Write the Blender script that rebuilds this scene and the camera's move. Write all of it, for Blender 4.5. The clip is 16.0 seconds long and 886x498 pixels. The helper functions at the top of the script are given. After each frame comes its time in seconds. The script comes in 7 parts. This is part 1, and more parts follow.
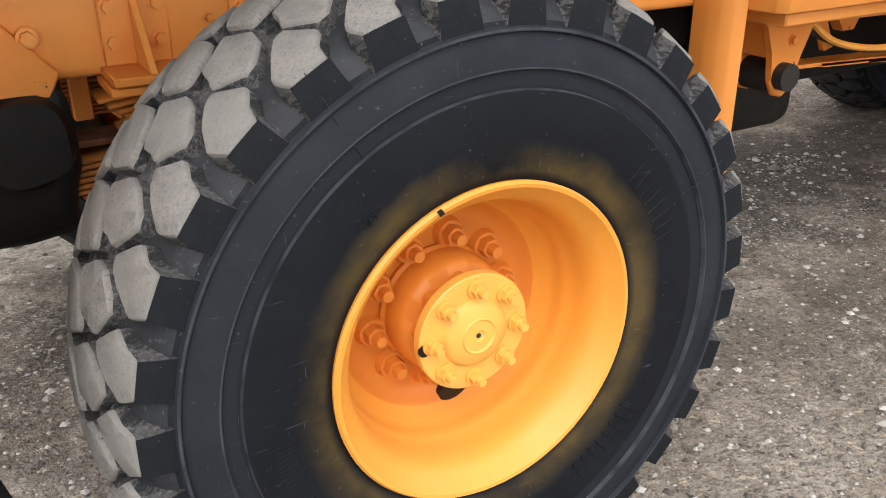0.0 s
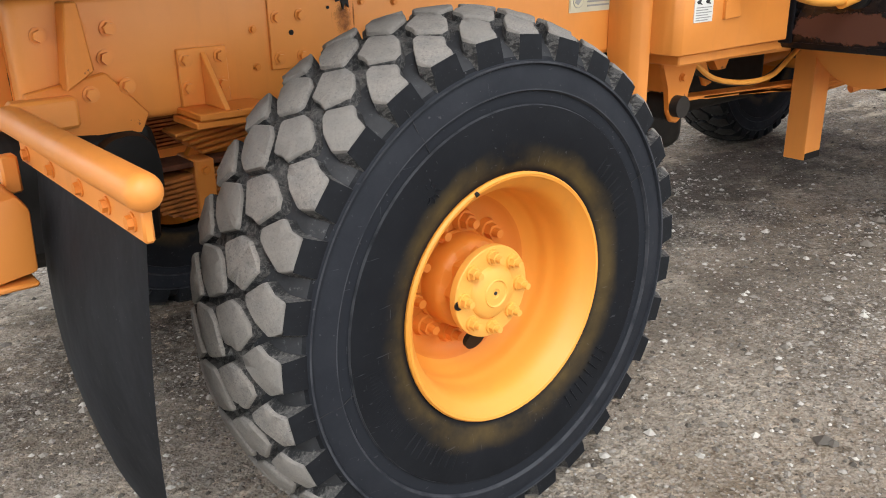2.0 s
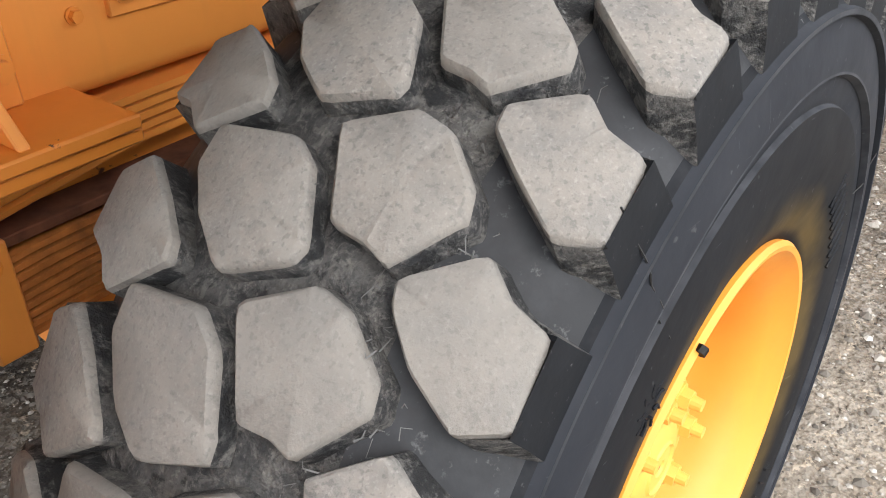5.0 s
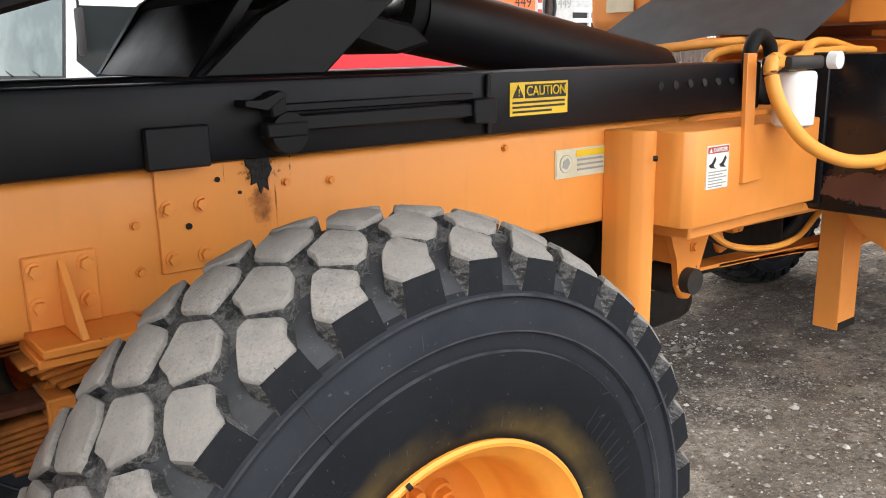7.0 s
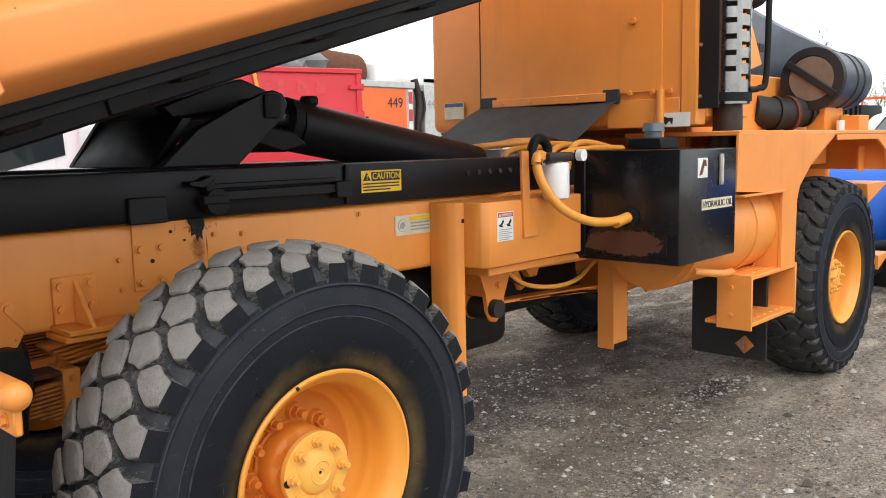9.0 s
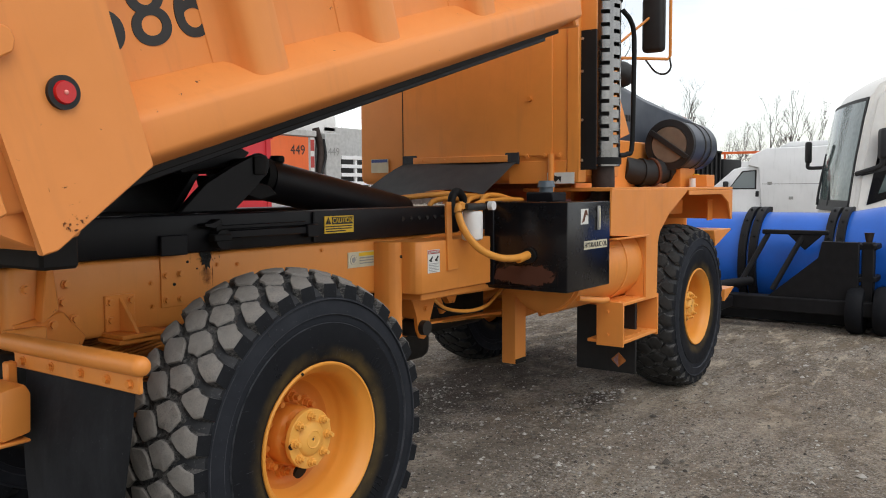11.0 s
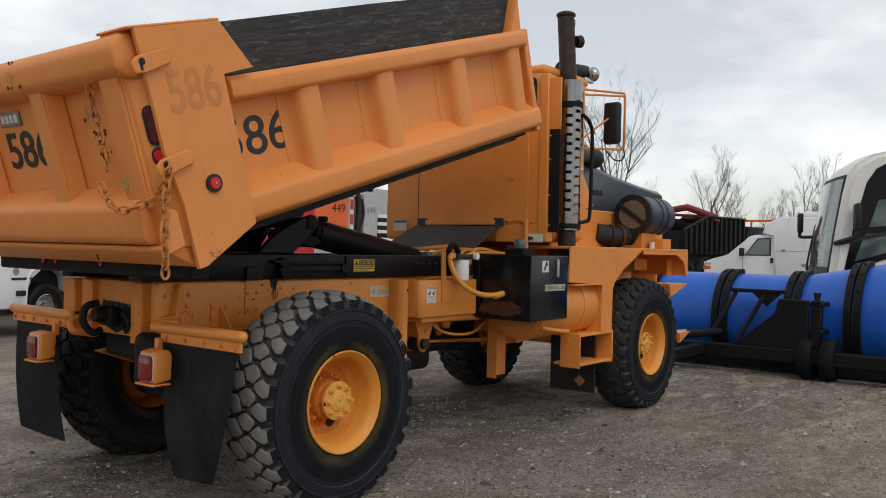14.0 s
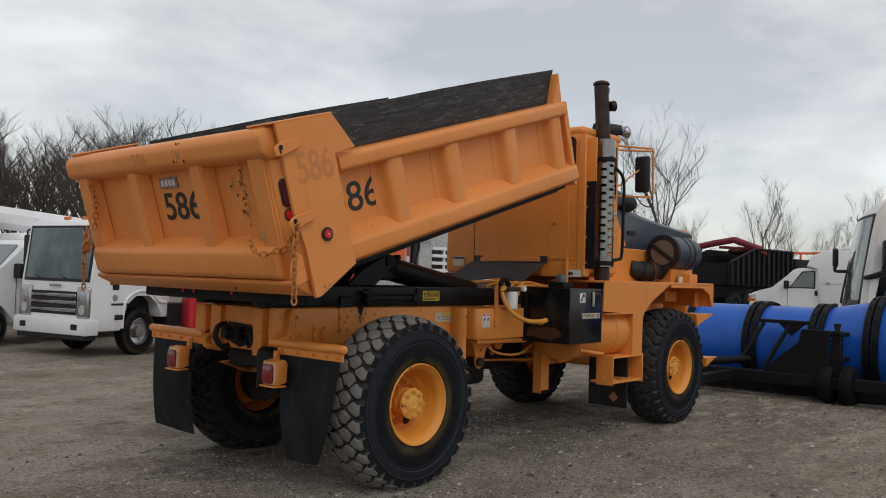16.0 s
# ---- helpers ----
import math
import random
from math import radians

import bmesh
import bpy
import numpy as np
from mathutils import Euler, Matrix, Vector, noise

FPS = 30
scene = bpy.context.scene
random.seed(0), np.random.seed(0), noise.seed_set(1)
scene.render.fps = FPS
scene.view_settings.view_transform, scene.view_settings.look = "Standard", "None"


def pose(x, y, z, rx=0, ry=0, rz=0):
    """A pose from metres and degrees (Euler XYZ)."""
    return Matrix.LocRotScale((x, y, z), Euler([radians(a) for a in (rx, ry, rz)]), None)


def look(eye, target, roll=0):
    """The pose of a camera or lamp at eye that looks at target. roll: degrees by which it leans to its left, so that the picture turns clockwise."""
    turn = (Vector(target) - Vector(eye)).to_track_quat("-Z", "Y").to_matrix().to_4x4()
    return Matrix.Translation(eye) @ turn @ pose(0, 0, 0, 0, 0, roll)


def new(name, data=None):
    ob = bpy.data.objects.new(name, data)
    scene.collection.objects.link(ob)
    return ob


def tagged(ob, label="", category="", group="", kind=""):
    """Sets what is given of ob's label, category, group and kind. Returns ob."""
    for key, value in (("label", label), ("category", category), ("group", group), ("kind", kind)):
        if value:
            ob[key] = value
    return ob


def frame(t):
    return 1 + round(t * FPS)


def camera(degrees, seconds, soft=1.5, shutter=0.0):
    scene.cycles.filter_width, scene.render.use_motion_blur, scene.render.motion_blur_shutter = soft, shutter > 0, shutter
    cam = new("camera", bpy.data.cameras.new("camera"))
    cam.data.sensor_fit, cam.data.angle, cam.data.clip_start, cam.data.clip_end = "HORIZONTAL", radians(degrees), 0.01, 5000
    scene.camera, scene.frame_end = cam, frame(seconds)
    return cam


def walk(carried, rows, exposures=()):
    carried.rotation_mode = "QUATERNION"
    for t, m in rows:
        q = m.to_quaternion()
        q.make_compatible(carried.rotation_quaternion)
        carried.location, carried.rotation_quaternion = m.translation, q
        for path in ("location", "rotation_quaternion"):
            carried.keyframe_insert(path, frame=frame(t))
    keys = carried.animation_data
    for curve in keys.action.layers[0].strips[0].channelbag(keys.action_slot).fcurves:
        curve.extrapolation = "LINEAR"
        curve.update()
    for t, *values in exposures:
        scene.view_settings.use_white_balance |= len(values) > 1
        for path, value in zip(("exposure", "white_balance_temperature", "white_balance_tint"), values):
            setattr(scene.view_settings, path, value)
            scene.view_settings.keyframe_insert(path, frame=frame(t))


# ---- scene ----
cam = camera(55.8, 16.0, soft=1.0)
PATH = [
    (0, (-0.712, -1.088, 1.331), (0.212, 0.481, 0.503), -0.6),
    (0.5, (-0.825, -1.263, 1.348), (0.242, 0.248, 0.589), 0.1),
    (1, (-0.983, -1.476, 1.373), (0.164, 0.024, 0.714), 0.6),
    (1.5, (-1.144, -1.52, 1.373), (0.019, -0.031, 0.719), -0.2),
    (2, (-1.245, -1.344, 1.361), (-0.065, 0.114, 0.667), -1.1),
    (2.5, (-1.094, -1.017, 1.356), (0.119, 0.389, 0.612), -1.4),
    (3, (-0.975, -0.679, 1.357), (0.291, 0.628, 0.527), -2.3),
    (3.2, (-0.933, -0.529, 1.353), (0.362, 0.712, 0.467), -2.4),
    (5.3, (-0.709, -0.237, 1.332), (0.64, 0.786, 0.266), -0.8),
    (5.5, (-0.757, -0.301, 1.357), (0.652, 0.722, 0.373), -1.0),
    (6, (-0.8, -0.474, 1.42), (0.656, 0.632, 0.609), -1.2),
    (6.5, (-0.715, -0.719, 1.426), (0.618, 0.645, 0.824), -0.9),
    (7, (-0.765, -0.971, 1.473), (0.45, 0.551, 1.016), -1.1),
    (7.5, (-0.892, -1.237, 1.489), (0.326, 0.297, 1.079), -0.4),
    (8, (-1.027, -1.533, 1.479), (0.229, -0.017, 1.126), 0.2),
    (8.5, (-1.218, -1.719, 1.491), (0.101, -0.245, 1.195), -0.3),
    (9, (-1.417, -1.831, 1.486), (0.029, -0.471, 1.24), -1.2),
    (9.5, (-1.625, -2.01, 1.496), (-0.111, -0.72, 1.29), -1.6),
    (10, (-1.838, -2.138, 1.523), (-0.286, -0.892, 1.331), -1.0),
    (10.2, (-1.921, -2.142, 1.528), (-0.346, -0.923, 1.343), -0.8),
    (12.3, (-2.892, -2.741, 1.524), (-1.244, -1.612, 1.413), -0.2),
    (12.5, (-2.98, -2.851, 1.52), (-1.343, -1.707, 1.433), 0.1),
    (13, (-3.128, -3.114, 1.534), (-1.521, -1.924, 1.51), 0.4),
    (13.5, (-3.308, -3.316, 1.504), (-1.714, -2.109, 1.504), 0.3),
    (14, (-3.533, -3.523, 1.494), (-1.959, -2.289, 1.49), 1.3),
    (14.5, (-3.731, -3.804, 1.501), (-2.179, -2.543, 1.525), 1.7),
    (15, (-3.992, -3.979, 1.516), (-2.457, -2.697, 1.56), 1.7),
    (15.5, (-4.288, -4.122, 1.517), (-2.776, -2.813, 1.568), 1.6),
    (16, (-4.571, -4.294, 1.532), (-3.075, -2.969, 1.595), 1.7),
]
EXPOSURES = [(0.0, 0.95), (1.5, 0.92), (3.0, 0.76), (5.5, 1.56), (6.2, 1.34), (7.0, 1.16), (8.5, 0.80), (10.0, 0.12), (12.5, -0.34), (13.5, -0.54), (14.5, -0.72), (16.0, -0.86)]
walk(cam, [(t, look(eye, target, roll)) for t, eye, target, roll in PATH], EXPOSURES)

# ---- world and light: bright overcast ----
world = bpy.data.worlds.new("overcast_sky")
scene.world = world
world.use_nodes = True
wt = world.node_tree
wt.nodes.clear()


def wn(kind, **kw):
    n = wt.nodes.new(kind)
    for k, v in kw.items():
        n.inputs[k.replace("_", " ")].default_value = v
    return n


w_out, w_bg = wn("ShaderNodeOutputWorld"), wn("ShaderNodeBackground")
w_tc, w_map, w_n1, w_n2 = wn("ShaderNodeTexCoord"), wn("ShaderNodeMapping"), wn("ShaderNodeTexNoise"), wn("ShaderNodeTexNoise")
w_map.inputs["Scale"].default_value = (1.0, 1.0, 2.6)
w_n1.inputs["Scale"].default_value, w_n1.inputs["Detail"].default_value, w_n1.inputs["Roughness"].default_value = 2.6, 8.0, 0.56
w_n1.inputs["Distortion"].default_value = 0.15
w_n2.inputs["Scale"].default_value, w_n2.inputs["Detail"].default_value = 0.9, 3.0
w_add = wn("ShaderNodeMath")
w_add.operation = "ADD"
w_ramp = wn("ShaderNodeValToRGB")
w_ramp.color_ramp.elements[0].position, w_ramp.color_ramp.elements[0].color = 0.72, (0.52, 0.515, 0.50, 1)
w_ramp.color_ramp.elements[1].position, w_ramp.color_ramp.elements[1].color = 1.0, (0.98, 0.965, 0.935, 1)
w_mid = w_ramp.color_ramp.elements.new(0.87)
w_mid.color = (0.745, 0.735, 0.705, 1)
w_sky = wn("ShaderNodeTexSky")
w_sky.sky_type, w_sky.sun_disc = "NISHITA", False
w_sky.sun_elevation, w_sky.sun_rotation = radians(49), radians(211)
w_mix = wn("ShaderNodeMix")
w_mix.data_type = "RGBA"
w_mix.inputs["Factor"].default_value = 0.04
wt.links.new(w_tc.outputs["Generated"], w_map.inputs["Vector"])
wt.links.new(w_map.outputs["Vector"], w_n1.inputs["Vector"])
wt.links.new(w_tc.outputs["Generated"], w_n2.inputs["Vector"])
wt.links.new(w_n1.outputs["Fac"], w_add.inputs[0])
w_half = wn("ShaderNodeMath")
w_half.operation = "MULTIPLY"
w_half.inputs[1].default_value = 0.7
wt.links.new(w_n2.outputs["Fac"], w_half.inputs[0])
wt.links.new(w_half.outputs[0], w_add.inputs[1])
wt.links.new(w_add.outputs[0], w_ramp.inputs["Fac"])
wt.links.new(w_ramp.outputs["Color"], w_mix.inputs["A"])
wt.links.new(w_sky.outputs["Color"], w_mix.inputs["B"])
w_dot = wn("ShaderNodeVectorMath")
w_dot.operation = "DOT_PRODUCT"
w_dot.inputs[1].default_value = (0.925, 0.337, 0.174)
w_lobe = wn("ShaderNodeMapRange")
w_lobe.inputs["From Min"].default_value, w_lobe.inputs["From Max"].default_value = 0.45, 1.0
w_lobe.inputs["To Min"].default_value, w_lobe.inputs["To Max"].default_value = 0.90, 1.13
w_glow = wn("ShaderNodeVectorMath")
w_glow.operation = "SCALE"
wt.links.new(w_tc.outputs["Generated"], w_dot.inputs[0])
wt.links.new(w_dot.outputs["Value"], w_lobe.inputs["Value"])
wt.links.new(w_mix.outputs["Result"], w_glow.inputs[0])
wt.links.new(w_lobe.outputs["Result"], w_glow.inputs["Scale"])
wt.links.new(w_glow.outputs["Vector"], w_bg.inputs["Color"])
w_bg.inputs["Strength"].default_value = 1.48
wt.links.new(w_bg.outputs["Background"], w_out.inputs["Surface"])
sun = new("sun", bpy.data.lights.new("sun", "SUN"))
sun.data.energy, sun.data.angle, sun.data.color = 1.10, radians(35), (1.0, 0.97, 0.93)
sun.matrix_basis = look((-3.3, -5.4, 7.2), (0, 0, 0))


# ---- materials ----
class Mat:
    """A procedural principled material with a few shorthand nodes."""

    def __init__(self, name, base, rough=0.6, metal=0.0):
        self.m = bpy.data.materials.new(name)
        self.m.use_nodes = True
        self.t = self.m.node_tree
        self.b = self.t.nodes["Principled BSDF"]
        self.b.inputs["Base Color"].default_value = (*base, 1)
        self.b.inputs["Roughness"].default_value = rough
        self.b.inputs["Metallic"].default_value = metal
        self.col = None
        self.base = base
        self.coord = None

    def n(self, kind, **kw):
        n = self.t.nodes.new(kind)
        for k, v in kw.items():
            n.inputs[k.replace("_", " ")].default_value = v
        return n

    def l(self, a, b):
        self.t.links.new(a, b)

    def vec(self, kind="Object"):
        if self.coord is None:
            self.coord = self.n("ShaderNodeTexCoord")
        return self.coord.outputs[kind]

    def noise(self, scale, detail=4.0, rough=0.55, stretch=None, dist=0.0):
        n = self.n("ShaderNodeTexNoise", Scale=scale, Detail=detail, Roughness=rough, Distortion=dist)
        if stretch:
            mp = self.n("ShaderNodeMapping")
            mp.inputs["Scale"].default_value = stretch
            self.l(self.vec(), mp.inputs["Vector"])
            self.l(mp.outputs["Vector"], n.inputs["Vector"])
        else:
            self.l(self.vec(), n.inputs["Vector"])
        return n.outputs["Fac"]

    def ramp(self, fac, lo, hi):
        r = self.n("ShaderNodeMapRange")
        r.inputs["From Min"].default_value, r.inputs["From Max"].default_value = lo, hi
        self.l(fac, r.inputs["Value"])
        return r.outputs["Result"]

    def math(self, op, a, b=None):
        n = self.n("ShaderNodeMath")
        n.operation = op
        for i, v in enumerate((a, b)):
            if v is None:
                continue
            if isinstance(v, (int, float)):
                n.inputs[i].default_value = v
            else:
                self.l(v, n.inputs[i])
        return n.outputs[0]

    def blend(self, fac, colour, amount=1.0, mode="MIX"):
        """Mixes colour over what the base is so far."""
        mx = self.n("ShaderNodeMix")
        mx.data_type, mx.blend_type = "RGBA", mode
        if self.col is None:
            mx.inputs["A"].default_value = (*self.base, 1)
        else:
            self.l(self.col, mx.inputs["A"])
        mx.inputs["B"].default_value = (*colour, 1)
        if amount != 1.0:
            fac = self.math("MULTIPLY", fac, amount)
        self.l(fac, mx.inputs["Factor"])
        self.col = mx.outputs["Result"]
        self.l(self.col, self.b.inputs["Base Color"])
        return self

    def roughness(self, fac, lo, hi):
        r = self.n("ShaderNodeMapRange")
        r.inputs["To Min"].default_value, r.inputs["To Max"].default_value = lo, hi
        self.l(fac, r.inputs["Value"])
        self.l(r.outputs["Result"], self.b.inputs["Roughness"])
        return self

    def bump(self, fac, strength, dist=0.01):
        bp = self.n("ShaderNodeBump", Strength=strength, Distance=dist)
        self.l(fac, bp.inputs["Height"])
        if self.b.inputs["Normal"].is_linked:
            self.l(self.b.inputs["Normal"].links[0].from_socket, bp.inputs["Normal"])
        self.l(bp.outputs["Normal"], self.b.inputs["Normal"])
        return self

    def random(self):
        return self.n("ShaderNodeObjectInfo").outputs["Random"]


def paint(name, base, rough=0.42, dark=0.75, rust=0.0):
    """Sprayed machine paint with grime, faint streaks and optional rust chips."""
    m = Mat(name, base, rough)
    grime = m.ramp(m.noise(2.2, 6, 0.62), 0.42, 0.75)
    m.blend(grime, tuple(c * dark for c in base), 0.55)
    streak = m.ramp(m.noise(5.0, 4, 0.6, (3.0, 3.0, 0.35)), 0.55, 0.8)
    m.blend(streak, tuple(c * 0.62 + 0.02 * min(1.0, 4 * base[0]) for c in base), 0.35)
    fade = m.ramp(m.noise(0.9, 3, 0.5), 0.45, 0.7)
    m.blend(fade, tuple(min(1.0, c * 1.12 + 0.02 * min(1.0, 2 * base[0])) for c in base), 0.5)
    if rust:
        chips = m.ramp(m.noise(16.0, 6, 0.7), 0.70 - 0.06 * rust, 0.73 - 0.06 * rust)
        m.blend(chips, (0.10, 0.035, 0.015))
    m.roughness(m.noise(9.0, 4), rough - 0.1, rough + 0.16)
    m.bump(m.noise(140.0, 2), 0.05, 0.002)
    m.bump(m.noise(3.0, 3), 0.12, 0.01)
    return m.m


ORANGE = (0.76, 0.275, 0.050)
M_orange = paint("orange_machine_paint", ORANGE)
M_orange_bed = paint("orange_bed_paint", (0.76, 0.268, 0.060), 0.5, 0.84, 0.25)
M_orange_worn = paint("orange_worn_paint", (0.72, 0.235, 0.03), 0.55, 0.5, 0.9)
M_rim = paint("yellow_orange_wheel_paint", (0.74, 0.295, 0.036), 0.46, 0.82)
M_disc = paint("deep_orange_wheel_disc_paint", (0.66, 0.215, 0.024), 0.5, 0.7, 0.15)
M_hubp = paint("pale_orange_hub_paint", (0.77, 0.385, 0.070), 0.5, 0.82)
M_black = paint("black_chassis_paint", (0.006, 0.006, 0.0078), 0.42, 1.9)
M_tank = paint("glossy_black_tank_paint", (0.006, 0.006, 0.0075), 0.22, 1.6)
M_black_dull = paint("dull_black_paint", (0.009, 0.009, 0.0095), 0.62, 2.0)
for m_ in (M_black, M_black_dull):
    m_.node_tree.nodes["Principled BSDF"].inputs["Specular IOR Level"].default_value = 0.2
M_white = paint("white_vehicle_paint", (0.78, 0.79, 0.80), 0.35, 0.9)
M_dark_red = paint("dark_red_boom_paint", (0.20, 0.018, 0.025), 0.5, 0.8)
M_red = paint("red_vehicle_paint", (0.55, 0.02, 0.03), 0.45, 0.8)
M_toolbox = paint("bright_orange_toolbox_paint", (0.75, 0.13, 0.02), 0.45, 0.85)
M_slate = paint("slate_blue_hood_paint", (0.035, 0.045, 0.065), 0.4, 0.8)


def plain(name, base, rough=0.5, metal=0.0, var=0.25, scale=12.0):
    m = Mat(name, base, rough, metal)
    m.blend(m.ramp(m.noise(scale, 5), 0.35, 0.75), tuple(c * (1 - var) for c in base), 1.0)
    m.roughness(m.noise(scale * 2, 3), max(0.02, rough - 0.08), rough + 0.1)
    return m.m


M_steel = plain("bright_steel", (0.62, 0.62, 0.62), 0.28, 1.0)
M_chrome = plain("chrome", (0.50, 0.50, 0.52), 0.20, 1.0, 0.3)
M_guard = plain("brushed_guard_steel", (0.30, 0.295, 0.29), 0.24, 1.0, 0.2, 6)
M_darkmetal = plain("dark_oily_metal", (0.03, 0.027, 0.025), 0.5, 0.4)
M_rustpipe = plain("heat_browned_pipe", (0.055, 0.038, 0.032), 0.55, 0.6, 0.5)
M_redlens = plain("red_lamp_lens", (0.085, 0.004, 0.006), 0.2)
M_squarelens = plain("faded_red_lens", (0.22, 0.010, 0.014), 0.25)
M_clearlens = plain("grubby_clear_lens", (0.30, 0.17, 0.17), 0.25)
M_redlamp = plain("red_marker_lens", (0.55, 0.01, 0.012), 0.15)
M_grommet = plain("black_rubber_grommet", (0.010, 0.010, 0.011), 0.6)
M_whitepl = plain("white_plastic", (0.75, 0.75, 0.74), 0.35, 0, 0.08)
M_sign_white = plain("sign_white", (0.72, 0.72, 0.69), 0.5, 0, 0.15)
M_sign_yellow = plain("sign_yellow", (0.78, 0.50, 0.02), 0.45, 0, 0.15)
M_sign_red = plain("sign_red", (0.45, 0.05, 0.04), 0.5, 0, 0.2)
M_sign_black = plain("sign_black", (0.015, 0.015, 0.015), 0.5)
M_sign_cream = plain("sign_cream", (0.60, 0.55, 0.40), 0.5, 0, 0.2)
M_sign_grey = plain("sign_grey_bar", (0.30, 0.30, 0.29), 0.5)
M_sign_blue = plain("sign_blue", (0.05, 0.08, 0.25), 0.5)
M_faded = plain("faded_decal_orange", (0.62, 0.225, 0.060), 0.6, 0, 0.1)
M_leaf = plain("rusty_painted_leaf", (0.46, 0.150, 0.028), 0.75, 0, 0.6, 25)
M_rust = plain("rust", (0.14, 0.045, 0.018), 0.85, 0, 0.6, 30)
M_oil = plain("black_oil_stain", (0.009, 0.008, 0.007), 0.6, 0, 0.4)
M_oil.node_tree.nodes["Principled BSDF"].inputs["Specular IOR Level"].default_value = 0.25
M_blue = plain("blue_plow_plastic", (0.010, 0.115, 0.55), 0.36, 0, 0.18, 3)
M_blackframe = plain("black_plow_steel", (0.006, 0.006, 0.007), 0.6, 0, -0.8)
M_blackframe.node_tree.nodes["Principled BSDF"].inputs["Specular IOR Level"].default_value = 0.2
M_interior = plain("dark_interior", (0.02, 0.02, 0.022), 0.8)
M_amber = plain("amber_lens", (0.65, 0.16, 0.01), 0.2)
M_plate = plain("grey_nameplate", (0.30, 0.28, 0.27), 0.4, 0.5)

glass = Mat("window_glass", (0.018, 0.022, 0.024), 0.04)
glass.b.inputs["Specular IOR Level"].default_value = 0.35
M_glass = glass.m
pale = Mat("pale_windscreen_glass", (0.20, 0.235, 0.245), 0.05)
M_paleglass = pale.m
cabglass = Mat("teal_tinted_windscreen", (0.055, 0.085, 0.088), 0.04)
# pale blotches paint the sky's reflection into the teal glass
cabglass.blend(cabglass.ramp(cabglass.noise(2.2, 4), 0.42, 0.62), (0.16, 0.20, 0.20), 0.6)
M_cabglass = cabglass.m
lampglass = Mat("clear_lamp_glass", (0.55, 0.57, 0.58), 0.08, 0.3)
M_lampglass = lampglass.m

# rubber: sidewall with yellow overspray round the rim, worn dusty tread, grooves with pale dirt
mt = Mat("tyre_sidewall_rubber", (0.0066, 0.0074, 0.0096), 0.7)
mt.b.inputs["Specular IOR Level"].default_value = 0.13
sep = mt.n("ShaderNodeSeparateXYZ")
mt.l(mt.vec(), sep.inputs[0])
rad = mt.math("SQRT", mt.math("ADD", mt.math("POWER", sep.outputs[0], 2.0), mt.math("POWER", sep.outputs[2], 2.0)))
mt.blend(mt.ramp(mt.noise(5, 5), 0.4, 0.75), (0.0105, 0.0118, 0.0150))
# dusty outer band between the moulded rings
mt.blend(mt.ramp(rad, 0.452, 0.462), (0.0165, 0.0188, 0.0245), 0.85)
mt.blend(mt.math("MULTIPLY", mt.ramp(rad, 0.47, 0.50), mt.ramp(mt.noise(6.0, 6, 0.65), 0.40, 0.70)), (0.025, 0.0275, 0.034), 0.8)
mt.blend(mt.ramp(mt.noise(90, 2), 0.70, 0.76), (0.08, 0.08, 0.085), 0.5)
mt.blend(mt.ramp(mt.noise(30, 2, 0.5, (9.0, 1.0, 0.7), 0.3), 0.72, 0.75), (0.07, 0.072, 0.08), 0.6)
mt.blend(mt.ramp(mt.noise(26, 2, 0.5, (0.8, 1.0, 8.0), 0.5), 0.72, 0.75), (0.07, 0.072, 0.08), 0.5)
for r_, w_ in ((0.546, 0.0022), (0.4865, 0.0030), (0.4545, 0.0016)):
    line = mt.math("LESS_THAN", mt.math("ABSOLUTE", mt.math("SUBTRACT", rad, r_)), w_)
    mt.blend(mt.math("MULTIPLY", line, mt.ramp(mt.noise(18, 3), 0.3, 0.6)), (0.075, 0.078, 0.088), 0.5)
ring = mt.math("MULTIPLY", mt.ramp(rad, 0.309, 0.322), mt.ramp(mt.math("ADD", rad, mt.math("MULTIPLY", mt.noise(7.0, 5, 0.6), 0.06)), 0.408, 0.366))
ring = mt.math("MULTIPLY", ring, mt.ramp(mt.noise(4.0, 5, 0.65), 0.34, 0.60))
mt.blend(ring, (0.150, 0.098, 0.028), 0.44)
mt.roughness(mt.noise(14, 3), 0.55, 0.78)
mt.bump(mt.noise(60, 3), 0.10, 0.003)
M_side = mt.m

mw = Mat("worn_tread_rubber", (0.232, 0.214, 0.194), 0.92)
mw.blend(mw.ramp(mw.noise(13, 6, 0.72, None, 0.3), 0.46, 0.62), (0.150, 0.147, 0.145), 0.7)
mw.blend(mw.ramp(mw.noise(38, 7, 0.75), 0.44, 0.64), (0.165, 0.157, 0.147), 0.7)
mw.blend(mw.ramp(mw.noise(85, 5, 0.72), 0.54, 0.66), (0.095, 0.095, 0.096), 0.55)
mw.blend(mw.ramp(mw.noise(300, 3, 0.6), 0.55, 0.72), (0.37, 0.355, 0.335), 0.40)
mw.blend(mw.ramp(mw.noise(210, 2, 0.5), 0.58, 0.66), (0.085, 0.084, 0.084), 0.50)
mw.blend(mw.ramp(mw.noise(7, 5, 0.7), 0.52, 0.68), (0.262, 0.236, 0.206), 0.6)
rnd = mw.random()
mw.blend(rnd, (0.180, 0.170, 0.156), 0.6)
mw.bump(mw.noise(230, 4, 0.7), 0.40, 0.004)
mw.bump(mw.noise(30, 4), 0.2, 0.008)
M_tread = mw.m
# darker rubber for the front and far wheels, shade under the truck painted in
mv = Mat("dark_shaded_tread_rubber", (0.022, 0.021, 0.020), 0.85)
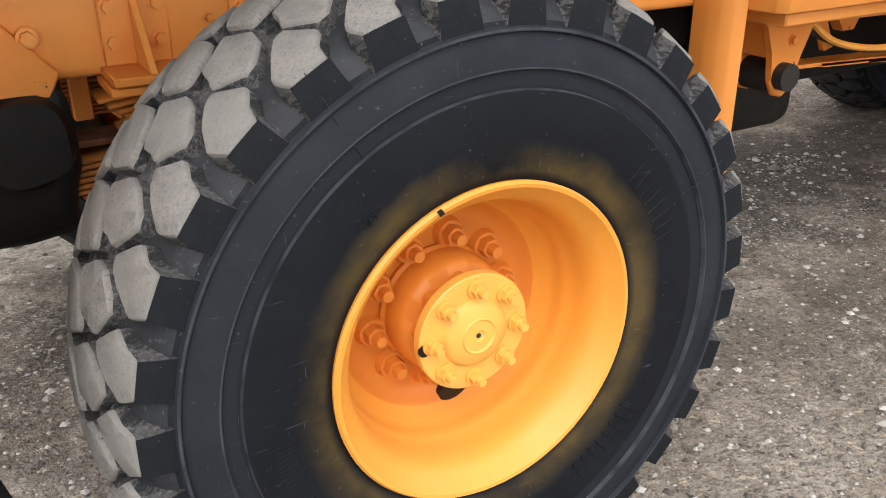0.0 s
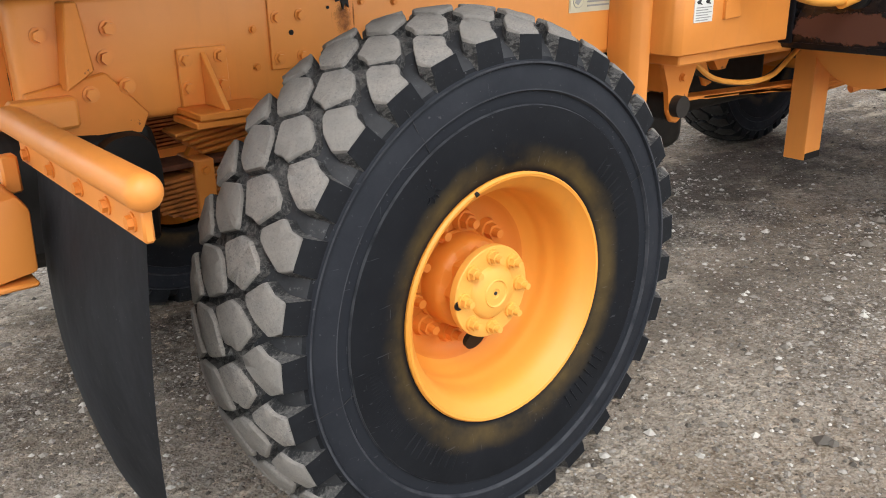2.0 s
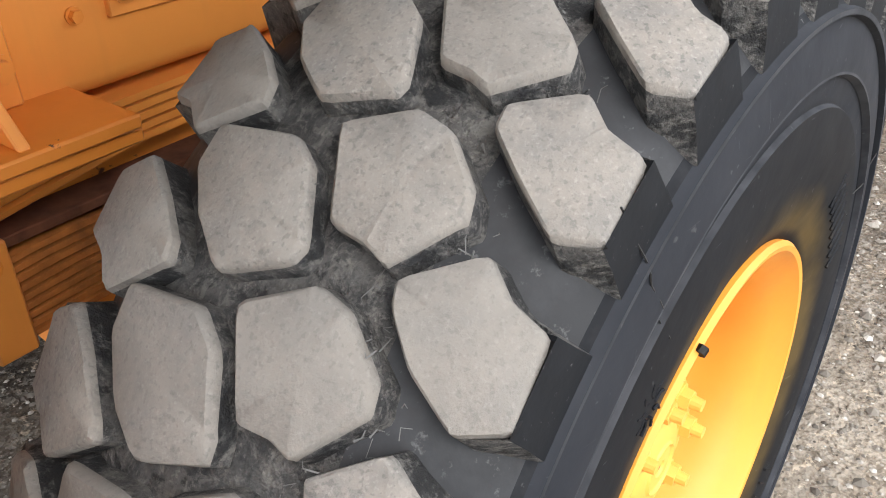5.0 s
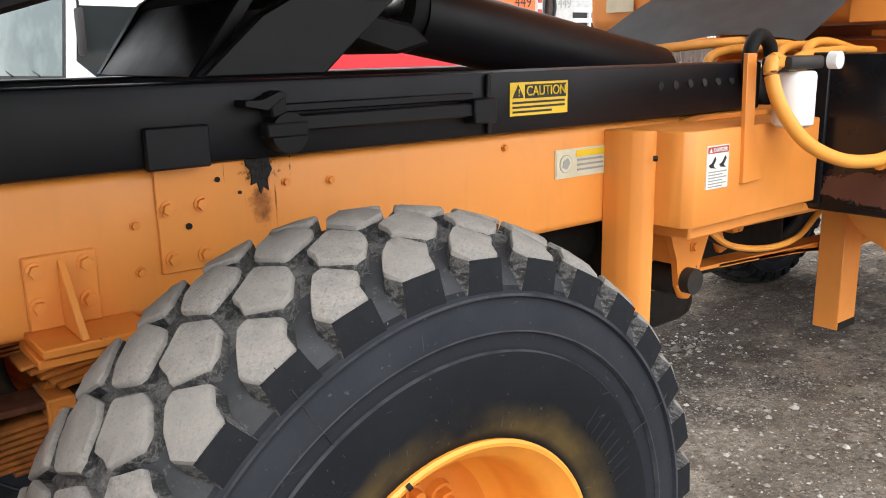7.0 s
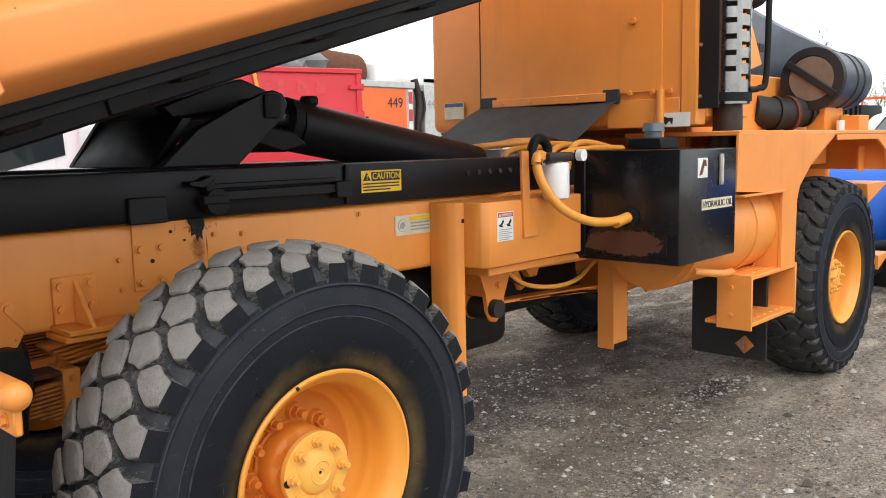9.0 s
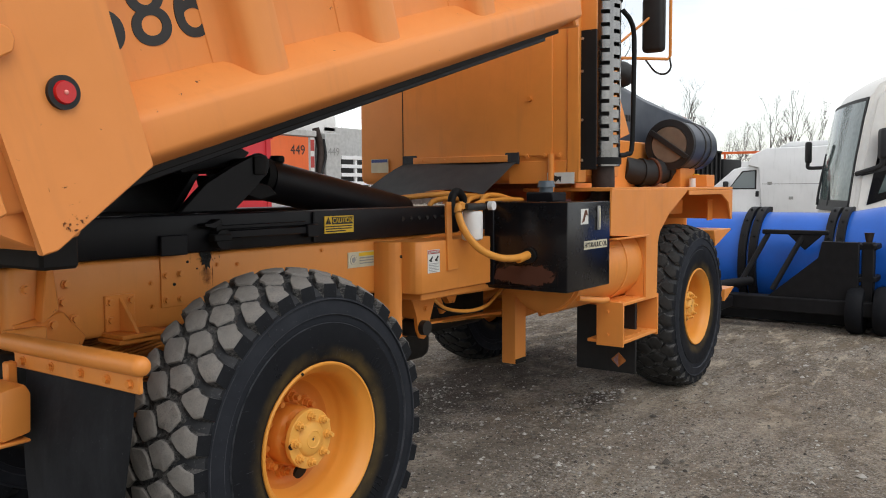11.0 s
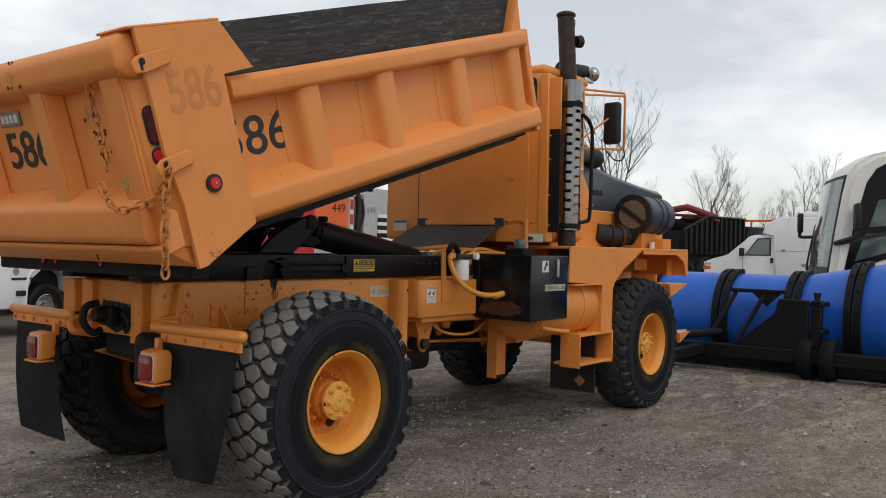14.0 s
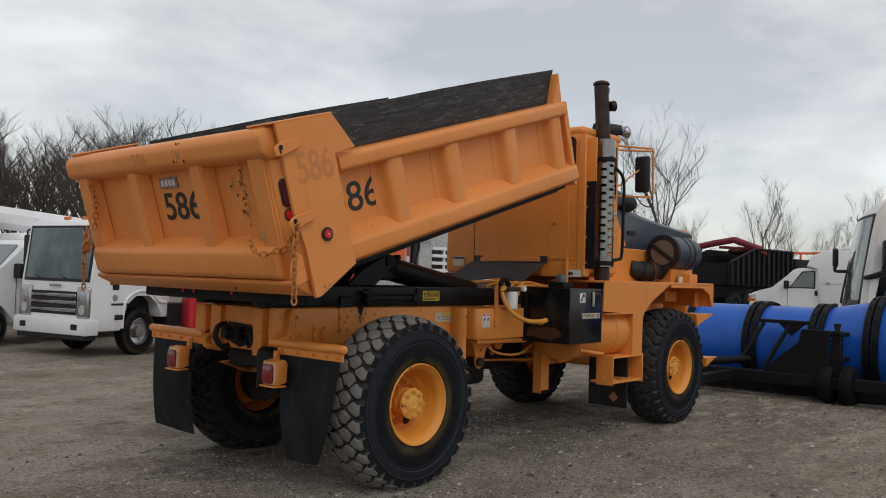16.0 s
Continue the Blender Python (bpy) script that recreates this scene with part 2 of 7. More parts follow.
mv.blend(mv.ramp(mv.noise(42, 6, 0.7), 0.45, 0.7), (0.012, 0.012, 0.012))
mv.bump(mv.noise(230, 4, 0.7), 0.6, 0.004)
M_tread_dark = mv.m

mg = Mat("dusty_groove_rubber", (0.026, 0.027, 0.030), 0.85)
mg.blend(mg.ramp(mg.noise(24, 7, 0.72), 0.42, 0.58), (0.100, 0.097, 0.093), 0.85)
mg.blend(mg.ramp(mg.noise(70, 6, 0.76, None, 0.6), 0.50, 0.60), (0.165, 0.159, 0.150), 0.60)
mg.blend(mg.ramp(mg.noise(150, 4, 0.7), 0.56, 0.64), (0.26, 0.247, 0.23), 0.35)
mg.blend(mg.ramp(mg.noise(16, 7, 0.74, None, 0.4), 0.53, 0.59), (0.009, 0.010, 0.012), 0.92)
mg.bump(mg.noise(26, 5, 0.7), 1.0, 0.012)
mg.bump(mg.noise(110, 5, 0.75), 1.0, 0.006)
M_groove = mg.m

md = Mat("dark_shoulder_rubber", (0.0092, 0.0102, 0.0126), 0.7)
md.b.inputs["Specular IOR Level"].default_value = 0.14
md.blend(md.ramp(md.noise(9, 5), 0.45, 0.75), (0.0175, 0.0195, 0.0240))
md.blend(md.ramp(md.noise(130, 3), 0.66, 0.74), (0.16, 0.16, 0.165), 0.6)
md.blend(md.ramp(md.noise(5, 6, 0.7), 0.56, 0.72), (0.042, 0.044, 0.048), 0.5)
md.bump(md.noise(50, 3), 0.15, 0.003)
M_shoulder = md.m
# pockets between the shoulder lugs: a film of dust, sky light painted in
mp_ = Mat("dusty_skylit_shoulder_pocket", (0.0125, 0.0138, 0.0168), 0.72)
mp_.blend(mp_.ramp(mp_.noise(12, 6, 0.68), 0.42, 0.66), (0.034, 0.0365, 0.042), 0.7)
mp_.blend(mp_.ramp(mp_.noise(70, 5, 0.7), 0.60, 0.68), (0.14, 0.14, 0.145), 0.5)
mp_.bump(mp_.noise(60, 4), 0.2, 0.004)
M_pocket = mp_.m

mf = Mat("black_rubber_sheet", (0.026, 0.028, 0.033), 0.65)
mf.b.inputs["Specular IOR Level"].default_value = 0.25
mf.blend(mf.ramp(mf.noise(4, 6, 0.65, (1, 1, 0.4)), 0.45, 0.78), (0.062, 0.066, 0.075))
mf.blend(mf.ramp(mf.noise(110, 3, 0.6), 0.69, 0.74), (0.16, 0.16, 0.165), 0.5)
mf.bump(mf.noise(7, 3), 0.3, 0.02)
M_flap = mf.m
M_flapgrey = plain("grey_rubber_sheet", (0.085, 0.085, 0.088), 0.5, 0, 0.3, 6)
M_hose = plain("orange_painted_hose", (0.78, 0.33, 0.05), 0.5, 0, 0.2)

mb = Mat("weathered_black_plank", (0.020, 0.021, 0.023), 0.8)
mb.blend(mb.ramp(mb.noise(7, 7, 0.7, (0.5, 3, 6)), 0.42, 0.66), (0.055, 0.056, 0.057))
mb.blend(mb.ramp(mb.noise(9, 7, 0.78, (0.6, 3, 3.5), 0.8), 0.54, 0.62), (0.15, 0.15, 0.148), 0.7)
mb.blend(mb.ramp(mb.noise(5, 6, 0.8, (0.5, 3, 8), 0.5), 0.60, 0.64), (0.008, 0.008, 0.008), 0.9)
mb.bump(mb.noise(30, 6, 0.7, (0.25, 3, 6)), 0.7, 0.01)
M_board = mb.m

mk = Mat("bare_tree_bark", (0.075, 0.062, 0.054), 0.9)
mk.blend(mk.ramp(mk.noise(3, 4), 0.4, 0.7), (0.11, 0.095, 0.085))
M_bark = mk.m
M_brush = plain("distant_brush_twigs", (0.14, 0.105, 0.09), 0.95, 0, 0.4, 2)

gr = Mat("gravel_yard", (0.44, 0.392, 0.332), 0.93)
gr.b.inputs["Specular IOR Level"].default_value = 0.25
gsep = gr.n("ShaderNodeSeparateXYZ")
gr.l(gr.vec(), gsep.inputs[0])
damp = gr.math("ADD", gsep.outputs[0], gr.math("MULTIPLY", gr.noise(0.5, 6, 0.65), 5.0))
gr.blend(gr.ramp(damp, 3.3, 4.8), (0.190, 0.155, 0.118), 0.70)
gr.blend(gr.ramp(gr.noise(0.6, 8, 0.70, None, 0.2), 0.46, 0.58), (0.120, 0.090, 0.064), 0.7)
gr.blend(gr.ramp(gr.noise(2.4, 8, 0.78, (0.6, 1.2, 1.0), 0.1), 0.52, 0.60), (0.41, 0.37, 0.31), 0.7)
gr.blend(gr.ramp(gr.noise(1.5, 8, 0.80, (0.7, 1.2, 1.0), 0.1), 0.54, 0.61), (0.085, 0.065, 0.047), 0.70)
gr.blend(gr.ramp(gr.noise(11.0, 6, 0.78), 0.54, 0.62), (0.43, 0.39, 0.335), 0.55)
gr.blend(gr.ramp(gr.noise(17.0, 5, 0.75, None, 0.4), 0.57, 0.64), (0.075, 0.060, 0.047), 0.6)


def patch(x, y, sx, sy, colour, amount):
    """A blot of colour with a ragged edge round (x, y): stain, gravel or shade."""
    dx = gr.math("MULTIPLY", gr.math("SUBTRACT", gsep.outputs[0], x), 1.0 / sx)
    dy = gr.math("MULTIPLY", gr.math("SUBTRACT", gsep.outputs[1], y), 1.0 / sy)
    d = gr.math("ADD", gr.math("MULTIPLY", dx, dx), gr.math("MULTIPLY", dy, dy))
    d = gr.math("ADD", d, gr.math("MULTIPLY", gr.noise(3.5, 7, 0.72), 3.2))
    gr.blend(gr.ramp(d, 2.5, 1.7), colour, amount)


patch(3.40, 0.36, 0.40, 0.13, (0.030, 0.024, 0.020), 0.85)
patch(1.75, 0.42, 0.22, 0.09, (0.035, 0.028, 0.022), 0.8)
# these two: dark damp earth under the truck, shade painted in with it
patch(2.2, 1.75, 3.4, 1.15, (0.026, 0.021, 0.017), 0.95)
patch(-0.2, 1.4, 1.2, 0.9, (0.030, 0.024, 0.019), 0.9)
patch(4.6, -1.0, 1.6, 0.8, (0.20, 0.16, 0.12), 0.3)
patch(4.6, -2.6, 3.6, 1.5, (0.47, 0.40, 0.315), 0.6)
patch(3.2, -0.35, 2.6, 0.75, (0.44, 0.405, 0.355), 0.25)
patch(6.3, 0.55, 0.55, 0.16, (0.50, 0.49, 0.47), 0.9)
patch(-0.4, -0.6, 2.2, 1.5, (0.42, 0.39, 0.345), 0.4)
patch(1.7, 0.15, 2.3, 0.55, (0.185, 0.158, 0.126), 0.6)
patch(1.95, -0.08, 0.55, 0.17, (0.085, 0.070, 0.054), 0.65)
# pressed tread marks ahead of the rear wheel
tmp_ = gr.n("ShaderNodeMapping")
tmp_.inputs["Rotation"].default_value = (0, 0, radians(24))
gr.l(gr.vec(), tmp_.inputs["Vector"])
wob = gr.n("ShaderNodeTexNoise", Scale=9.0, Detail=3.0)
gr.l(gr.vec(), wob.inputs["Vector"])
bend = gr.n("ShaderNodeVectorMath")
bend.operation = "MULTIPLY_ADD"
bend.inputs[1].default_value = (0.13, 0.13, 0.0)
gr.l(wob.outputs["Color"], bend.inputs[0])
gr.l(tmp_.outputs["Vector"], bend.inputs[2])
trk = gr.n("ShaderNodeTexBrick", Scale=1.0)
trk.inputs["Brick Width"].default_value, trk.inputs["Row Height"].default_value = 0.15, 0.085
trk.inputs["Mortar Size"].default_value, trk.inputs["Mortar Smooth"].default_value = 0.012, 0.6
gr.l(bend.outputs[0], trk.inputs["Vector"])
lane = gr.math("MULTIPLY", gr.ramp(gsep.outputs[1], 0.02, 0.16), gr.ramp(gsep.outputs[1], 0.52, 0.42))
lane = gr.math("MULTIPLY", lane, gr.math("MULTIPLY", gr.ramp(gsep.outputs[0], 2.1, 2.5), gr.ramp(gsep.outputs[0], 3.5, 3.0)))
lane = gr.math("MULTIPLY", lane, gr.ramp(gr.noise(2.2, 4), 0.40, 0.52))
# dark gaps: moist earth, the marks' shadow painted in
gr.blend(gr.math("MULTIPLY", lane, trk.outputs["Fac"]), (0.050, 0.040, 0.031), 0.55)
gr.blend(gr.ramp(gr.noise(1.1, 8, 0.72, (0.35, 1.5, 1.0), 0.4), 0.53, 0.66), (0.50, 0.435, 0.35), 0.6)
gr.blend(gr.ramp(gr.noise(38, 6, 0.75), 0.46, 0.58), (0.13, 0.110, 0.088), 0.6)
gv = gr.n("ShaderNodeTexVoronoi", Scale=52.0)
gr.l(gr.vec(), gv.inputs["Vector"])
gr.blend(gr.ramp(gv.outputs["Color"], 0.62, 0.95), (0.48, 0.45, 0.41), 0.28)
gr.blend(gr.ramp(gr.noise(160, 3, 0.6), 0.60, 0.68), (0.46, 0.445, 0.42), 0.45)
gr.blend(gr.ramp(gr.noise(24, 5, 0.72, None, 0.3), 0.585, 0.63), (0.58, 0.50, 0.40), 0.65)
gr.blend(gr.ramp(gr.noise(19, 5, 0.74, None, 0.2), 0.59, 0.64), (0.050, 0.040, 0.030), 0.65)
gr.blend(gr.ramp(gr.noise(0.8, 7, 0.7, (0.5, 1.3, 1.0), 0.5), 0.50, 0.66), (0.15, 0.112, 0.073), 0.7)
gr.blend(gr.math("MULTIPLY", gr.ramp(gsep.outputs[0], 2.0, 5.0), gr.ramp(gr.noise(3.2, 8, 0.78, (0.5, 1.4, 1.0), 0.3), 0.53, 0.60)), (0.60, 0.52, 0.41), 0.6)
gr.blend(gr.math("MULTIPLY", gr.ramp(gsep.outputs[0], 2.0, 5.0), gr.ramp(gr.noise(4.1, 8, 0.78, (0.5, 1.4, 1.0), 0.2), 0.54, 0.60)), (0.085, 0.062, 0.041), 0.7)
# loose gravel: single stones, light and dark, in ragged areas
loose = gr.ramp(gr.noise(1.3, 7, 0.70, (0.7, 1.2, 1.0), 0.2), 0.44, 0.56)
gv2 = gr.n("ShaderNodeTexVoronoi", Scale=105.0)
gr.l(gr.vec(), gv2.inputs["Vector"])
chip = gr.n("ShaderNodeSeparateColor")
gr.l(gv2.outputs["Color"], chip.inputs[0])
gr.blend(gr.math("MULTIPLY", loose, gr.ramp(chip.outputs[0], 0.58, 0.80)), (0.45, 0.435, 0.41), 0.42)
gr.blend(gr.math("MULTIPLY", loose, gr.ramp(chip.outputs[1], 0.58, 0.80)), (0.060, 0.052, 0.045), 0.46)
# first two: dark dirt under the truck, its shade painted in; then dark clods
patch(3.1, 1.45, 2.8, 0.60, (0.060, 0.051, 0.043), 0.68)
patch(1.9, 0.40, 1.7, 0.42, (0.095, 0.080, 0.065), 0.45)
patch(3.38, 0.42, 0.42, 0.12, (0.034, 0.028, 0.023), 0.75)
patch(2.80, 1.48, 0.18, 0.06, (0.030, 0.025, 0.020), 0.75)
gwarm = gr.n("ShaderNodeMix")
gwarm.data_type, gwarm.blend_type = "RGBA", "MULTIPLY"
gwarm.inputs["Factor"].default_value = 1.0
gwarm.inputs["B"].default_value = (1.02, 1.0, 0.965, 1)
gr.l(gr.b.inputs["Base Color"].links[0].from_socket, gwarm.inputs["A"])
gr.l(gwarm.outputs["Result"], gr.b.inputs["Base Color"])
gr.bump(gr.noise(7, 6, 0.7), 0.7, 0.05)
gr.bump(gr.noise(45, 6, 0.75), 0.7, 0.02)
gr.bump(gv.outputs["Distance"], 0.5, 0.012)
gr.bump(gv2.outputs["Distance"], 0.6, 0.006)
gr.bump(gr.math("MULTIPLY", lane, gr.math("SUBTRACT", 1.0, trk.outputs["Fac"])), 0.8, 0.02)
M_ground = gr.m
ms = Mat("gravel_stone", (0.26, 0.25, 0.235), 0.9)
ms.l(ms.n("ShaderNodeNewGeometry").outputs["Random Per Island"], (isl := ms.n("ShaderNodeValToRGB")).inputs["Fac"])
isl.color_ramp.elements[0].color, isl.color_ramp.elements[1].color = (0.050, 0.043, 0.036, 1), (0.50, 0.48, 0.44, 1)
mid_ = isl.color_ramp.elements.new(0.55)
mid_.color = (0.20, 0.18, 0.155, 1)
ms.l(isl.outputs["Color"], ms.b.inputs["Base Color"])
ms.bump(ms.noise(60, 3), 0.3, 0.004)
M_stone = ms.m

def stain(name, colour, rough=0.6, scale=14.0, lo=0.30, hi=0.62):
    """A smear that thins out towards a ragged edge: clear where the mask fades."""
    m = Mat(name, colour, rough)
    m.b.inputs["Specular IOR Level"].default_value = 0.25
    c = m.n("ShaderNodeVectorMath")
    c.operation = "SUBTRACT"
    c.inputs[1].default_value = (0.5, 0.5, 0.5)
    m.l(m.vec("Generated"), c.inputs[0])
    ln = m.n("ShaderNodeVectorMath")
    ln.operation = "LENGTH"
    m.l(c.outputs[0], ln.inputs[0])
    fac = m.math("ADD", m.math("SUBTRACT", 2.45, m.math("MULTIPLY", ln.outputs["Value"], 3.0)), m.math("MULTIPLY", m.math("SUBTRACT", m.noise(scale, 6, 0.7), 0.5), 1.5))
    fac = m.ramp(fac, lo, hi)
    mx, tr = m.n("ShaderNodeMixShader"), m.n("ShaderNodeBsdfTransparent")
    out = m.t.nodes["Material Output"]
    m.l(fac, mx.inputs[0])
    m.l(tr.outputs[0], mx.inputs[1])
    m.l(m.b.outputs[0], mx.inputs[2])
    m.l(mx.outputs[0], out.inputs["Surface"])
    return m.m


# ---- building helpers ----
def finish(bm, mats, smooth=False):
    me = bpy.data.meshes.new("mesh")
    bmesh.ops.recalc_face_normals(bm, faces=bm.faces)
    bm.to_mesh(me)
    bm.free()
    for m in mats if isinstance(mats, (list, tuple)) else [mats]:
        me.materials.append(m)
    if smooth:
        me.polygons.foreach_set("use_smooth", [True] * len(me.polygons))
        me.set_sharp_from_angle(angle=radians(38))
    return me


def part(name, bm, material, parent, label="", smooth=True):
    """Links a bmesh (or a mesh) as one mesh object under a thing or a part."""
    me = bm if isinstance(bm, bpy.types.Mesh) else finish(bm, material, smooth)
    ob = new(name, me)
    ob.parent = parent
    if label:
        ob["label"] = label
    return ob


def thing(name, label, category, m=None, group=""):
    ob = new(name)
    ob.empty_display_size = 0.2
    if m is not None:
        ob.matrix_basis = m
    return tagged(ob, label, category, group)


def box(x0, x1, y0, y1, z0, z1, bev=0.006, seg=1, bm=None):
    b = bmesh.new()
    bmesh.ops.create_cube(b, size=1.0, matrix=Matrix.Translation(((x0 + x1) / 2, (y0 + y1) / 2, (z0 + z1) / 2)) @ Matrix.Diagonal((abs(x1 - x0), abs(y1 - y0), abs(z1 - z0), 1)))
    if bev:
        bmesh.ops.bevel(b, geom=b.edges[:], offset=bev, segments=seg, affect="EDGES", profile=0.5)
    return merge(bm, b)


def merge(into, b):
    if into is None:
        return b
    me = bpy.data.meshes.new("tmp")
    b.to_mesh(me)
    b.free()
    into.from_mesh(me)
    bpy.data.meshes.remove(me)
    return into


def prism(poly, axis, a0, a1, bev=0.0, bm=None, seg=1):
    """Extrudes a polygon along an axis: 'x': (y, z), 'y': (x, z), 'z': (x, y)."""
    b = bmesh.new()

    def at(p, a):
        return {"x": (a, p[0], p[1]), "y": (p[0], a, p[1]), "z": (p[0], p[1], a)}[axis]
    lo, hi = [b.verts.new(at(p, a0)) for p in poly], [b.verts.new(at(p, a1)) for p in poly]
    b.faces.new(lo)
    b.faces.new(hi[::-1])
    for i in range(len(poly)):
        j = (i + 1) % len(poly)
        b.faces.new((lo[i], hi[i], hi[j], lo[j]))
    if bev:
        bmesh.ops.bevel(b, geom=b.edges[:], offset=bev, segments=seg, affect="EDGES", profile=0.5)
    return merge(bm, b)


def rod(p0, p1, r, r2=None, seg=20, bm=None, cap=True):
    p0, p1 = Vector(p0), Vector(p1)
    d = p1 - p0
    m = Matrix.Translation((p0 + p1) / 2) @ d.to_track_quat("Z", "Y").to_matrix().to_4x4()
    b = bmesh.new()
    bmesh.ops.create_cone(b, cap_ends=cap, segments=seg, radius1=r, radius2=r if r2 is None else r2, depth=d.length, matrix=m)
    return merge(bm, b)


def spline(pts, n=8):
    """Catmull-Rom points through pts."""
    p = [Vector(q) for q in pts]
    p = [2 * p[0] - p[1]] + p + [2 * p[-1] - p[-2]]
    out = []
    for i in range(1, len(p) - 2):
        for k in range(n):
            t = k / n
            out.append(0.5 * (2 * p[i] + (p[i + 1] - p[i - 1]) * t + (2 * p[i - 1] - 5 * p[i] + 4 * p[i + 1] - p[i + 2]) * t * t + (3 * p[i] - p[i - 1] - 3 * p[i + 1] + p[i + 2]) * t ** 3))
    return out + [p[-2]]


def tube(pts, r, seg=12, bm=None, smoothed=True, n=8, taper=None):
    pts = spline(pts, n) if smoothed else [Vector(p) for p in pts]
    b = bmesh.new()
    rings, up = [], Vector((0.13, 0.31, 0.94))
    for i, p in enumerate(pts):
        d = (pts[min(i + 1, len(pts) - 1)] - pts[max(i - 1, 0)]).normalized()
        s = d.cross(up).normalized()
        u = s.cross(d)
        rr = r if taper is None else r + (taper - r) * i / (len(pts) - 1)
        rings.append([b.verts.new(p + rr * (math.cos(a) * s + math.sin(a) * u)) for a in (2 * math.pi * k / seg for k in range(seg))])
    for a, c in zip(rings, rings[1:]):
        for k in range(seg):
            b.faces.new((a[k], a[(k + 1) % seg], c[(k + 1) % seg], c[k]))
    b.faces.new(rings[0][::-1])
    b.faces.new(rings[-1])
    return merge(bm, b)


def revolve(profile, seg=64, mats=None):
    """A surface of (radius, y) turned round the y axis; mats: a slot per profile step."""
    b = bmesh.new()
    rings = [[b.verts.new((r * math.cos(2 * math.pi * k / seg), y, r * math.sin(2 * math.pi * k / seg))) for k in range(seg)] for r, y in profile]
    for i, (a, c) in enumerate(zip(rings, rings[1:])):
        for k in range(seg):
            f = b.faces.new((a[k], a[(k + 1) % seg], c[(k + 1) % seg], c[k]))
            if mats:
                f.material_index = mats[i]
    return b


def ball(c, r, bm=None, sx=1, sy=1, sz=1, u=20, v=12):
    b = bmesh.new()
    bmesh.ops.create_uvsphere(b, u_segments=u, v_segments=v, radius=r, matrix=Matrix.Translation(c) @ Matrix.Diagonal((sx, sy, sz, 1)))
    return merge(bm, b)


def letters(text, size, m, depth=0.0015, bold=0.0):
    """Mesh of built-in font text in the xy plane of m, centred."""
    cu = bpy.data.curves.new("txt", "FONT")
    cu.body, cu.size, cu.align_x, cu.align_y, cu.extrude, cu.offset = text, size, "CENTER", "CENTER", depth, bold * size
    ob = bpy.data.objects.new("txt", cu)
    me = bpy.data.meshes.new_from_object(ob)
    bpy.data.objects.remove(ob)
    bpy.data.curves.remove(cu)
    me.transform(m)
    return me


def text_part(name, text, size, m, mat, parent, label="", depth=0.0015, bold=0.0):
    me = letters(text, size, m, depth, bold)
    me.materials.clear()
    me.materials.append(mat)
    return part(name, me, None, parent, label)


# planes for writing: read from the right-hand side (-y), from behind (-x)
def on_right(x, y, z, tilt=0.0, s=1.0):
    return Matrix.Translation((x, y, z)) @ Matrix.Rotation(-radians(tilt), 4, "Y") @ Matrix.Rotation(radians(90), 4, "X") @ Matrix.Diagonal((s, 1, 1, 1))


HEX = {}


def bolt(parent, p, r=0.012, h=0.012, axis="y", mat=None, name="bolt"):
    """A hexagon bolt head with washer, pointing to -y, -x or +z."""
    key = (round(r, 4), round(h, 4), mat.name)
    if key not in HEX:
        b = rod((0, 0, 0), (0, 0, h * 0.25), r * 1.35, seg=12)
        rod((0, 0, h * 0.25), (0, 0, h), r, r * 0.93, seg=6, bm=b)
        HEX[key] = finish(b, mat)
    ob = part(name, HEX[key], None, parent)
    turn = {"y": (90, 0, 0), "x": (0, -90, 0), "z": (0, 0, 0)}[axis]
    ob.matrix_basis = pose(*p, *turn) @ Matrix.Rotation(random.uniform(0, 1), 4, "Z")
    return ob


CY = 1.08          # middle of the truck
RAIL = 0.66        # outer face of the right frame rail
truck = thing("dump_truck", "orange snow-plow dump truck with raised bed, parked on gravel", "dump truck")

# ---- wheels ----
HUB_Z, FRONT_Z, WHEELBASE = 0.57, 0.58, 4.29
PITCHES = 31
STEP = 360.0 / PITCHES


def rounded(poly, k=0.28):
    out = []
    for i, p in enumerate(poly):
        a, c = poly[i - 1], poly[(i + 1) % len(poly)]
        out += [(p[0] + (a[0] - p[0]) * k, p[1] + (a[1] - p[1]) * k), (p[0] + ((a[0] + c[0]) / 2 - p[0]) * k * 0.35, p[1] + ((a[1] + c[1]) / 2 - p[1]) * k * 0.35), (p[0] + (c[0] - p[0]) * k, p[1] + (c[1] - p[1]) * k)]
    return out


# outlines of one pitch's outer lugs: degrees round the wheel, metres across it, and of the two rows behind them
TREAD_Y, CROWN_R = 0.145, 0.655
OUTER = [(118.5, 0.034), (115.2, -0.006), (116.95, -0.028), (117.6, -0.055), (123.45, -0.060), (124.9, -0.031), (122.4, 0.006), (120.2, 0.029)]
INNER = [(111.9, 0.126), (109.2, 0.077), (109.8, 0.052), (112.4, 0.019), (114.3, 0.013), (118.3, 0.046), (117.7, 0.062), (117.5, 0.089)]
FAR_INNER = [(113.7, 0.225), (113.0, 0.150), (114.7, 0.122), (119.2, 0.097), (120.5, 0.099), (122.3, 0.152), (120.2, 0.192), (117.0, 0.222)]
FAR_OUTER = [(230.3 - a, 0.195 + (0.034 - y) * 1.42) for a, y in OUTER]


def crown(y):
    return CROWN_R - 1.15 * (y - TREAD_Y) ** 2


def on_edge(y):
    return y < -0.044 or y > 0.307


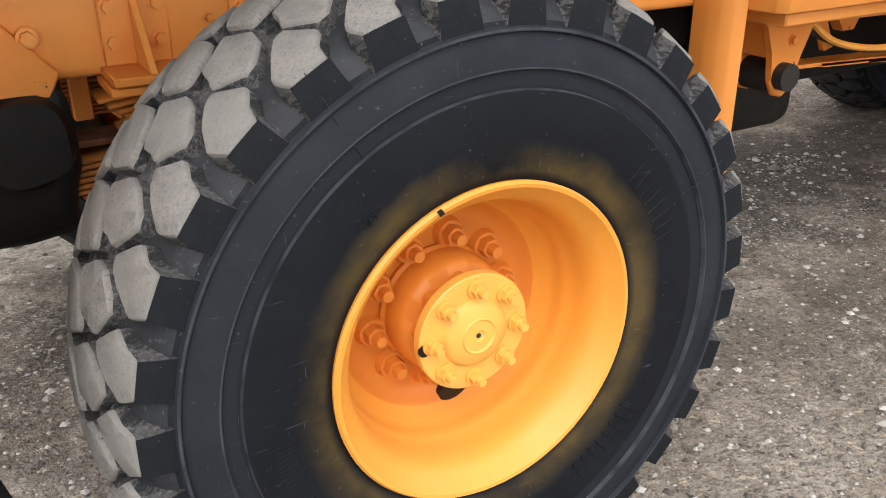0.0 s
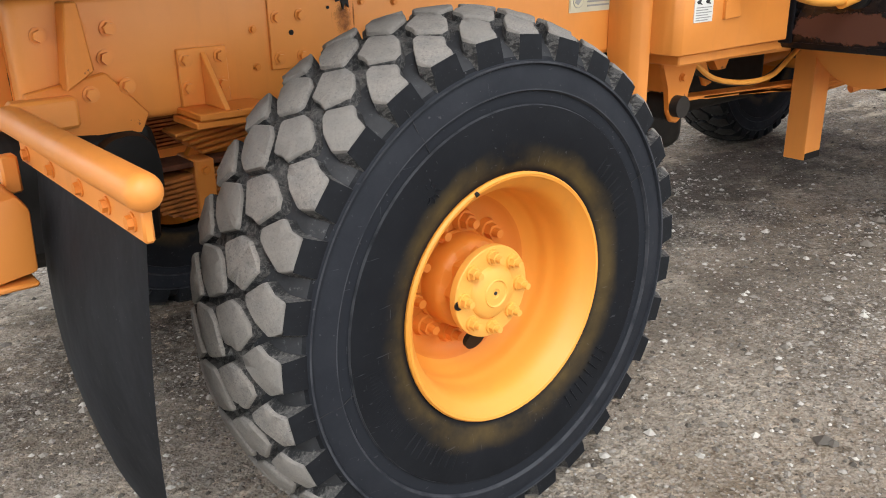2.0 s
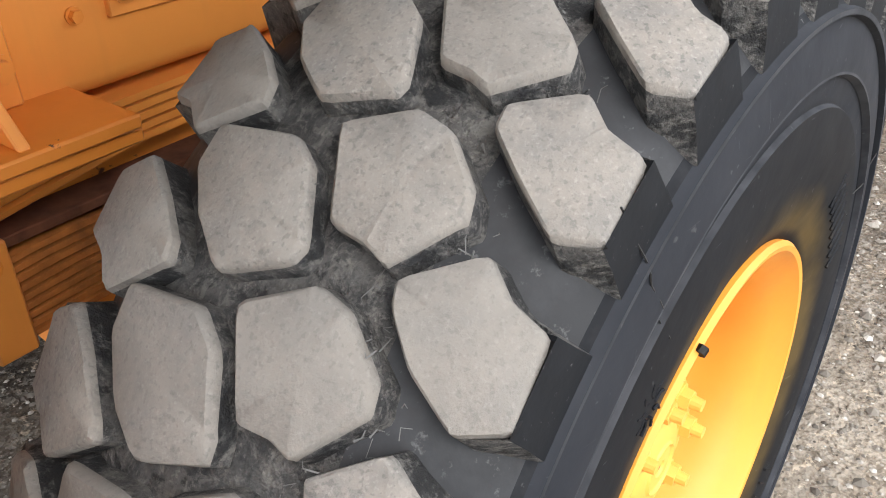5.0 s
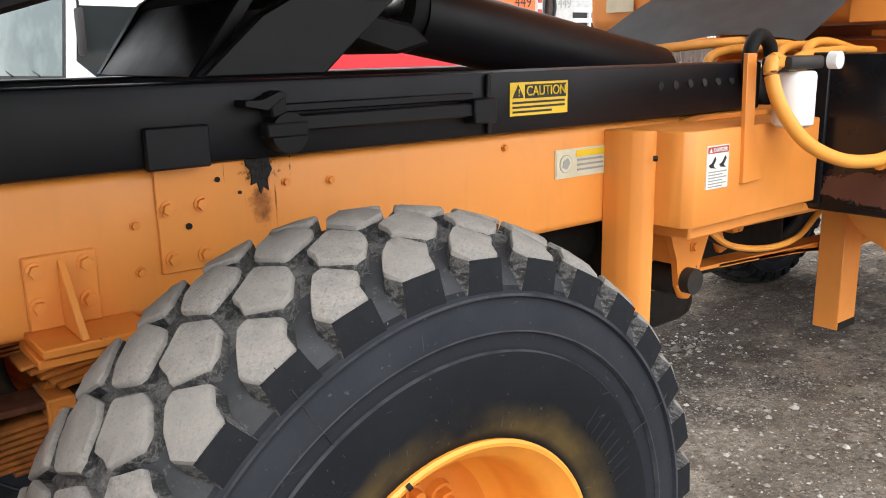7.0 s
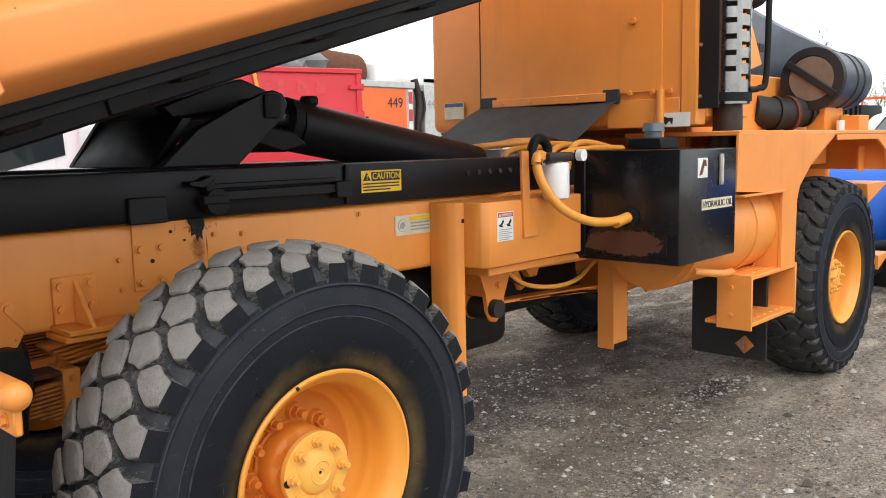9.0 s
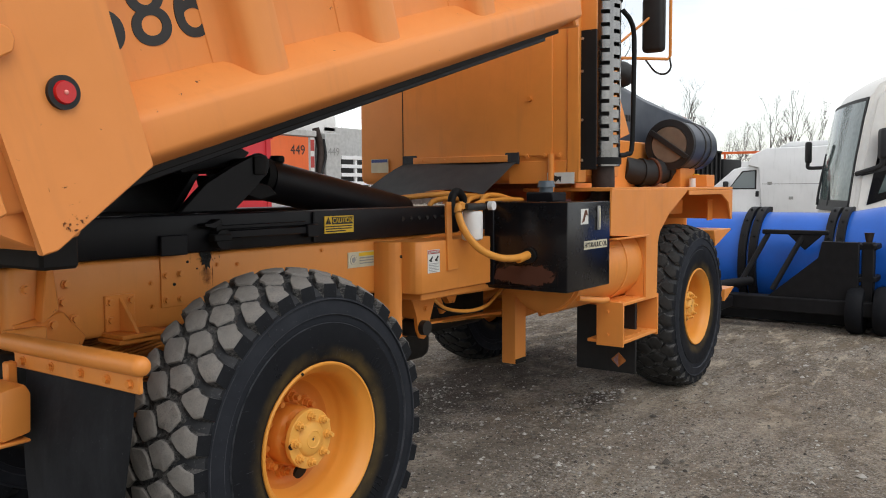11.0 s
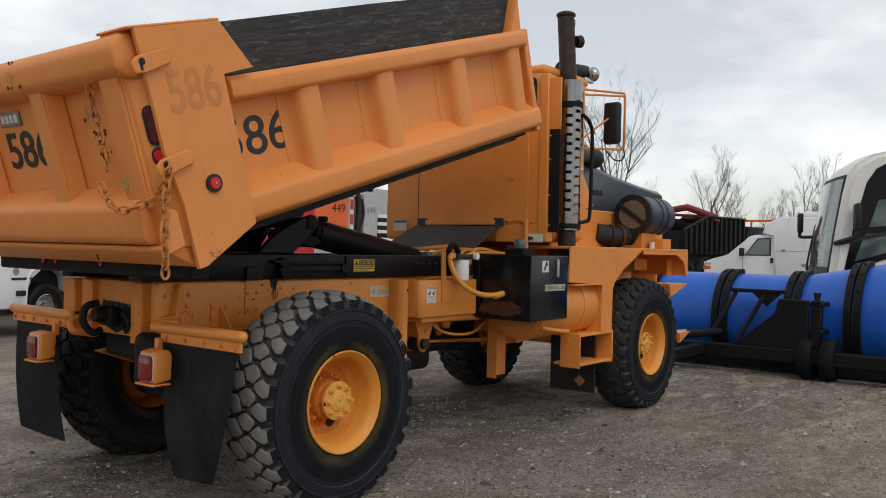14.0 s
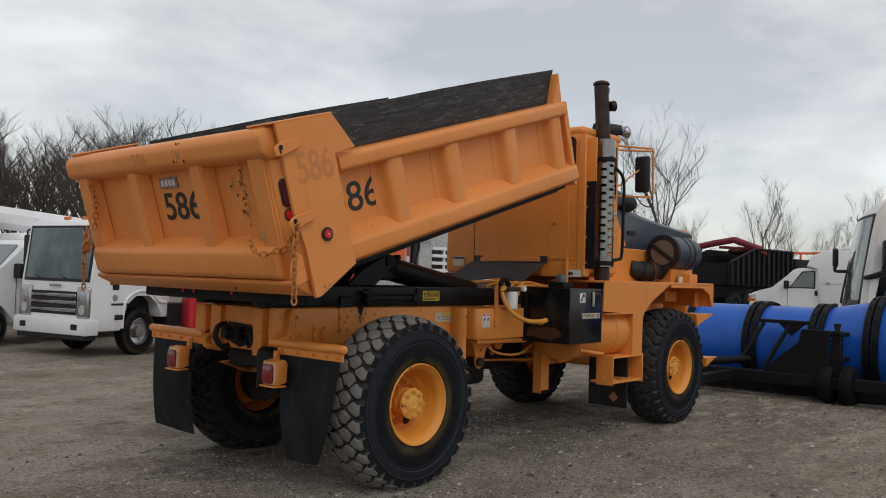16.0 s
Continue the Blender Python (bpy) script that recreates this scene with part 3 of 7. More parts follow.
def block_mesh(poly, shoulder, seed):
    """One tread lug: rough worn top, chamfered rim, flanks that widen towards the casing; outer lugs run down to the side ring."""
    rr = random.Random(seed)
    edge_a = [a for a, y in poly if shoulder and on_edge(y)]
    ea = sum(edge_a) / max(1, len(edge_a))
    poly = rounded([(a + rr.uniform(-0.25, 0.25), y + (0 if shoulder and on_edge(y) else rr.uniform(-0.002, 0.002))) for a, y in poly], 0.15)
    ca, cy = sum(p[0] for p in poly) / len(poly), sum(p[1] for p in poly) / len(poly)
    b = bmesh.new()

    def vert(p, grow, drop, depth):
        if depth and shoulder and on_edge(p[1]):
            a = ea + (p[0] - ea) * (1.02, 1.10, 1.25)[depth - 1]
            y, r = 0.1365 + shoulder * (0.1950, 0.1980, 0.2000)[depth - 1], (0.603, 0.578, 0.547)[depth - 1]
        else:
            a, y = ca + (p[0] - ca) * grow, cy + (p[1] - cy) * grow
            r = crown(y) - drop - (rr.uniform(0, 0.002) if depth == 0 else 0)
        a = radians(a)
        return b.verts.new((r * math.cos(a), y, r * math.sin(a)))
    rings = [[vert(p, g, dr, max(0, d - 2)) for p in poly] for d, (g, dr) in enumerate(((0.915, 0.0), (0.972, 0.0022), (1.0, 0.0085), (1.03, 0.020), (1.07, 0.031), (1.11, 0.040)))]
    r0 = crown(cy)
    mid = b.verts.new((r0 * math.cos(radians(ca)), cy, r0 * math.sin(radians(ca))))
    n = len(poly)
    for k in range(n):
        b.faces.new((mid, rings[0][k], rings[0][(k + 1) % n])).material_index = 0
    for i, (a, c) in enumerate(zip(rings, rings[1:])):
        for k in range(n):
            b.faces.new((a[k], c[k], c[(k + 1) % n], a[(k + 1) % n])).material_index = 0 if i < 2 else 1 if shoulder and on_edge(poly[k][1]) and on_edge(poly[(k + 1) % n][1]) else 2
    return finish(b, [M_tread, M_shoulder, M_groove], True)


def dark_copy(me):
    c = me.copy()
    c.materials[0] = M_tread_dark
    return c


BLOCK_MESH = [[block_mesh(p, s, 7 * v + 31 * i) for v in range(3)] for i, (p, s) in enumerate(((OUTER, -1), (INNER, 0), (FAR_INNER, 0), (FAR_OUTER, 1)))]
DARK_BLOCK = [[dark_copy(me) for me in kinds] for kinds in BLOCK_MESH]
# casing: bead, bulged side, moulded rings, shoulder scoops and groove floor, mirrored inside
half = [(0.296, -0.030), (0.300, -0.042), (0.306, -0.047), (0.320, -0.052), (0.345, -0.060), (0.395, -0.0665), (0.440, -0.0665), (0.4535, -0.0655), (0.4555, -0.0605), (0.4585, -0.0605), (0.4800, -0.0620), (0.4830, -0.0615), (0.4870, -0.0705), (0.505, -0.0695), (0.5400, -0.0620), (0.5430, -0.0690), (0.5485, -0.0690), (0.5515, -0.0605), (0.5580, -0.0550), (0.5750, -0.0430), (0.5940, -0.0160), (0.6140, 0.0300), (0.6270, 0.0700), (0.6330, 0.1365)]
prof = half + [(r, 0.273 - y) for r, y in half[-2::-1]]
slots = [0] * 17 + [1] * 1 + [3] * 3 + [2] * 2
slots = slots + slots[::-1]
TYRE_MESH = finish(revolve(prof, 124, slots), [M_side, M_shoulder, M_groove, M_pocket], True)


def rim_mesh(disc):
    p = [(0.296, 0.25), (0.296, -0.030), (0.303, -0.036), (0.3045, -0.052), (0.300, -0.0575), (0.2935, -0.056), (0.287, -0.046), (0.271, -0.030)]
    if disc > 0.1:
        p += [(0.2620, -0.016), (0.2560, 0.000), (0.2525, 0.018), (0.2505, 0.038), (0.2485, 0.050), (0.2450, 0.060), (0.2420, 0.070), (0.2405, 0.082), (0.2385, 0.092), (0.2340, 0.101), (0.2290, 0.109), (0.2235, 0.119), (0.2140, 0.128), (0.2060, 0.136), (0.1990, 0.145), (0.1800, disc), (0.060, disc + 0.002)]
    else:
        p += [(0.256, -0.010), (0.238, 0.012), (0.226, disc - 0.012), (0.214, disc), (0.14, disc - 0.004), (0.12, disc - 0.014), (0.06, disc - 0.014)]
    n = len(p) - 1
    return finish(revolve(p, 96, [1 if disc > 0.1 and i >= n - 4 else 0 for i in range(n)]), [M_rim, M_disc], True)


RIM_REAR, RIM_FRONT = rim_mesh(0.152), rim_mesh(0.045)


def stud_mesh():
    b = rod((0, 0.004, 0), (0, -0.006, 0), 0.0195, 0.0185, seg=18)
    rod((0, -0.005, 0), (0, -0.019, 0), 0.0155, 0.0145, seg=6, bm=b)
    rod((0, -0.018, 0), (0, -0.033, 0), 0.0092, 0.0080, seg=12, bm=b)
    return finish(b, M_hubp)


def lug_mesh():
    b = rod((0, 0.004, 0), (0, -0.012, 0), 0.031, 0.026, seg=20)
    rod((0, -0.010, 0), (0, -0.032, 0), 0.0215, 0.0195, seg=6, bm=b)
    rod((0, -0.030, 0), (0, -0.052, 0), 0.0125, 0.0110, seg=12, bm=b)
    return finish(b, M_disc)


STUD, LUG = stud_mesh(), lug_mesh()


def hub_meshes(disc):
    """The drum with a fluted neck, and the flanged cover with its domed middle."""
    if disc > 0.1:
        b = revolve([(0.122, disc), (0.124, disc - 0.010), (0.118, disc - 0.016), (0.116, 0.090), (0.108, 0.078), (0.099, 0.072), (0.097, 0.060), (0.100, 0.036), (0.112, 0.026)], 96)
        for v in b.verts:
            r, a = math.hypot(v.co.x, v.co.z), math.atan2(v.co.z, v.co.x)
            if v.co.y < 0.075:
                k = 1.0 - 0.16 * (0.5 - 0.5 * math.cos(8 * a + 0.14)) ** 0.7
                v.co.x, v.co.z = v.co.x * k, v.co.z * k
    else:
        b = revolve([(0.12, disc), (0.11, disc - 0.02), (0.105, -0.01), (0.09, -0.02), (0.05, -0.022)], 48)
    cap = revolve([(0.098, 0.036), (0.1125, 0.034), (0.1145, 0.032), (0.1145, 0.014), (0.1125, 0.012), (0.068, 0.012), (0.064, 0.006), (0.058, 0.001), (0.036, -0.003), (0.0335, -0.006), (0.030, -0.003), (0.012, -0.004), (0.010, -0.001), (0.0001, -0.001)], 48)
    return finish(b, M_disc, True), finish(cap, M_hubp, True)


def make_wheel(name, x, right, rear, single, turn):
    """A wheel: the rim is the part, its tyre, lugs, hub and nuts its pieces."""
    w = part(name, RIM_REAR if rear else RIM_FRONT, None, truck, "deep-dished yellow-orange steel wheel" if rear else "yellow-orange steel wheel")
    z = HUB_Z if x < 1 else FRONT_Z
    w.matrix_basis = pose(x, 0, z) if right else pose(x, 2 * CY, z, 0, 0, 180)
    part("tyre", TYRE_MESH, None, w, "black off-road tyre with dusty worn lugs")
    if single:
        for k in range(PITCHES):
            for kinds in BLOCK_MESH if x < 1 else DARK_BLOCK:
                o = part("tread_block", kinds[(k * 5 + 1) % 3], None, w)
                o.rotation_euler = (0, radians(-(k * STEP + turn)), 0)
    else:
        b = bmesh.new()
        for k in range(PITCHES):
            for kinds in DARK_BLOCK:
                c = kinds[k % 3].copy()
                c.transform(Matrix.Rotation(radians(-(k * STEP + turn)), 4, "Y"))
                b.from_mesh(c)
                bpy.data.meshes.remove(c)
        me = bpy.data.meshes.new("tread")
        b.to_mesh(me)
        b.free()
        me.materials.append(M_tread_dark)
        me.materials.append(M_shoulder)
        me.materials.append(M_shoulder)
        tagged(part("tread", me, None, w), kind="stuff")
    disc = 0.152 if rear else 0.045
    drum, cap = hub_meshes(disc)
    part("hub_drum", drum, None, w)
    if rear:
        part("hub_cap", cap, None, w, "pale orange round hub cover")
        part("hub_keyhole", rod((0, -0.002, 0), (0, 0.002, 0), 0.005, seg=10), M_interior, w)
        for k in range(8):
            o = part("hub_stud", STUD, None, w)
            a = radians(k * 45 - 1)
            o.matrix_basis = pose(0.0895 * math.cos(a), 0.012, 0.0895 * math.sin(a), 0, k * 17, 0)
        a = radians(183)
        part("open_stud_hole", rod((0.104 * math.cos(a), 0.0105, 0.104 * math.sin(a)), (0.104 * math.cos(a), 0.014, 0.104 * math.sin(a)), 0.0125, seg=16), M_oil, w)
        part("hand_hole", rod((-0.030, 0.0385, -0.126), (-0.030, 0.050, -0.122), 0.030, seg=20), M_oil, w)
    for k in range(10):
        o = part("wheel_nut", LUG, None, w)
        a = radians(k * 36 + 7.5)
        rr = 0.145 if rear else 0.165
        o.matrix_basis = pose(rr * math.cos(a), disc - 0.004, rr * math.sin(a), 0, k * 23, 0)
    return w


rear_right = make_wheel("rear_wheel", 0.0, True, True, True, 0.0)
front_right = make_wheel("front_wheel", WHEELBASE, True, True, True, 5.0)
make_wheel("rear_wheel", 0.0, False, True, False, 3.0)
make_wheel("front_wheel", WHEELBASE, False, True, False, 8.0)
# moulded marks on the near sidewall: fine ribs and letter-sized bars
def side_bar(r0, r1, deg, w):
    a = radians(deg)
    part("sidewall_marking", rod((r0 * math.cos(a), -0.0655, r0 * math.sin(a)), (r1 * math.cos(a), -0.0665, r1 * math.sin(a)), w, seg=5), M_side, rear_right)


for k in range(22):
    side_bar(0.385 if k % 7 else 0.375, 0.415 if k % 7 else 0.430, 186 + k * 1.25, 0.0011)
for base in (218, 300, 20):
    for k in range(8):
        side_bar(0.372, 0.418, base + k * 3.4, 0.0022)
# moulded seam across the side
for base in (121.2, 27.0, 190.0):
    a = radians(base)
    pts = [(r * math.cos(a + 0.004 * math.sin(40 * r)), y - 0.0002, r * math.sin(a + 0.004 * math.sin(40 * r))) for r, y in ((0.43, -0.0668), (0.462, -0.0618), (0.49, -0.0698), (0.52, -0.066), (0.545, -0.067), (0.575, -0.0595), (0.606, -0.0568))]
    part("mould_seam", tube(pts, 0.0008, 5, n=3), M_grommet, rear_right)

# small worn round emblem moulded in the side
for k in range(9):
    a = radians(40 * k)
    part("moulded_emblem", tube([(-0.238 + q * math.cos(a + e), -0.0660, 0.310 + q * math.sin(a + e)) for q, e in ((0.010, 0.0), (0.017, 0.25), (0.024, 0.1))], 0.0014, 5, n=3), M_side, rear_right)
# frayed rubber threads in the grooves of the near tyre
rf = random.Random(12)
fray = bmesh.new()
for k in range(PITCHES):
    for at, yy in ((113.0, 0.045), (120.5, 0.040), (118.5, 0.135), (115.5, 0.006)):
        for q in range(rf.randint(3, 10)):
            a, y0, r = radians(at + k * STEP + rf.uniform(-2.8, 2.8)), yy + rf.uniform(-0.016, 0.016), crown(yy) - rf.uniform(0.006, 0.026)
            p0 = Vector((r * math.cos(a), y0, r * math.sin(a)))
            p1 = p0 + Vector((rf.uniform(-0.009, 0.009), rf.uniform(-0.009, 0.009), rf.uniform(-0.008, 0.008)))
            p2 = p1 + Vector((rf.uniform(-0.006, 0.006), rf.uniform(-0.006, 0.006), rf.uniform(-0.005, 0.005)))
            tube([p0, p1, p2], rf.uniform(0.0003, 0.0010), 3, fray, False, taper=0.0003)
tagged(part("frayed_rubber", fray, plain("pale_frayed_rubber", (0.14, 0.14, 0.14), 0.85, 0, 0.5, 40), rear_right), kind="stuff")
# chip in the rim's edge
part("rim_chip", rod((-0.105, -0.0585, 0.281), (-0.112, -0.0575, 0.277), 0.006, seg=6), M_oil, rear_right)

# ---- chassis ----
for side, (y0, y1) in (("right", (RAIL, RAIL + 0.09)), ("left", (2 * CY - RAIL - 0.09, 2 * CY - RAIL))):
    part("frame_rail", box(-0.80, 5.3, y0, y1, 0.965, 1.262, 0.022, 3), M_orange, truck, "orange boxed steel frame rail")
    part("hoist_frame_rail", box(-0.92, 1.93, y0 - 0.03, y1 + 0.02, 1.264, 1.425, 0.012, 2), M_black, truck, "black hoist subframe rail")
part("rear_crossmember", box(-0.80, -0.70, RAIL + 0.09, 2 * CY - RAIL - 0.09, 0.93, 1.255, 0.012, 2), M_orange_worn, truck, "worn orange rear crossmember")
for y in (RAIL + 0.1, 2 * CY - RAIL - 0.1 - 0.11):
    part("rear_channel", prism([(y, 0.90), (y + 0.11, 0.90), (y + 0.11, 1.25), (y, 1.25)], "x", -0.84, -0.795, 0.004), M_orange_worn, truck)
part("rear_hinge_beam", box(-1.02, -0.90, 0.05, 2 * CY - 0.05, 1.30, 1.42, 0.01), M_black_dull, truck)
for x in (0.6, 1.5, 2.6):
    part("crossmember", box(x, x + 0.14, RAIL + 0.09, 2 * CY - RAIL - 0.09, 1.0, 1.22, 0.01), M_orange, truck)
# plate, ledge bracket and bolts on the near rail
part("rail_plate", box(-0.190, 0.055, RAIL - 0.008, RAIL + 0.002, 1.048, 1.262, 0.002), M_orange, truck, "flat orange splice plate")
for x, z in ((-0.168, 1.180), (-0.098, 1.182), (-0.166, 1.077), (-0.098, 1.078)):
    bolt(truck, (x, RAIL - 0.008, z), 0.0125, 0.013, "y", M_orange)
for x, z in ((-0.234, 1.155), (-0.231, 1.060), (0.212, 1.198), (0.75, 1.225), (0.10, 1.205)):
    bolt(truck, (x, RAIL - 0.001, z), 0.008, 0.010, "y", M_orange_worn)
part("spring_bracket", box(-0.445, -0.315, RAIL - 0.012, RAIL + 0.002, 0.985, 1.125, 0.003), M_orange, truck)
part("bracket_gusset", prism([(RAIL - 0.012, 1.115), (RAIL - 0.012, 0.985), (RAIL - 0.125, 0.985)], "x", -0.386, -0.372, 0.002), M_orange, truck)
part("bracket_ledge", box(-0.455, -0.255, RAIL - 0.135, RAIL + 0.02, 0.968, 0.985, 0.003), M_orange_worn, truck)
part("bracket_pad", box(-0.462, -0.250, RAIL - 0.125, RAIL + 0.02, 0.948, 0.966, 0.003), M_orange_worn, truck)
for x, z in ((-0.425, 1.098), (-0.335, 1.100), (-0.425, 1.030), (-0.335, 1.030)):
    bolt(truck, (x, RAIL - 0.012, z), 0.0135, 0.014, "y", M_orange)
# rear spring hanger on the rail, dirty casting
part("hanger_plate", prism([(-0.80, 1.06), (-0.62, 1.09), (-0.53, 0.985), (-0.56, 0.93), (-0.80, 0.90)], "y", RAIL - 0.02, RAIL + 0.002, 0.004), M_orange_worn, truck)
for x, z in ((-0.575, 1.055), (-0.66, 1.045), (-0.595, 1.185), (-0.66, 1.188), (-0.745, 1.18), (-0.61, 1.12)):
    bolt(truck, (x, RAIL - (0.02 if z < 1.1 else 0.001), z), 0.0145, 0.015, "y", M_orange)
part("hanger_bracket", prism([(-0.72, 1.06), (-0.70, 1.25), (-0.67, 1.25), (-0.655, 1.10)], "y", RAIL - 0.06, RAIL, 0.004), M_orange_worn, truck)
hc = box(-0.90, -0.53, RAIL - 0.05, RAIL + 0.09, 0.66, 0.960, 0.05, 3)
rod((-0.62, RAIL - 0.09, 0.865), (-0.62, RAIL + 0.08, 0.865), 0.075, 0.085, seg=22, bm=hc)
box(-0.79, -0.70, RAIL - 0.03, RAIL + 0.05, 0.62, 0.80, 0.03, 2, bm=hc)
bmesh.ops.subdivide_edges(hc, edges=hc.edges[:], cuts=3, use_grid_fill=True)
for v in hc.verts:
    v.co += Vector((noise.noise(v.co * 9.0), noise.noise(v.co * 9.0 + Vector((5, 1, 2))), noise.noise(v.co * 9.0 + Vector((1, 7, 3))))) * 0.035
part("spring_shackle", hc, M_oil, truck, "oil-blackened spring shackle casting")
# leaf springs and axle
for y in (0.655, 2 * CY - 0.655 - 0.09):
    for k in range(5):
        L, z = 0.47 - 0.016 * k, 0.947 - 0.0130 * k
        pts = [(-L, z - 0.035), (-L * 0.5, z - 0.006), (0.0, z), (L * 0.5, z - 0.006), (L, z - 0.035)]
        part("upper_leaf", prism(pts + [(px, pz + 0.0095) for px, pz in pts[::-1]], "y", y, y + 0.09, 0.002), M_orange, truck)
    part("spring_web", prism([(-0.46, 0.79), (0.46, 0.79), (0.40, 0.90), (-0.40, 0.90)], "y", y + 0.05, y + 0.075, 0.002), M_orange_worn, truck)
    part("spring_pad", prism([(-0.62, 0.832), (0.62, 0.832), (0.62, 0.846), (-0.62, 0.846)], "y", y - 0.004, y + 0.094, 0.002), M_rust, truck)
    for k in range(9):
        L = 0.70 - 0.028 * k
        z = 0.820 - k * 0.0128
        pts = [(-L, z - 0.030 * (L / 0.62) ** 2), (-L * 0.5, z - 0.008), (0.0, z), (L * 0.5, z - 0.008), (L, z - 0.030 * (L / 0.62) ** 2)]
        poly = pts + [(px, pz + 0.0085) for px, pz in pts[::-1]]
        part("spring_leaf", prism(poly, "y", y, y + 0.09, 0.0015), M_leaf, truck)
    for x in (-0.41, 0.41):
        part("spring_clip", box(x - 0.026, x + 0.026, y - 0.014, y + 0.104, 0.695, 0.850, 0.004), M_orange, truck)
        bolt(truck, (x, y - 0.014, 0.822), 0.010, 0.010, "y", M_orange_worn)
    part("axle_cover", prism([(-0.40 + 0.36 * math.cos(a) * 0.9 + 0.36, 0.78 + 0.19 * math.sin(a)) for a in (radians(180 + 180 * q / 14) for q in range(15))], "y", y + 0.02, y + 0.05, 0.003), M_orange, truck)
part("rear_axle", rod((0, 0.16, HUB_Z), (0, 2 * CY - 0.16, HUB_Z), 0.085, seg=28), M_orange_worn, truck, "orange rear axle tube")
df = ball((-0.02, CY - 0.08, HUB_Z + 0.02), 0.23, sy=0.8)
rod((-0.24, CY - 0.08, HUB_Z + 0.02), (-0.1, CY - 0.08, HUB_Z + 0.02), 0.15, 0.19, seg=24, bm=df)
part("differential", df, M_orange_worn, truck, "grimy orange axle differential")
part("front_axle", rod((WHEELBASE, 0.2, HUB_Z), (WHEELBASE, 2 * CY - 0.2, HUB_Z), 0.08, seg=24), M_orange_worn, truck)
part("drive_shaft", rod((0.2, CY, 0.62), (3.6, CY, 0.80), 0.055, seg=16), M_orange_worn, truck)
part("gearbox", box(1.75, 2.5, CY - 0.28, CY + 0.25, 0.62, 1.1, 0.06, 3), M_oil, truck)
part("engine_sump", box(3.1, 4.9, CY - 0.3, CY + 0.3, 0.72, 1.4, 0.07, 3), M_oil, truck)
for s in (1, -1):
    yy = CY - s * (CY - 0.30)
    part("brake_drum", rod((0, yy - 0.05, HUB_Z), (0, yy + 0.05, HUB_Z), 0.20, seg=32), M_darkmetal, truck)

# unseen dark bulk under the frame, added to block light from beyond
for x, y in ((0.75, 0.98), (1.05, 1.35)):
    at_ = rod((x, y, 0.86), (x + 0.72, y, 0.86), 0.125, seg=28)
    bmesh.ops.bevel(at_, geom=[e for e in at_.edges if any(len(f.verts) > 4 for f in e.link_faces)], offset=0.03, segments=2, affect="EDGES")
    part("air_tank", at_, M_oil, truck, "black reservoir added unseen under the frame to block light")
for s in (1, -1):
    yy = CY - s * 0.62
    part("brake_chamber", rod((0.16, yy, HUB_Z + 0.16), (0.34, yy, HUB_Z + 0.19), 0.085, 0.075, seg=22), M_oil, truck)
part("rear_belly_plate", box(-0.69, -0.52, RAIL + 0.10, 2 * CY - RAIL - 0.10, 0.78, 0.98, 0.02), M_oil, truck)
part("transfer_case", box(1.35, 1.80, CY - 0.34, CY + 0.34, 0.50, 0.98, 0.07, 3), M_oil, truck)
# hoist prop, stop block and lug on the black subframe
YS = RAIL - 0.03
part("body_prop", box(0.085, 0.60, YS - 0.035, YS - 0.004, 1.318, 1.352, 0.004), M_black, truck, "black folded safety prop bar")
part("prop_channel", box(0.06, 0.60, YS - 0.025, YS - 0.004, 1.358, 1.376, 0.003), M_black, truck)
part("prop_end", box(0.585, 0.66, YS - 0.045, YS - 0.002, 1.300, 1.362, 0.004), M_black, truck)
pv = rod((0.075, YS - 0.055, 1.318), (0.075, YS, 1.318), 0.042, seg=24)
box(0.02, 0.115, YS - 0.06, YS - 0.02, 1.310, 1.340, 0.004, bm=pv)
box(0.04, 0.075, YS - 0.045, YS, 1.35, 1.40, 0.004, bm=pv)
part("prop_pivot", pv, M_black_dull, truck)
part("prop_tab", prism([(-0.02, 1.375), (0.03, 1.365), (0.075, 1.395), (0.06, 1.405), (0.02, 1.385), (-0.02, 1.388)], "y", YS - 0.05, YS, 0.002), M_black, truck)
part("stop_block", box(-0.215, -0.085, YS - 0.02, YS, 1.262, 1.345, 0.004), M_black, truck)
part("subframe_rib", box(0.655, 0.672, YS - 0.012, YS, 1.27, 1.42, 0.003), M_black, truck)
for k in range(6):
    hl = rod((1.37 + 0.075 * k, YS - 0.003, 1.362 + 0.001 * k), (1.37 + 0.075 * k, YS + 0.01, 1.362), 0.013, seg=14)
    part("bolt_hole", hl, M_darkmetal, truck)
drip = prism([(0.000, 1.30), (0.062, 1.30), (0.058, 1.255), (0.064, 1.238), (0.052, 1.218), (0.054, 1.192), (0.042, 1.204), (0.035, 1.186), (0.028, 1.213), (0.013, 1.208), (0.018, 1.236), (0.004, 1.25)], "y", RAIL - 0.0125, RAIL + 0.001)
part("oil_drip", drip, M_oil, truck)
part("oil_smear", box(-0.045, 0.110, RAIL - 0.0132, RAIL + 0.001, 1.185, 1.295, 0), stain("black_oil_smear", (0.010, 0.008, 0.007), 0.5, 45, 0.80, 1.02), truck, "", False)
part("oil_tint", box(0.000, 0.072, RAIL - 0.0105, RAIL + 0.001, 1.105, 1.235, 0), stain("brown_oil_tint", (0.30, 0.105, 0.030), 0.5, 26, 0.50, 1.25), truck, "", False)
for x, z, q in ((-0.060, 1.228, 0.006), (-0.012, 1.196, 0.004), (-0.128, 1.140, 0.007)):
    part("oil_spot", rod((x, RAIL - 0.0115, z), (x, RAIL - 0.006, z), q, seg=7), M_oil, truck)

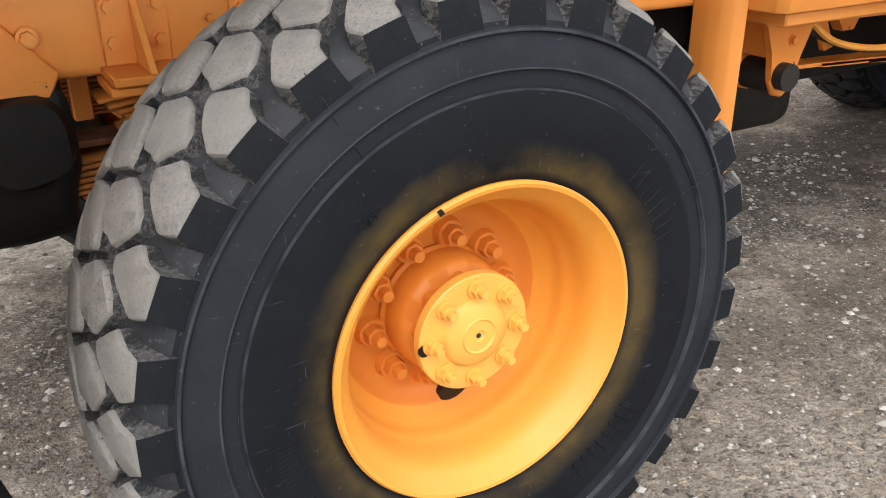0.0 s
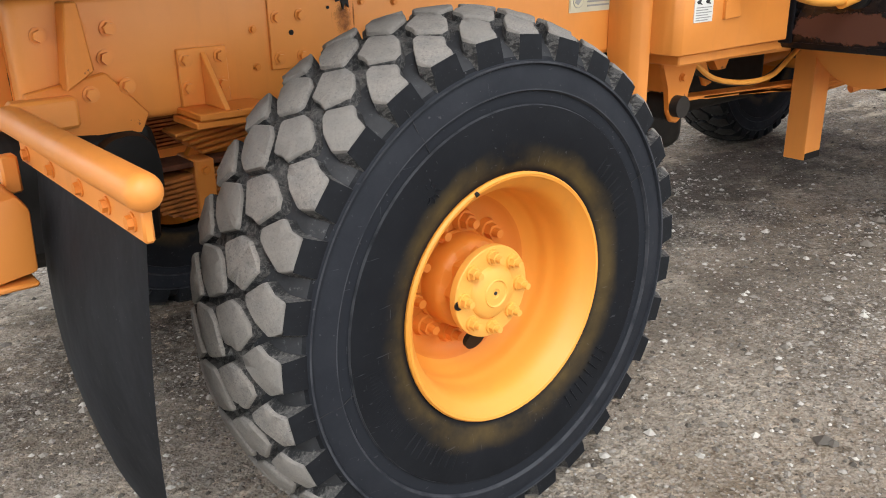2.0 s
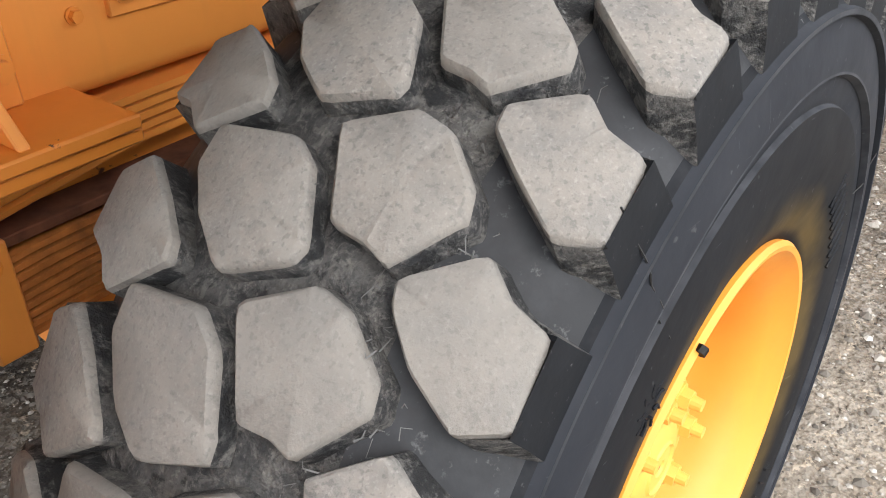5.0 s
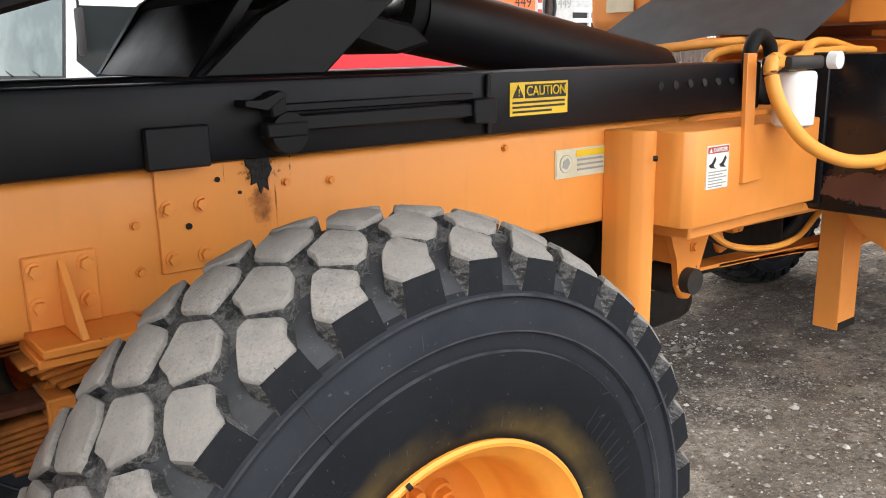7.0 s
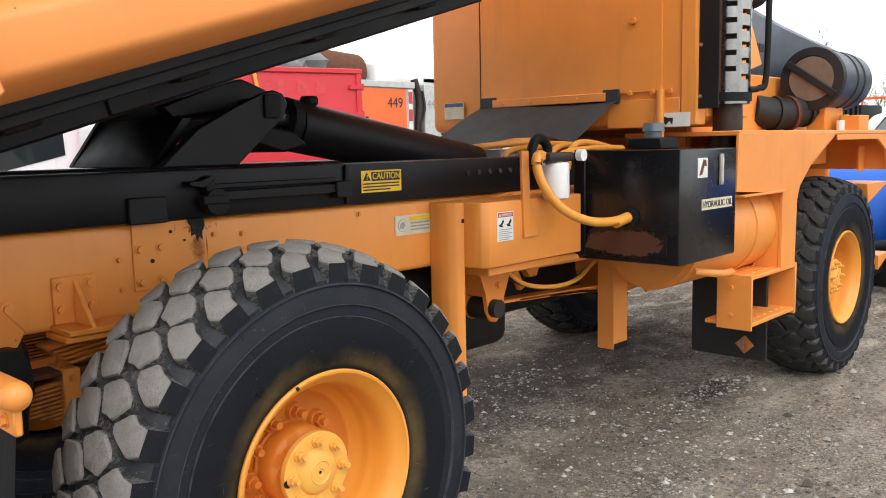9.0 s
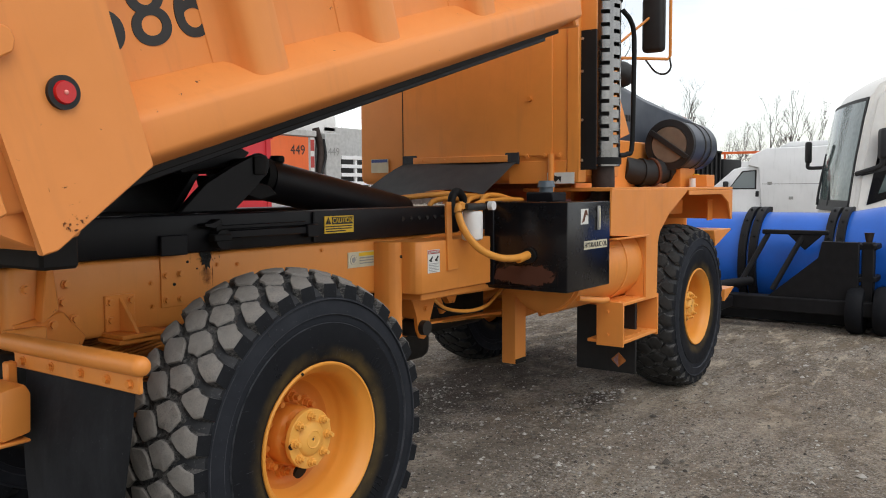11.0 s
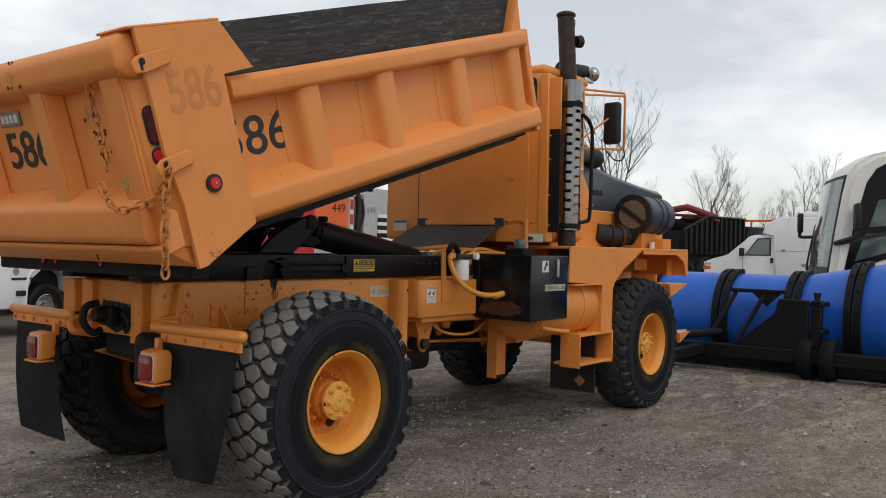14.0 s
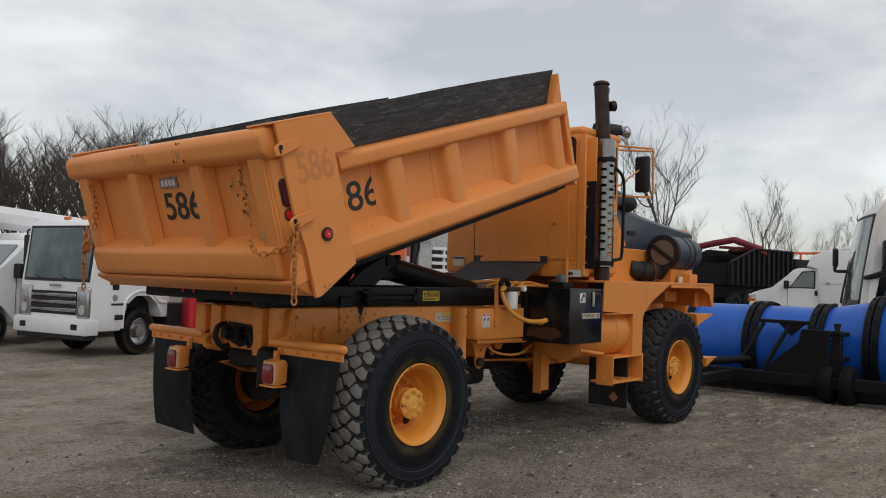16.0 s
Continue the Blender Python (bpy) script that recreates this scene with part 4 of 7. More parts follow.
# ---- decals on the near side ----
dec = part("caution_decal", box(0.742, 0.957, YS - 0.003, YS + 0.001, 1.308, 1.394, 0.0), M_sign_yellow, truck, "yellow caution decal with black heading", False)
part("decal_panel", box(0.795, 0.950, YS - 0.0045, YS - 0.002, 1.352, 1.388, 0), M_sign_black, dec, "", False)
text_part("decal_word", "CAUTION", 0.036, on_right(0.872, YS - 0.006, 1.370, 0, 0.92), M_sign_yellow, dec)
part("decal_triangle", prism([(0.750, 1.354), (0.790, 1.354), (0.770, 1.388)], "y", YS - 0.0045, YS - 0.002), M_sign_black, dec, "", False)
text_part("decal_mark", "!", 0.026, on_right(0.770, YS - 0.006, 1.367), M_sign_yellow, dec)
for z in (1.342, 1.330, 1.318):
    part("decal_line", box(0.750, 0.945 - (0.05 if z < 1.32 else 0), YS - 0.0045, YS - 0.002, z - 0.0028, z + 0.0028, 0), M_sign_black, dec, "", False)
lab = part("rail_decal", box(0.944, 1.158, RAIL - 0.003, RAIL + 0.001, 1.118, 1.200, 0), M_sign_cream, truck, "small cream warning decal", False)
part("decal_symbol", box(0.948, 1.022, RAIL - 0.0045, RAIL - 0.002, 1.124, 1.194, 0), M_sign_cream, lab, "", False)
part("decal_ring", rod((0.985, RAIL - 0.006, 1.159), (0.985, RAIL - 0.004, 1.159), 0.026, seg=24), M_sign_grey, lab)
part("decal_disc", rod((0.985, RAIL - 0.007, 1.159), (0.985, RAIL - 0.005, 1.159), 0.024, seg=24), M_sign_cream, lab)
part("decal_figure", prism([(0.968, 1.150), (0.985, 1.143), (1.000, 1.160), (0.99, 1.176), (0.972, 1.168)], "y", RAIL - 0.0085, RAIL - 0.0065), M_sign_grey, lab, "", False)
part("decal_heading", box(1.028, 1.152, RAIL - 0.0045, RAIL - 0.002, 1.176, 1.194, 0), M_sign_yellow, lab, "", False)
for z in (1.166, 1.152, 1.138):
    part("decal_line", box(1.034, 1.146, RAIL - 0.0045, RAIL - 0.002, z - 0.003, z + 0.003, 0), M_sign_grey, lab, "", False)

# ---- side box, post, hydraulic tank, filter ----
BOXY = 0.41
poly = [(1.217, 0.66), (1.217, 0.47), (1.225, 0.435), (1.25, BOXY), (1.93, BOXY), (1.93, 0.66)]
sb = prism(poly, "z", 0.968, 1.245, 0.004)
part("battery_box", sb, M_orange, truck, "orange sheet-steel side box")
part("box_back_plate", prism([(1.50, 1.247), (1.93, 1.247), (1.93, 1.262), (1.60, 1.262)], "y", 0.60, 0.655), M_orange, truck)
part("box_ledge", box(1.28, 1.93, BOXY + 0.03, 0.64, 0.925, 0.965, 0.006), M_orange, truck)
part("box_tube", rod((1.30, 0.47, 0.945), (2.05, 0.47, 0.930), 0.022, seg=14), M_orange, truck)
dg = part("danger_decal", box(1.300, 1.408, BOXY - 0.003, BOXY + 0.001, 1.075, 1.200, 0), M_sign_white, truck, "white danger decal with pictograms", False)
part("decal_heading", box(1.304, 1.404, BOXY - 0.0045, BOXY - 0.002, 1.178, 1.197, 0), M_sign_red, dg, "", False)
text_part("decal_word", "DANGER", 0.017, on_right(1.360, BOXY - 0.006, 1.187), M_sign_white, dg)
part("decal_triangle", prism([(1.307, 1.181), (1.321, 1.181), (1.314, 1.194)], "y", BOXY - 0.006, BOXY - 0.004), M_sign_white, dg, "", False)
for x in (1.327, 1.378):
    part("decal_figure", prism([(x - 0.018, 1.145), (x - 0.004, 1.150), (x + 0.012, 1.168), (x + 0.017, 1.160), (x + 0.004, 1.142), (x + 0.016, 1.134), (x - 0.01, 1.137)], "y", BOXY - 0.0045, BOXY - 0.002), M_sign_black, dg, "", False)
for k in range(6):
    part("decal_line", box(1.310, 1.398 - 0.02 * (k % 2), BOXY - 0.0045, BOXY - 0.002, 1.123 - k * 0.0085, 1.126 - k * 0.0085, 0), M_sign_grey, dg, "", False)
post = prism([(1.150, 0.66), (1.147, 0.60), (1.155, 0.56), (1.175, 0.53), (1.200, 0.516), (1.214, 0.515), (1.214, 0.66)], "z", 0.34, 1.245, 0.004)
part("filler_post", post, M_orange, truck, "tall rounded orange steel post")
part("post_screw", rod((1.186, 0.493, 1.17), (1.178, 0.50, 1.17), 0.008, seg=8), M_oil, truck)
TX0, TX1, TY0, TY1, TZ0, TZ1 = 1.968, 2.540, -0.080, 0.462, 0.930, 1.447
tk = part("hydraulic_tank", box(TX0, TX1, TY0, TY1, TZ0, TZ1, 0.008, 2), M_tank, truck, "glossy black square hydraulic oil tank")
part("tank_flange", box(TX0 - 0.01, TX0 + 0.10, TY1 - 0.055, TY1 + 0.01, TZ0 + 0.02, TZ1 + 0.004, 0.004), M_black, tk)
part("breather_base", box(2.16, 2.34, 0.12, 0.30, TZ1, TZ1 + 0.055, 0.006), M_black, tk)
cp = rod((2.25, 0.21, TZ1 + 0.055), (2.25, 0.21, TZ1 + 0.085), 0.042, seg=20)
rod((2.25, 0.21, TZ1 + 0.085), (2.25, 0.21, TZ1 + 0.125), 0.055, 0.046, seg=10, bm=cp)
part("breather_cap", cp, plain("blue_grey_cap", (0.10, 0.13, 0.16), 0.4), tk, "blue-grey knurled breather cap")
lb = part("oil_label", box(2.175, 2.49, TY0 - 0.003, TY0 + 0.001, 1.165, 1.215, 0), M_sign_cream, tk, "", False)
text_part("label_word", "HYDRAULIC OIL", 0.043, on_right(2.332, TY0 - 0.0035, 1.189, 0, 0.98), M_sign_black, lb)
pic = part("picture_decal", box(2.13, 2.225, TY0 - 0.003, TY0 + 0.001, 1.315, 1.405, 0), M_sign_white, tk, "", False)
part("decal_figure", prism([(2.14, 1.325), (2.17, 1.33), (2.19, 1.37), (2.215, 1.365), (2.205, 1.395), (2.18, 1.398), (2.16, 1.36)], "y", TY0 - 0.0045, TY0 - 0.002), M_rust, pic, "", False)
sg = part("sight_gauge", box(2.345, 2.375, TY0 - 0.014, TY0, 1.275, 1.42, 0.004), M_sign_grey, tk, "narrow brass-edged sight gauge")
part("gauge_glass", box(2.353, 2.367, TY0 - 0.016, TY0 - 0.013, 1.29, 1.405, 0), M_sign_cream, sg, "", False)
part("rust_patch", box(TX0 - 0.0035, TX0 + 0.001, -0.02, 0.44, 0.955, 1.085, 0), stain("brown_primer_wear", (0.080, 0.033, 0.022), 0.5, 16, 0.42, 0.52), tk, "", False)
part("hose_port", rod((TX0 - 0.02, 0.166, 1.137), (TX0, 0.166, 1.137), 0.045, seg=16), M_black_dull, tk)
part("filter_bracket", prism([(1.475, 1.075), (1.575, 1.080), (1.575, 1.095), (1.515, 1.24), (1.510, 1.455), (1.462, 1.455)], "y", BOXY - 0.012, BOXY + 0.004, 0.002), M_orange, truck)
fl = part("filter_head", box(1.530, 1.72, 0.30, 0.40, 1.405, 1.445, 0.012, 2), M_darkmetal, truck)
part("filter_gauge", rod((1.745, 0.30, 1.43), (1.745, 0.27, 1.43), 0.026, seg=18), M_whitepl, fl)
part("filter_fitting", rod((1.50, 0.345, 1.43), (1.54, 0.345, 1.43), 0.026, seg=6), M_hose, fl)
fb = revolve([(0.001, 0.0), (0.045, 0.0), (0.058, 0.008), (0.060, 0.02), (0.060, 0.150), (0.056, 0.160), (0.050, 0.164), (0.001, 0.164)], 32)
bmesh.ops.transform(fb, matrix=Matrix.Translation((1.635, 0.345, 1.237)) @ Matrix.Rotation(radians(90), 4, "X"), verts=fb.verts)
part("oil_filter", fb, M_whitepl, truck, "white spin-on oil filter canister")
hz = tube([(1.505, 0.345, 1.435), (1.472, 0.33, 1.40), (1.485, 0.30, 1.305), (1.56, 0.26, 1.205), (1.69, 0.22, 1.145), (1.82, 0.185, 1.130), (1.955, 0.166, 1.142)], 0.0205, 14)
part("return_hose", hz, M_hose, truck, "thick orange-painted hydraulic hose")
part("hose_clamp", rod((1.86, 0.18, 1.122), (1.95, 0.167, 1.141), 0.025, seg=14), M_hose, truck)
# bundle of smaller hoses and lever behind the filter
for k, (y, h) in enumerate(((0.55, 1.485), (0.62, 1.475), (0.70, 1.48), (0.50, 1.455), (0.78, 1.47))):
    part("hose", tube([(2.45, y, 1.45), (2.2, y, h), (2.02 - 0.05 * k, y - 0.03, h - 0.02), (1.95 - 0.05 * k, y - 0.05, 1.36)], 0.016, 10), M_hose, truck)
part("hose", tube([(1.75, 1.15, 1.45), (2.0, 1.0, 1.48), (2.3, 0.85, 1.50)], 0.018, 10), M_hose, truck)
part("hose_loop", tube([(1.80, 0.60, 1.36), (1.80, 0.60, 1.46), (1.85, 0.60, 1.51), (1.92, 0.60, 1.47), (1.93, 0.60, 1.36)], 0.024, 10), M_black_dull, truck)
# hanging bracket leg, spring hanger and step under the side
lg = prism([(2.37, 0.50), (2.51, 0.50), (2.51, 0.60), (2.49, 0.60), (2.49, 0.52), (2.39, 0.52), (2.39, 0.60), (2.37, 0.60)], "z", 0.385, 0.965, 0.003)
leg = part("leg_bracket", lg, M_orange, truck, "orange channel bracket leg")
for z in (0.62, 0.72, 0.80):
    part("leg_web", box(2.392, 2.488, 0.522, 0.595, z, z + 0.012, 0.0), M_orange, leg, "", False)
part("leg_foot_stain", box(2.375, 2.505, 0.497, 0.501, 0.385, 0.415, 0), M_oil, truck, "", False)
for y0 in (0.575, 0.70):
    fh = prism([(1.37, 0.968), (1.58, 0.968), (1.60, 0.90), (1.545, 0.80), (1.525, 0.70), (1.49, 0.675), (1.45, 0.685), (1.425, 0.73), (1.42, 0.82), (1.375, 0.90)], "y", y0, y0 + 0.022, 0.005)
    part("front_spring_hanger", fh, M_orange_worn, truck, "grimy orange spring hanger casting")
part("hanger_web", prism([(1.385, 0.968), (1.405, 0.968), (1.445, 0.80), (1.425, 0.80)], "y", 0.597, 0.70, 0.003), M_orange_worn, truck)
for x, z in ((1.42, 0.935), (1.53, 0.935), (1.50, 0.85)):
    bolt(truck, (x, 0.575, z), 0.014, 0.014, "y", M_orange_worn)
part("shackle_eye", rod((1.475, 0.60, 0.735), (1.475, 0.70, 0.735), 0.050, seg=20), M_darkmetal, truck)
part("hanger_brace", prism([(1.60, 0.965), (1.645, 0.965), (1.74, 0.80), (1.70, 0.79)], "y", 0.60, 0.625, 0.003), M_orange_worn, truck)
part("air_line", tube([(1.58, 0.60, 0.91), (1.68, 0.56, 0.83), (1.86, 0.53, 0.795), (2.06, 0.53, 0.80), (2.22, 0.55, 0.85), (2.38, 0.58, 0.90)], 0.011, 8), M_hose, truck)
part("hanger_pin", rod((1.47, 0.54, 0.745), (1.47, 0.72, 0.745), 0.042, seg=18), M_darkmetal, truck)
for k in range(5):
    part("front_spring_leaf", prism([(1.46 + 0.25 * k, 0.75 - 0.014 * k), (2.6, 0.70 - 0.014 * k), (3.6, 0.74 - 0.014 * k), (3.6, 0.752 - 0.014 * k), (2.6, 0.712 - 0.014 * k), (1.46 + 0.25 * k, 0.762 - 0.014 * k)], "y", 0.61, 0.69), M_orange_worn, truck)
for pts in ([(1.62, 0.62, 0.86), (1.78, 0.55, 0.80), (2.05, 0.55, 0.79), (2.35, 0.58, 0.88)], [(2.46, 0.60, 0.90), (2.60, 0.50, 0.80), (2.72, 0.40, 0.86), (2.78, 0.36, 0.96)]):
    part("brake_hose", tube(pts, 0.012, 8), M_darkmetal, truck)
part("axle_bracket", prism([(1.62, 0.95), (1.92, 0.95), (1.86, 0.84), (1.80, 0.84), (1.76, 0.90), (1.66, 0.90)], "y", 0.62, 0.66, 0.004), M_orange_worn, truck)
part("support_strut", rod((2.55, 0.42, 0.70), (2.98, 0.20, 0.82), 0.020, seg=10), M_orange, truck)
# fuel tank drum along the frame
ft = rod((2.25, 0.235, 1.015), (3.45, 0.235, 1.015), 0.262, seg=48)
bmesh.ops.bevel(ft, geom=[e for e in ft.edges if len(e.link_faces) == 2 and any(len(f.verts) > 4 for f in e.link_faces)], offset=0.02, segments=2, affect="EDGES")
tank = part("fuel_tank", ft, M_orange, truck, "round orange fuel tank with strap bands")
for x in (2.95, 3.28):
    part("tank_band", revolve([(0.264, -0.025), (0.270, -0.022), (0.270, 0.022), (0.264, 0.025)], 48), M_orange, tank).matrix_basis = pose(x, 0.235, 1.015, 0, 0, 90)
part("tank_line", tube([(2.30, 0.02, 0.86), (2.55, -0.01, 0.82), (2.75, 0.03, 0.80)], 0.02, 10), M_orange, truck)
# step box
st = part("cab_step", box(2.81, 3.405, -0.055, 0.20, 0.752, 0.775, 0.004), M_orange, truck, "orange two-tread steel cab step")
part("lower_tread", box(2.81, 3.405, -0.055, 0.20, 0.500, 0.523, 0.004), M_orange, st)
part("step_side", box(2.80, 2.815, -0.062, 0.13, 0.485, 0.78, 0.003), M_orange, st)
part("step_side", box(3.40, 3.415, -0.062, 0.13, 0.485, 0.78, 0.003), M_orange, st)
for zt in (0.777, 0.525):
    for k in range(7):
        for y in (0.0, 0.10):
            part("tread_dimple", rod((2.87 + 0.08 * k, y, zt - 0.004), (2.87 + 0.08 * k, y, zt + 0.002), 0.016, 0.012, seg=10), M_orange, st)
for z in (0.56, 0.71):
    bolt(truck, (2.80, 0.05, z), 0.012, 0.01, "x", M_orange)
part("hazard_diamond", prism([(0.045, 0.335), (0.10, 0.387), (0.155, 0.335), (0.10, 0.283)], "x", 3.10, 3.104), M_leaf, truck, "", False)
part("diamond_half", prism([(0.10, 0.380), (0.103, 0.335), (0.10, 0.290), (0.116, 0.308), (0.140, 0.335), (0.116, 0.362)], "x", 3.096, 3.0995), M_clearlens, truck, "", False)
part("front_mud_flap", box(3.30, 3.325, 0.06, 0.52, 0.20, 0.80, 0.004), M_grommet, truck)
# ---- front fender, cab, hood ----
fd = part("front_fender", box(2.64, 5.16, -0.052, 0.60, 1.504, 1.529, 0.004), M_orange, truck, "angular orange steel front fender")
part("fender_side", prism([(2.62, 1.515), (4.02, 1.515), (3.62, 1.345), (3.44, 1.22), (3.40, 1.14), (3.395, 0.76), (3.19, 0.76), (3.19, 1.195), (2.60, 1.225)], "y", -0.056, -0.040, 0.002), M_orange, fd)
part("fender_slope", prism([(4.02, 1.512), (4.05, 1.500), (3.64, 1.325), (3.465, 1.205), (3.42, 1.13), (3.41, 0.76), (3.396, 0.76), (3.401, 1.14), (3.445, 1.215), (3.62, 1.342)], "y", -0.04, 0.60, 0.002), M_orange, fd)
part("fender_flange", box(2.66, 3.19, -0.075, 0.10, 1.195, 1.207, 0.002), M_orange, fd)
part("fender_rear_skirt", box(3.19, 3.395, -0.038, 0.30, 0.758, 0.775, 0.003), M_orange, fd)
part("fender_skirt_wall", box(3.19, 3.205, -0.038, 0.10, 0.775, 1.19, 0.003), M_orange, fd)
part("fender_lip", box(4.05, 5.16, -0.052, -0.040, 1.468, 1.503, 0.002), M_orange, fd)
part("fender_nose", prism([(4.86, 1.468), (5.16, 1.468), (5.16, 1.25), (5.12, 1.25), (5.05, 1.40)], "y", -0.052, -0.036, 0.002), M_orange, fd)
part("fender_front", box(5.135, 5.15, -0.036, 0.58, 1.25, 1.503, 0.003), M_orange, fd)
part("fender_sign", box(4.60, 4.90, 0.30, 0.31, 1.30, 1.42, 0.002), M_orange, fd)
part("fender_block", box(4.62, 4.82, 0.00, 0.12, 1.529, 1.63, 0.004), M_orange, fd)
part("bumper_plate", prism([(4.78, 1.03), (5.20, 1.150), (5.20, 1.165), (4.74, 1.165)], "y", -0.03, 0.35, 0.003), M_orange, truck)
part("lower_bumper_plate", prism([(5.00, 0.54), (5.26, 0.635), (5.26, 0.645), (5.00, 0.645)], "y", -0.05, 0.5, 0.003), M_orange, truck)
part("front_bumper", box(5.28, 5.40, 0.25, 2 * CY - 0.25, 0.68, 1.05, 0.01), M_orange, truck)
lf = part("front_fender", box(3.4, 5.27, 2 * CY - 0.60, 2 * CY + 0.05, 1.502, 1.527, 0.004), M_orange, truck)
for z, t0 in ((1.30, "o"),):
    part("side_marker_plate", box(4.98, 5.10, 0.10, 0.115, 1.24, 1.42, 0.002), M_orange, truck)

CX = 2.50
cab = box(CX, 3.22, 0.165, 1.935, 1.56, 3.02, 0.055, 3)
part("cab", cab, M_orange, truck, "orange steel truck cab")
part("cab_roof", box(CX - 0.005, 3.27, 0.155, 1.945, 2.97, 3.06, 0.043, 4), M_orange, truck)
part("cab_corner_post", box(CX - 0.012, CX + 0.10, 0.115, 0.195, 1.56, 2.97, 0.006), M_orange, truck)
part("heat_shield", box(CX + 0.02, CX + 0.035, 0.012, 0.118, 1.64, 2.50, 0.002), M_black_dull, truck, "black heat shield behind the exhaust")
part("shield_upper", box(CX + 0.02, CX + 0.035, 0.012, 0.118, 2.50, 2.93, 0.002), M_orange, truck)
for z in (1.70, 1.95, 2.25, 2.45):
    bolt(truck, (CX + 0.02, 0.105, z), 0.007, 0.006, "x", M_steel)
part("cab_seam", box(CX - 0.003, CX + 0.002, 1.508, 1.514, 1.66, 3.02, 0), M_interior, truck, "", False)
part("service_panel", box(CX - 0.012, CX + 0.002, 0.30, 1.50, 1.735, 3.0, 0.004), M_orange, truck)
part("panel_strip", box(CX - 0.03, CX - 0.008, 0.62, 1.40, 1.700, 1.745, 0.003), M_orange, truck)
part("flap_corner", box(CX - 0.024, CX - 0.004, 0.54, 0.64, 1.685, 1.760, 0.002), M_flap, truck)
part("flap_corner", box(CX - 0.024, CX - 0.004, 1.38, 1.50, 1.685, 1.760, 0.002), M_flap, truck)
for y in (0.80, 1.12, 1.32):
    bolt(truck, (CX - 0.03, y, 1.722), 0.008, 0.008, "x", M_orange)
part("latch_stud", rod((CX - 0.03, 0.46, 2.10), (CX, 0.46, 2.10), 0.016, 0.02, seg=12), M_orange_worn, truck)
for y in (0.25, 0.35, 0.48):
    bolt(truck, (CX - 0.006, y, 1.735), 0.014, 0.016, "x", M_orange)
part("tie_bar", rod((CX - 0.02, 0.30, 1.745), (CX - 0.02, 0.30, 1.45), 0.02, seg=10), M_orange, truck)
part("cab_lower_panel", box(CX - 0.008, CX + 0.02, 0.20, 0.62, 1.555, 1.70, 0.003), M_orange, truck)
sk = part("cab_decal", box(CX - 0.016, CX - 0.011, 1.64, 1.80, 1.645, 1.745, 0), M_sign_cream, truck, "small white and blue decal", False)
part("decal_heading", box(CX - 0.018, CX - 0.0155, 1.645, 1.795, 1.72, 1.742, 0), M_sign_blue, sk, "", False)
hd = part("wildlife_decal", box(CX - 0.016, CX - 0.009, 0.14, 0.33, 1.555, 1.625, 0), M_sign_white, truck, "", False)
part("decal_figure", prism([(0.27, 1.565), (0.31, 1.60), (0.30, 1.615), (0.26, 1.60), (0.23, 1.60), (0.235, 1.565), (0.25, 1.585)], "x", CX - 0.018, CX - 0.0155), M_sign_black, hd, "", False)
# rubber curtain over the hoses
cur = bmesh.new()
rows = []
for i in range(9):
    s = i / 8
    rows.append([cur.verts.new((CX - 0.02 - 0.26 * s ** 0.8 + 0.02 * math.sin(5 * u + 3 * s), 0.55 + 0.93 * u + 0.10 * s * (1 - 1.6 * u) + 0.30 * s * u, 1.70 - 0.21 * s + 0.03 * math.sin(6 * u) * s)) for u in (k / 14 for k in range(15))])
for a, c in zip(rows, rows[1:]):
    for k in range(14):
        cur.faces.new((a[k], a[k + 1], c[k + 1], c[k]))
bmesh.ops.solidify(cur, geom=cur.faces[:], thickness=0.008)
part("rubber_curtain", cur, M_flapgrey, truck, "draped grey rubber sheet under the cab")
# rear window
part("rear_window", box(CX - 0.004, CX + 0.01, 0.235, 0.60, 2.655, 2.955, 0.05, 4), M_grommet, truck, "dark rear cab window with rounded corners")
part("window_pane", box(CX - 0.007, CX - 0.003, 0.255, 0.58, 2.675, 2.935, 0.002), M_glass, truck)
# side window, door and windscreen
dr = part("cab_door", box(2.68, 3.19, 0.150, 0.170, 1.60, 2.98, 0.01), M_orange, truck)
part("door_glass", box(2.78, 3.14, 0.142, 0.155, 2.38, 2.92, 0.004), M_glass, dr)
part("door_handle", box(3.02, 3.13, 0.12, 0.15, 2.20, 2.23, 0.006), M_chrome, dr)
part("grab_bar", tube([(2.82, -0.01, 1.735), (2.90, -0.03, 1.745), (2.95, -0.045, 1.80), (2.955, -0.05, 2.2), (2.955, -0.05, 2.50), (2.91, -0.045, 2.60), (2.84, -0.02, 2.66)], 0.016, 10), M_black_dull, truck)
part("windscreen", box(3.21, 3.235, 0.30, 1.80, 2.42, 2.98, 0.006), M_glass, truck)
# exhaust stack
SX, SY = 2.80, 0.092
gd = bmesh.new()
gr_, gseg, gz0, gz1 = 0.110, 48, 1.665, 2.945
nz = 96
for k in range(gseg):
    for j in range(nz):
        a0, a1 = 2 * math.pi * (k + 2) / gseg, 2 * math.pi * (k + 3) / gseg
        z0, z1 = gz0 + (gz1 - gz0) * j / nz, gz0 + (gz1 - gz0) * (j + 1) / nz
        if 8 <= j < nz - 12 and k % 6 < 4 and (j + (3 if (k // 6) % 2 else 0)) % 6 < 2:
            continue
        gd.faces.new([gd.verts.new((SX + gr_ * math.cos(a), SY + gr_ * math.sin(a), z)) for a, z in ((a0, z0), (a1, z0), (a1, z1), (a0, z1))])
bmesh.ops.remove_doubles(gd, verts=gd.verts, dist=0.0005)
